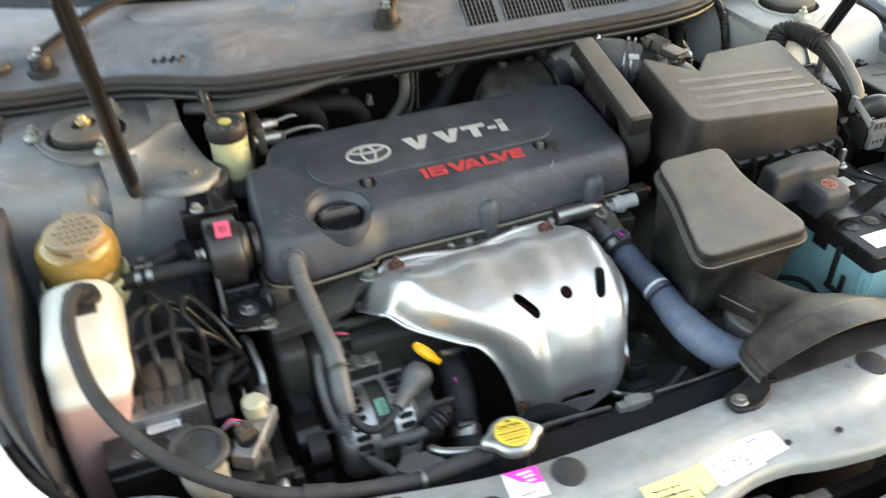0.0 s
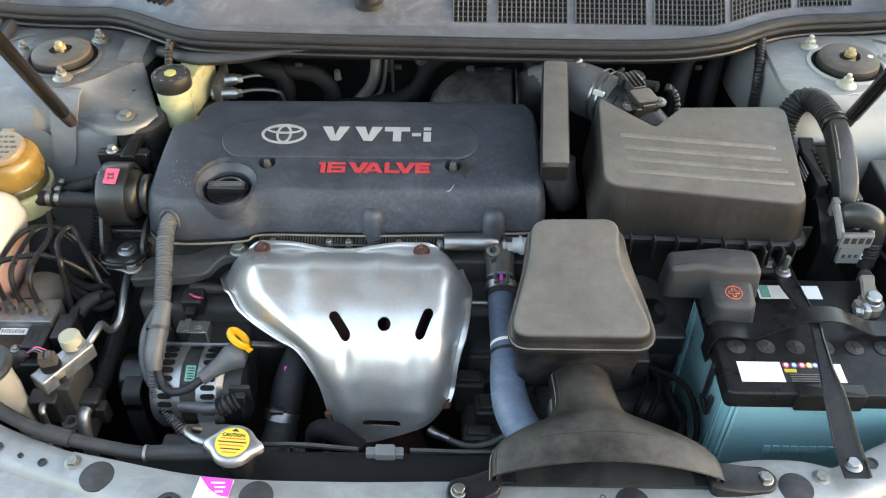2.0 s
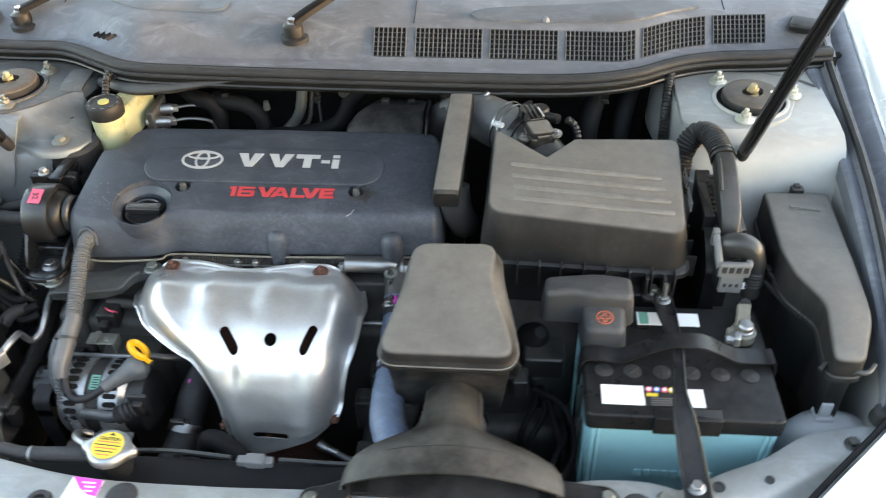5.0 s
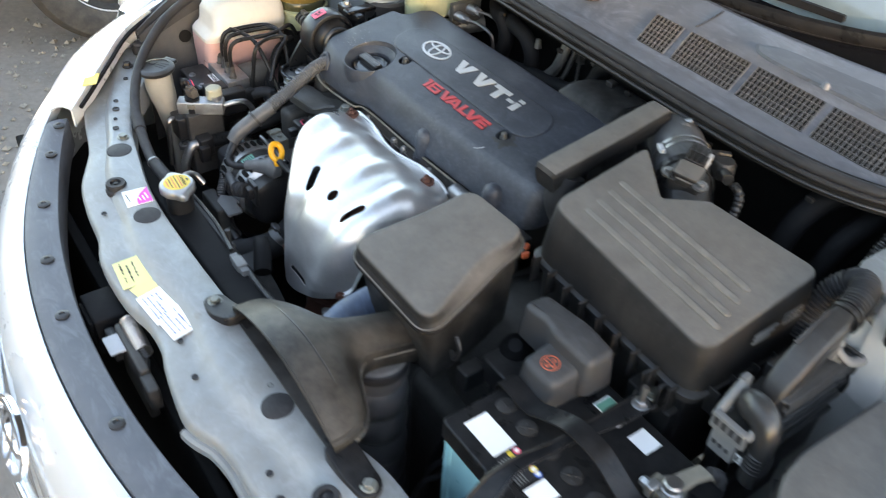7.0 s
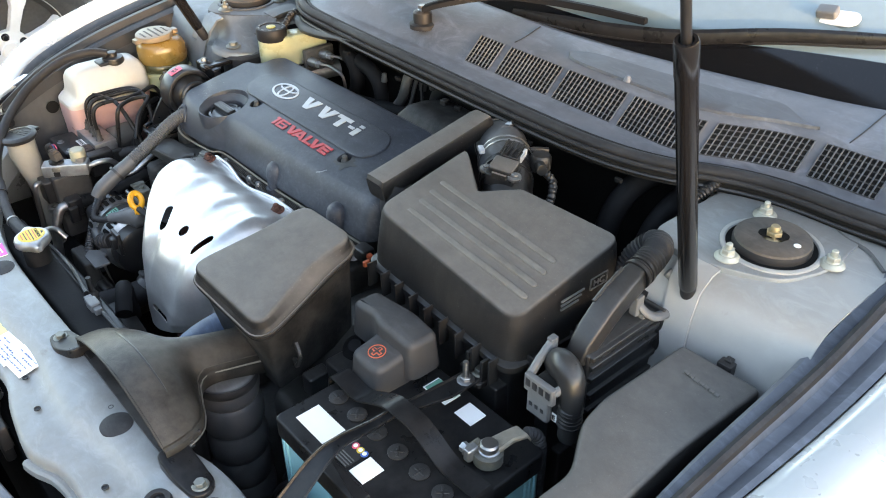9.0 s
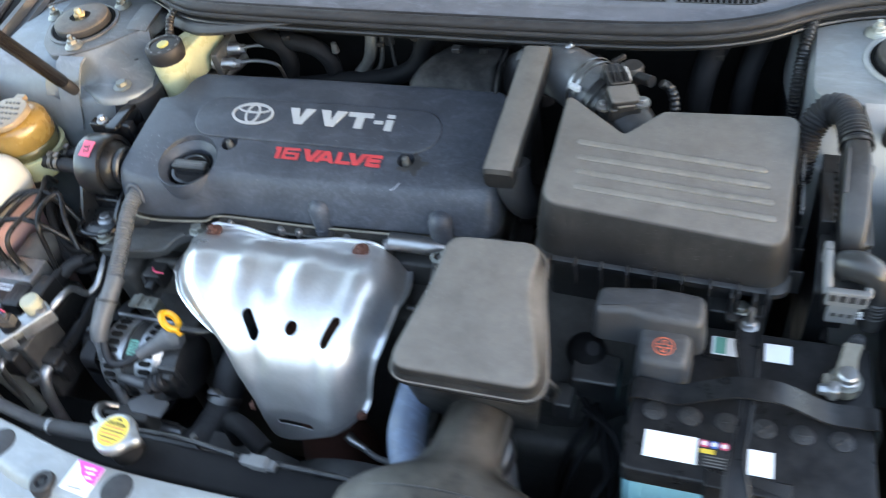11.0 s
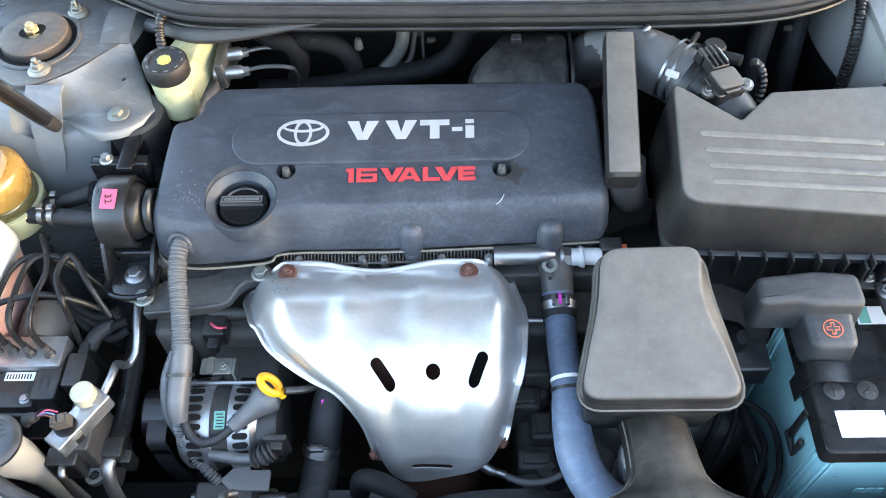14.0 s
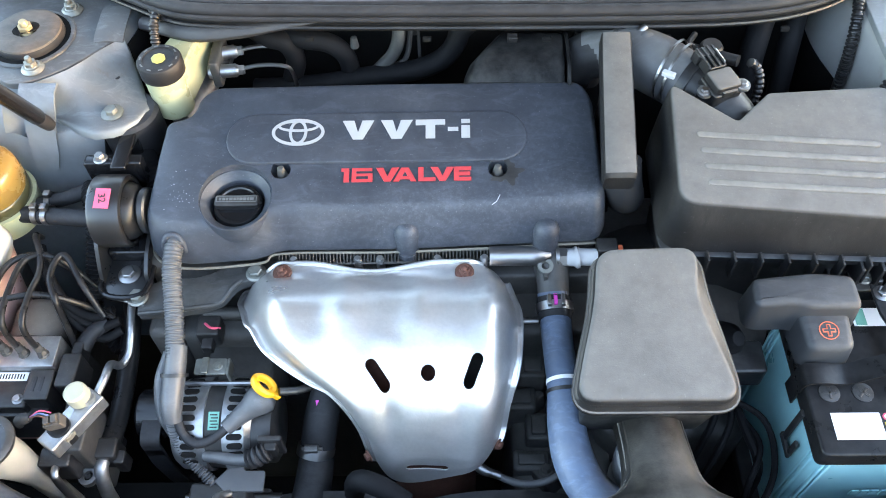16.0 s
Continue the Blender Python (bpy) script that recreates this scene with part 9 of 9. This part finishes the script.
hl_ = thing("headlamp_housing", (0.605, 0.135, 0.60), "pale grey plastic back of the headlamp with a plug", "headlamp")
part("housing", loft([[V(0.606 + r_ * math.cos(a_) * 1.15, 0.128 + r_ * math.sin(a_) * 0.62, z) for a_ in np.linspace(0, 2 * math.pi, 32, endpoint=False)] for r_, z in ((0.048, 0.60), (0.048, 0.655), (0.045, 0.680), (0.036, 0.696), (0.020, 0.703))]), M_PALE, hl_)
part("plug", merge(block(0.589, 0.603, 0.128, 0.140, 0.695, 0.730, 0.002, 0.002), block(0.585, 0.607, 0.124, 0.144, 0.695, 0.708, 0.002, 0.003)), M_PALE, hl_)
part("front_lip", tube([(0.572, 0.133, 0.786), (0.582, 0.140, 0.788), (0.594, 0.1375, 0.790), (0.606, 0.128, 0.790), (0.622, 0.1275, 0.789), (0.634, 0.140, 0.789)], 0.0030, 8, 6), M_SEMI, fb, "folded lip at the lid's foot")
part("side_notch", merge(tube([(0.549, 0.292, 0.790), (0.5575, 0.277, 0.786), (0.5700, 0.252, 0.782)], 0.0030, 8, 4), tube([(0.5455, 0.290, 0.776), (0.5540, 0.275, 0.774), (0.5665, 0.249, 0.772)], 0.0030, 8, 4)), M_SEMI, fb)

# wiring behind the left tower
lw = thing("tower_cable", (0.445, 0.56, 0.72), "black corrugated cable beside the strut tower", "cable")
part("cable", tube([(0.452, 0.628, 0.900), (0.448, 0.605, 0.896), (0.442, 0.575, 0.880), (0.440, 0.555, 0.845), (0.442, 0.545, 0.78)], 0.0065, 12, 8, 0.0016, 0.005), M_BLACK, lw)
part("grommet", lathe([(0.012, 0), (0.012, 0.012), (0.008, 0.02)], 16, (0.452, 0.635, 0.898), (0, -1, 0)), M_RUBBER, lw)

# ---- bellows of the intake under the snorkel, cables beside the battery ----
bl = thing("intake_bellows", (0.168, 0.090, 0.45), "black ribbed plastic bellows below the snorkel", "bellows")
prof_ = [(0.031, 0.47)] + [(0.0325 + 0.0065 * abs(math.sin(math.pi * (z - 0.4500) / 0.0455)) ** 0.45, z) for z in np.linspace(0.471, 0.7165, 96)] + [(0.032, 0.718), (0.0, 0.7185)]
part("bellows", lathe(prof_, 40, (0.157, 0.086, 0)), M_GREYRUBBER, bl, angle=60)
part("upper_collar", lathe([(0.0375, 0.705), (0.0385, 0.708), (0.0385, 0.7155), (0.0375, 0.7175)], 36, (0.161, 0.084, 0), cap=False), M_RUBBER, bl)
cb = thing("battery_cables", (0.27, 0.15, 0.60), "black cables and plugs between resonator and battery", "cables")
rng = random.Random(4)
for k in range(5):
    x = 0.245 + 0.012 * k
    y = 0.215 - 0.020 * k
    pts = [(x - 0.04, y + 0.04, 0.690 - 0.01 * (k % 3)), (x, y + 0.01, 0.68 - 0.012 * (k % 4)), (x + 0.012, y - 0.03, 0.65), (x + 0.006 + rng.uniform(-0.02, 0.02), y - 0.07, 0.63), (x + rng.uniform(-0.03, 0.03), y - 0.09, 0.52)]
    part("cable", tube(pts, rng.uniform(0.003, 0.006), 8, 6), M_DULL, cb)
part("plug", merge(block(0.238, 0.290, 0.175, 0.215, 0.700, 0.735, 0.004, 0.006), block(0.225, 0.245, 0.150, 0.18, 0.69, 0.72, 0.003, 0.004)), M_BLACK, cb)
part("boot", lathe([(0.0, 0), (0.020, 0.002), (0.022, 0.012), (0.018, 0.03), (0.008, 0.045), (0, 0.046)], 20, (0.245, 0.225, 0.715), (0.3, -0.4, 0.8)), M_DULL, cb, "black rubber boot")
tray = solo("battery_tray", block(0.300, 0.535, 0.060, 0.255, 0.525, 0.546, 0.004, 0.006), M_BLACK, "black plastic battery tray", "battery tray")
stand = solo("tray_support", block(0.32, 0.51, 0.08, 0.24, 0.236, 0.526, 0.004, 0.006), M_DARKIRON, "dark steel stand under the battery tray", "bracket")

# dark corrugated hoses and lines beside the right strut tower
rl_ = thing("side_hoses", (-0.47, 0.30, 0.55), "black corrugated hoses and lines beside the engine mount", "hoses")
for pts, r_, rd in (([(-0.475, 0.345, 0.735), (-0.488, 0.315, 0.705), (-0.484, 0.285, 0.675), (-0.464, 0.262, 0.652), (-0.442, 0.250, 0.64)], 0.0095, 0.002),
                    ([(-0.535, 0.335, 0.76), (-0.52, 0.30, 0.755), (-0.50, 0.275, 0.730), (-0.47, 0.262, 0.72), (-0.445, 0.268, 0.725)], 0.0055, 0),
                    ([(-0.535, 0.32, 0.745), (-0.515, 0.292, 0.742), (-0.495, 0.268, 0.718), (-0.465, 0.255, 0.708), (-0.44, 0.262, 0.712)], 0.0055, 0),
                    ([(-0.53, 0.305, 0.732), (-0.508, 0.283, 0.728), (-0.490, 0.258, 0.706), (-0.462, 0.247, 0.696), (-0.44, 0.256, 0.70)], 0.0055, 0),
                    ([(-0.48, 0.40, 0.79), (-0.47, 0.375, 0.80), (-0.465, 0.35, 0.785), (-0.468, 0.32, 0.755), (-0.475, 0.29, 0.72)], 0.010, 0.0025),
                    ([(-0.42, 0.44, 0.80), (-0.405, 0.415, 0.80), (-0.395, 0.39, 0.79), (-0.39, 0.36, 0.76)], 0.012, 0.003)):
    part("hose", tube(pts, r_, 12, 6, rd, 0.005), M_DULL, rl_)
part("clip_plug", merge(block(-0.492, -0.470, 0.172, 0.214, 0.680, 0.722, 0.003, 0.004), block(-0.486, -0.474, 0.205, 0.232, 0.690, 0.716, 0.003, 0.004)), M_BLACK, rl_, "black plug with a locking slide")
part("plug_sleeve", tube([(-0.480, 0.228, 0.704), (-0.472, 0.246, 0.708), (-0.458, 0.262, 0.706)], [0.0100, 0.0090, 0.0090], 14, 5), M_RUBBER, rl_)

# pieces that show in the dark between head and shield
comb = part("gasket_comb", merge(tube([(-0.250, 0.3165, 0.7660), (0.045, 0.3190, 0.7660)], 0.0011, 6, 2), tube([(-0.250, 0.3060, 0.7585), (0.045, 0.3085, 0.7585)], 0.0013, 6, 2)), M_CAST, engine, "thin perforated strip under the cover")
for k in range(74):
    x = -0.249 + 0.00395 * k
    part("tooth", tube([(x, 0.3166 + 0.0025 * k / 74, 0.7660), (x, 0.3061 + 0.0025 * k / 74, 0.7587)], 0.0008, 4, 1), M_DARKIRON, comb)
for x in (-0.232, -0.158, -0.132, -0.066, -0.012):
    part("head_stud", lathe([(0.0050, 0.740), (0.0050, 0.762), (0.0035, 0.765), (0, 0.765)], 12, (x, 0.3100, 0)), M_ALU, engine)
for k in range(10):
    rng2 = random.Random(k)
    x, y, z = rng2.uniform(0.03, 0.12), rng2.uniform(0.10, 0.24), 0.60 + rng2.uniform(-0.06, 0.02)
    part("casting_lug", xf(merge(block(-0.014, 0.014, -0.016, 0.016, -0.03, 0.0, 0.003, 0.005), hexhead((0, 0, 0), 0.006, 0.008)), pose(x, y, z, rng2.uniform(-20, 20), rng2.uniform(-20, 20), rng2.uniform(0, 90))), M_CAST, engine)
for x, y, z, w, d in ((0.046, 0.250, 0.640, 0.034, 0.060), (0.030, 0.205, 0.615, 0.040, 0.030), (0.052, 0.175, 0.600, 0.030, 0.036), (0.042, 0.135, 0.592, 0.044, 0.026)):
    part("cast_web", merge(block(x - w / 2, x + w / 2, y - d / 2, y + d / 2, z - 0.06, z, 0.004, 0.006), block(x - w / 2 + 0.006, x + w / 2 - 0.006, y - d / 2 + 0.006, y + d / 2 - 0.006, z - 0.002, z + 0.005, 0.002, 0.003)), M_CAST, engine, "grimy cast web")
part("steel_stud", tube([(0.020, 0.262, 0.700), (0.055, 0.262, 0.700)], 0.0040, 10, 2), M_STEEL, engine)
part("bell_housing", block(0.02, 0.14, 0.09, 0.26, 0.236, 0.575, 0.015, 0.02), M_CAST, engine)

# ---- parked car beside, of which a wheel shows ----
nc = thing("parked_car", (-2.95, 0.9, 0), "parked light car with alloy wheels", "car")
body_sec = [(0.0, 0.30), (0.02, 0.55), (0.06, 0.80), (0.16, 0.95), (0.45, 1.38), (0.80, 1.45)]
rows = []
for k in range(25):
    y = -0.35 + 4.2 * k / 24
    nose = sstep(-0.35, 0.9, y) * (1 - 0.7 * sstep(3.2, 3.85, y))
    roof = sstep(0.9, 1.8, y) * (1 - sstep(3.0, 3.85, y))
    rows.append([V(-2.235 - dx - 0.05 * (1 - nose), y, 0.30 + (z - 0.30) * (0.80 + 0.2 * nose) if z <= 0.95 else 0.92 + (z - 0.92) * roof) for dx, z in body_sec] + [V(-3.6, y, 0.92 + 0.5 * roof), V(-3.65, y, 0.30)])
nbody = part("body", sheet(rows, 0.004), M_SILVER, nc)
carve(nbody, [lathe([(0.36, -0.3), (0.36, 0.3)], 40, (-2.25, 0.50, 0.34), (1, 0, 0)), lathe([(0.36, -0.3), (0.36, 0.3)], 40, (-2.25, 3.05, 0.34), (1, 0, 0))])
for wy in (0.50, 3.05):
    WC = V(-2.30, wy, 0.325)
    wh = part("wheel", lathe([(0.195, -0.08), (0.205, 0.02), (0.215, 0.07), (0.205, 0.075), (0.19, 0.05), (0.06, 0.045), (0, 0.045)], 48, WC, (1, 0, 0)), M_DARKIRON, nc)
    part("tyre", lathe([(0.205, -0.095), (0.25, -0.105), (0.30, -0.10), (0.322, -0.075), (0.325, 0.0), (0.322, 0.075), (0.30, 0.10), (0.25, 0.105), (0.212, 0.085), (0.205, 0.06)], 56, WC, (1, 0, 0), cap=False), M_TYRE, wh, "dusty black tyre")
    for k in range(7):
        a = 2 * math.pi * k / 7 + 0.3
        u, w_ = V(0, math.cos(a), math.sin(a)), V(0, -math.sin(a), math.cos(a))
        rings = [[WC + u * r_ + w_ * hw + V(dx, 0, 0), WC + u * r_ - w_ * hw + V(dx, 0, 0), WC + u * r_ - w_ * hw * 0.8 + V(dx + 0.018, 0, 0), WC + u * r_ + w_ * hw * 0.8 + V(dx + 0.018, 0, 0)] for r_, hw, dx in ((0.035, 0.026, 0.048), (0.09, 0.020, 0.052), (0.15, 0.024, 0.056), (0.207, 0.040, 0.052))]
        part("spoke", loft(rings), M_ALLOY, wh)
    part("rim", lathe([(0.198, 0.04), (0.214, 0.066), (0.222, 0.072), (0.222, 0.080), (0.210, 0.080), (0.196, 0.05)], 56, WC, (1, 0, 0), cap=False), M_ALLOY, wh)
    part("hub", lathe([(0.072, 0.046), (0.070, 0.068), (0.034, 0.070), (0.030, 0.076), (0, 0.076)], 36, WC, (1, 0, 0)), M_ALLOY, wh)
    for k in range(5):
        a = 2 * math.pi * k / 5 + 0.5
        part("wheel_nut", hexhead(WC + V(0.066, 0.052 * math.cos(a), 0.052 * math.sin(a)), 0.011, 0.016, (1, 0, 0), 1.3), M_GLOSS, wh)

# the car's own front wheels, on which it stands
for sx in (-1, 1):
    cw = part("front_wheel", lathe([(0.205, -0.09), (0.30, -0.10), (0.322, -0.07), (0.325, 0.0), (0.322, 0.07), (0.30, 0.10), (0.205, 0.09)], 48, (sx * 0.735, 0.42, 0.325), (1, 0, 0)), M_TYRE, car, "black tyre under the fender")

# loose stones on the ground
bm = bmesh.new()
rng = random.Random(11)
verts, faces = [], []
base_v = [(1, 0, 0), (-1, 0, 0), (0, 1, 0), (0, -1, 0), (0, 0, 1), (0, 0, -1)]
base_f = [(0, 2, 4), (2, 1, 4), (1, 3, 4), (3, 0, 4), (2, 0, 5), (1, 2, 5), (3, 1, 5), (0, 3, 5)]
for k in range(5000):
    x, y = rng.uniform(-2.6, -0.75), rng.uniform(-1.4, 1.0)
    r_ = 0.003 + 0.014 * rng.random() ** 4
    o = len(verts)
    for v in base_v:
        verts.append((x + v[0] * r_ * rng.uniform(0.6, 1.2), y + v[1] * r_ * rng.uniform(0.6, 1.2), r_ * 0.3 + v[2] * r_ * rng.uniform(0.4, 0.8)))
    faces += [tuple(o + i for i in f) for f in base_f]
me = bpy.data.meshes.new("stones")
me.from_pydata(verts, [], faces)
me.materials.append(M_PEBBLE)
tagged(new("loose_stones", me), "loose grey and brown stones on the ground", "stones", kind="stuff")
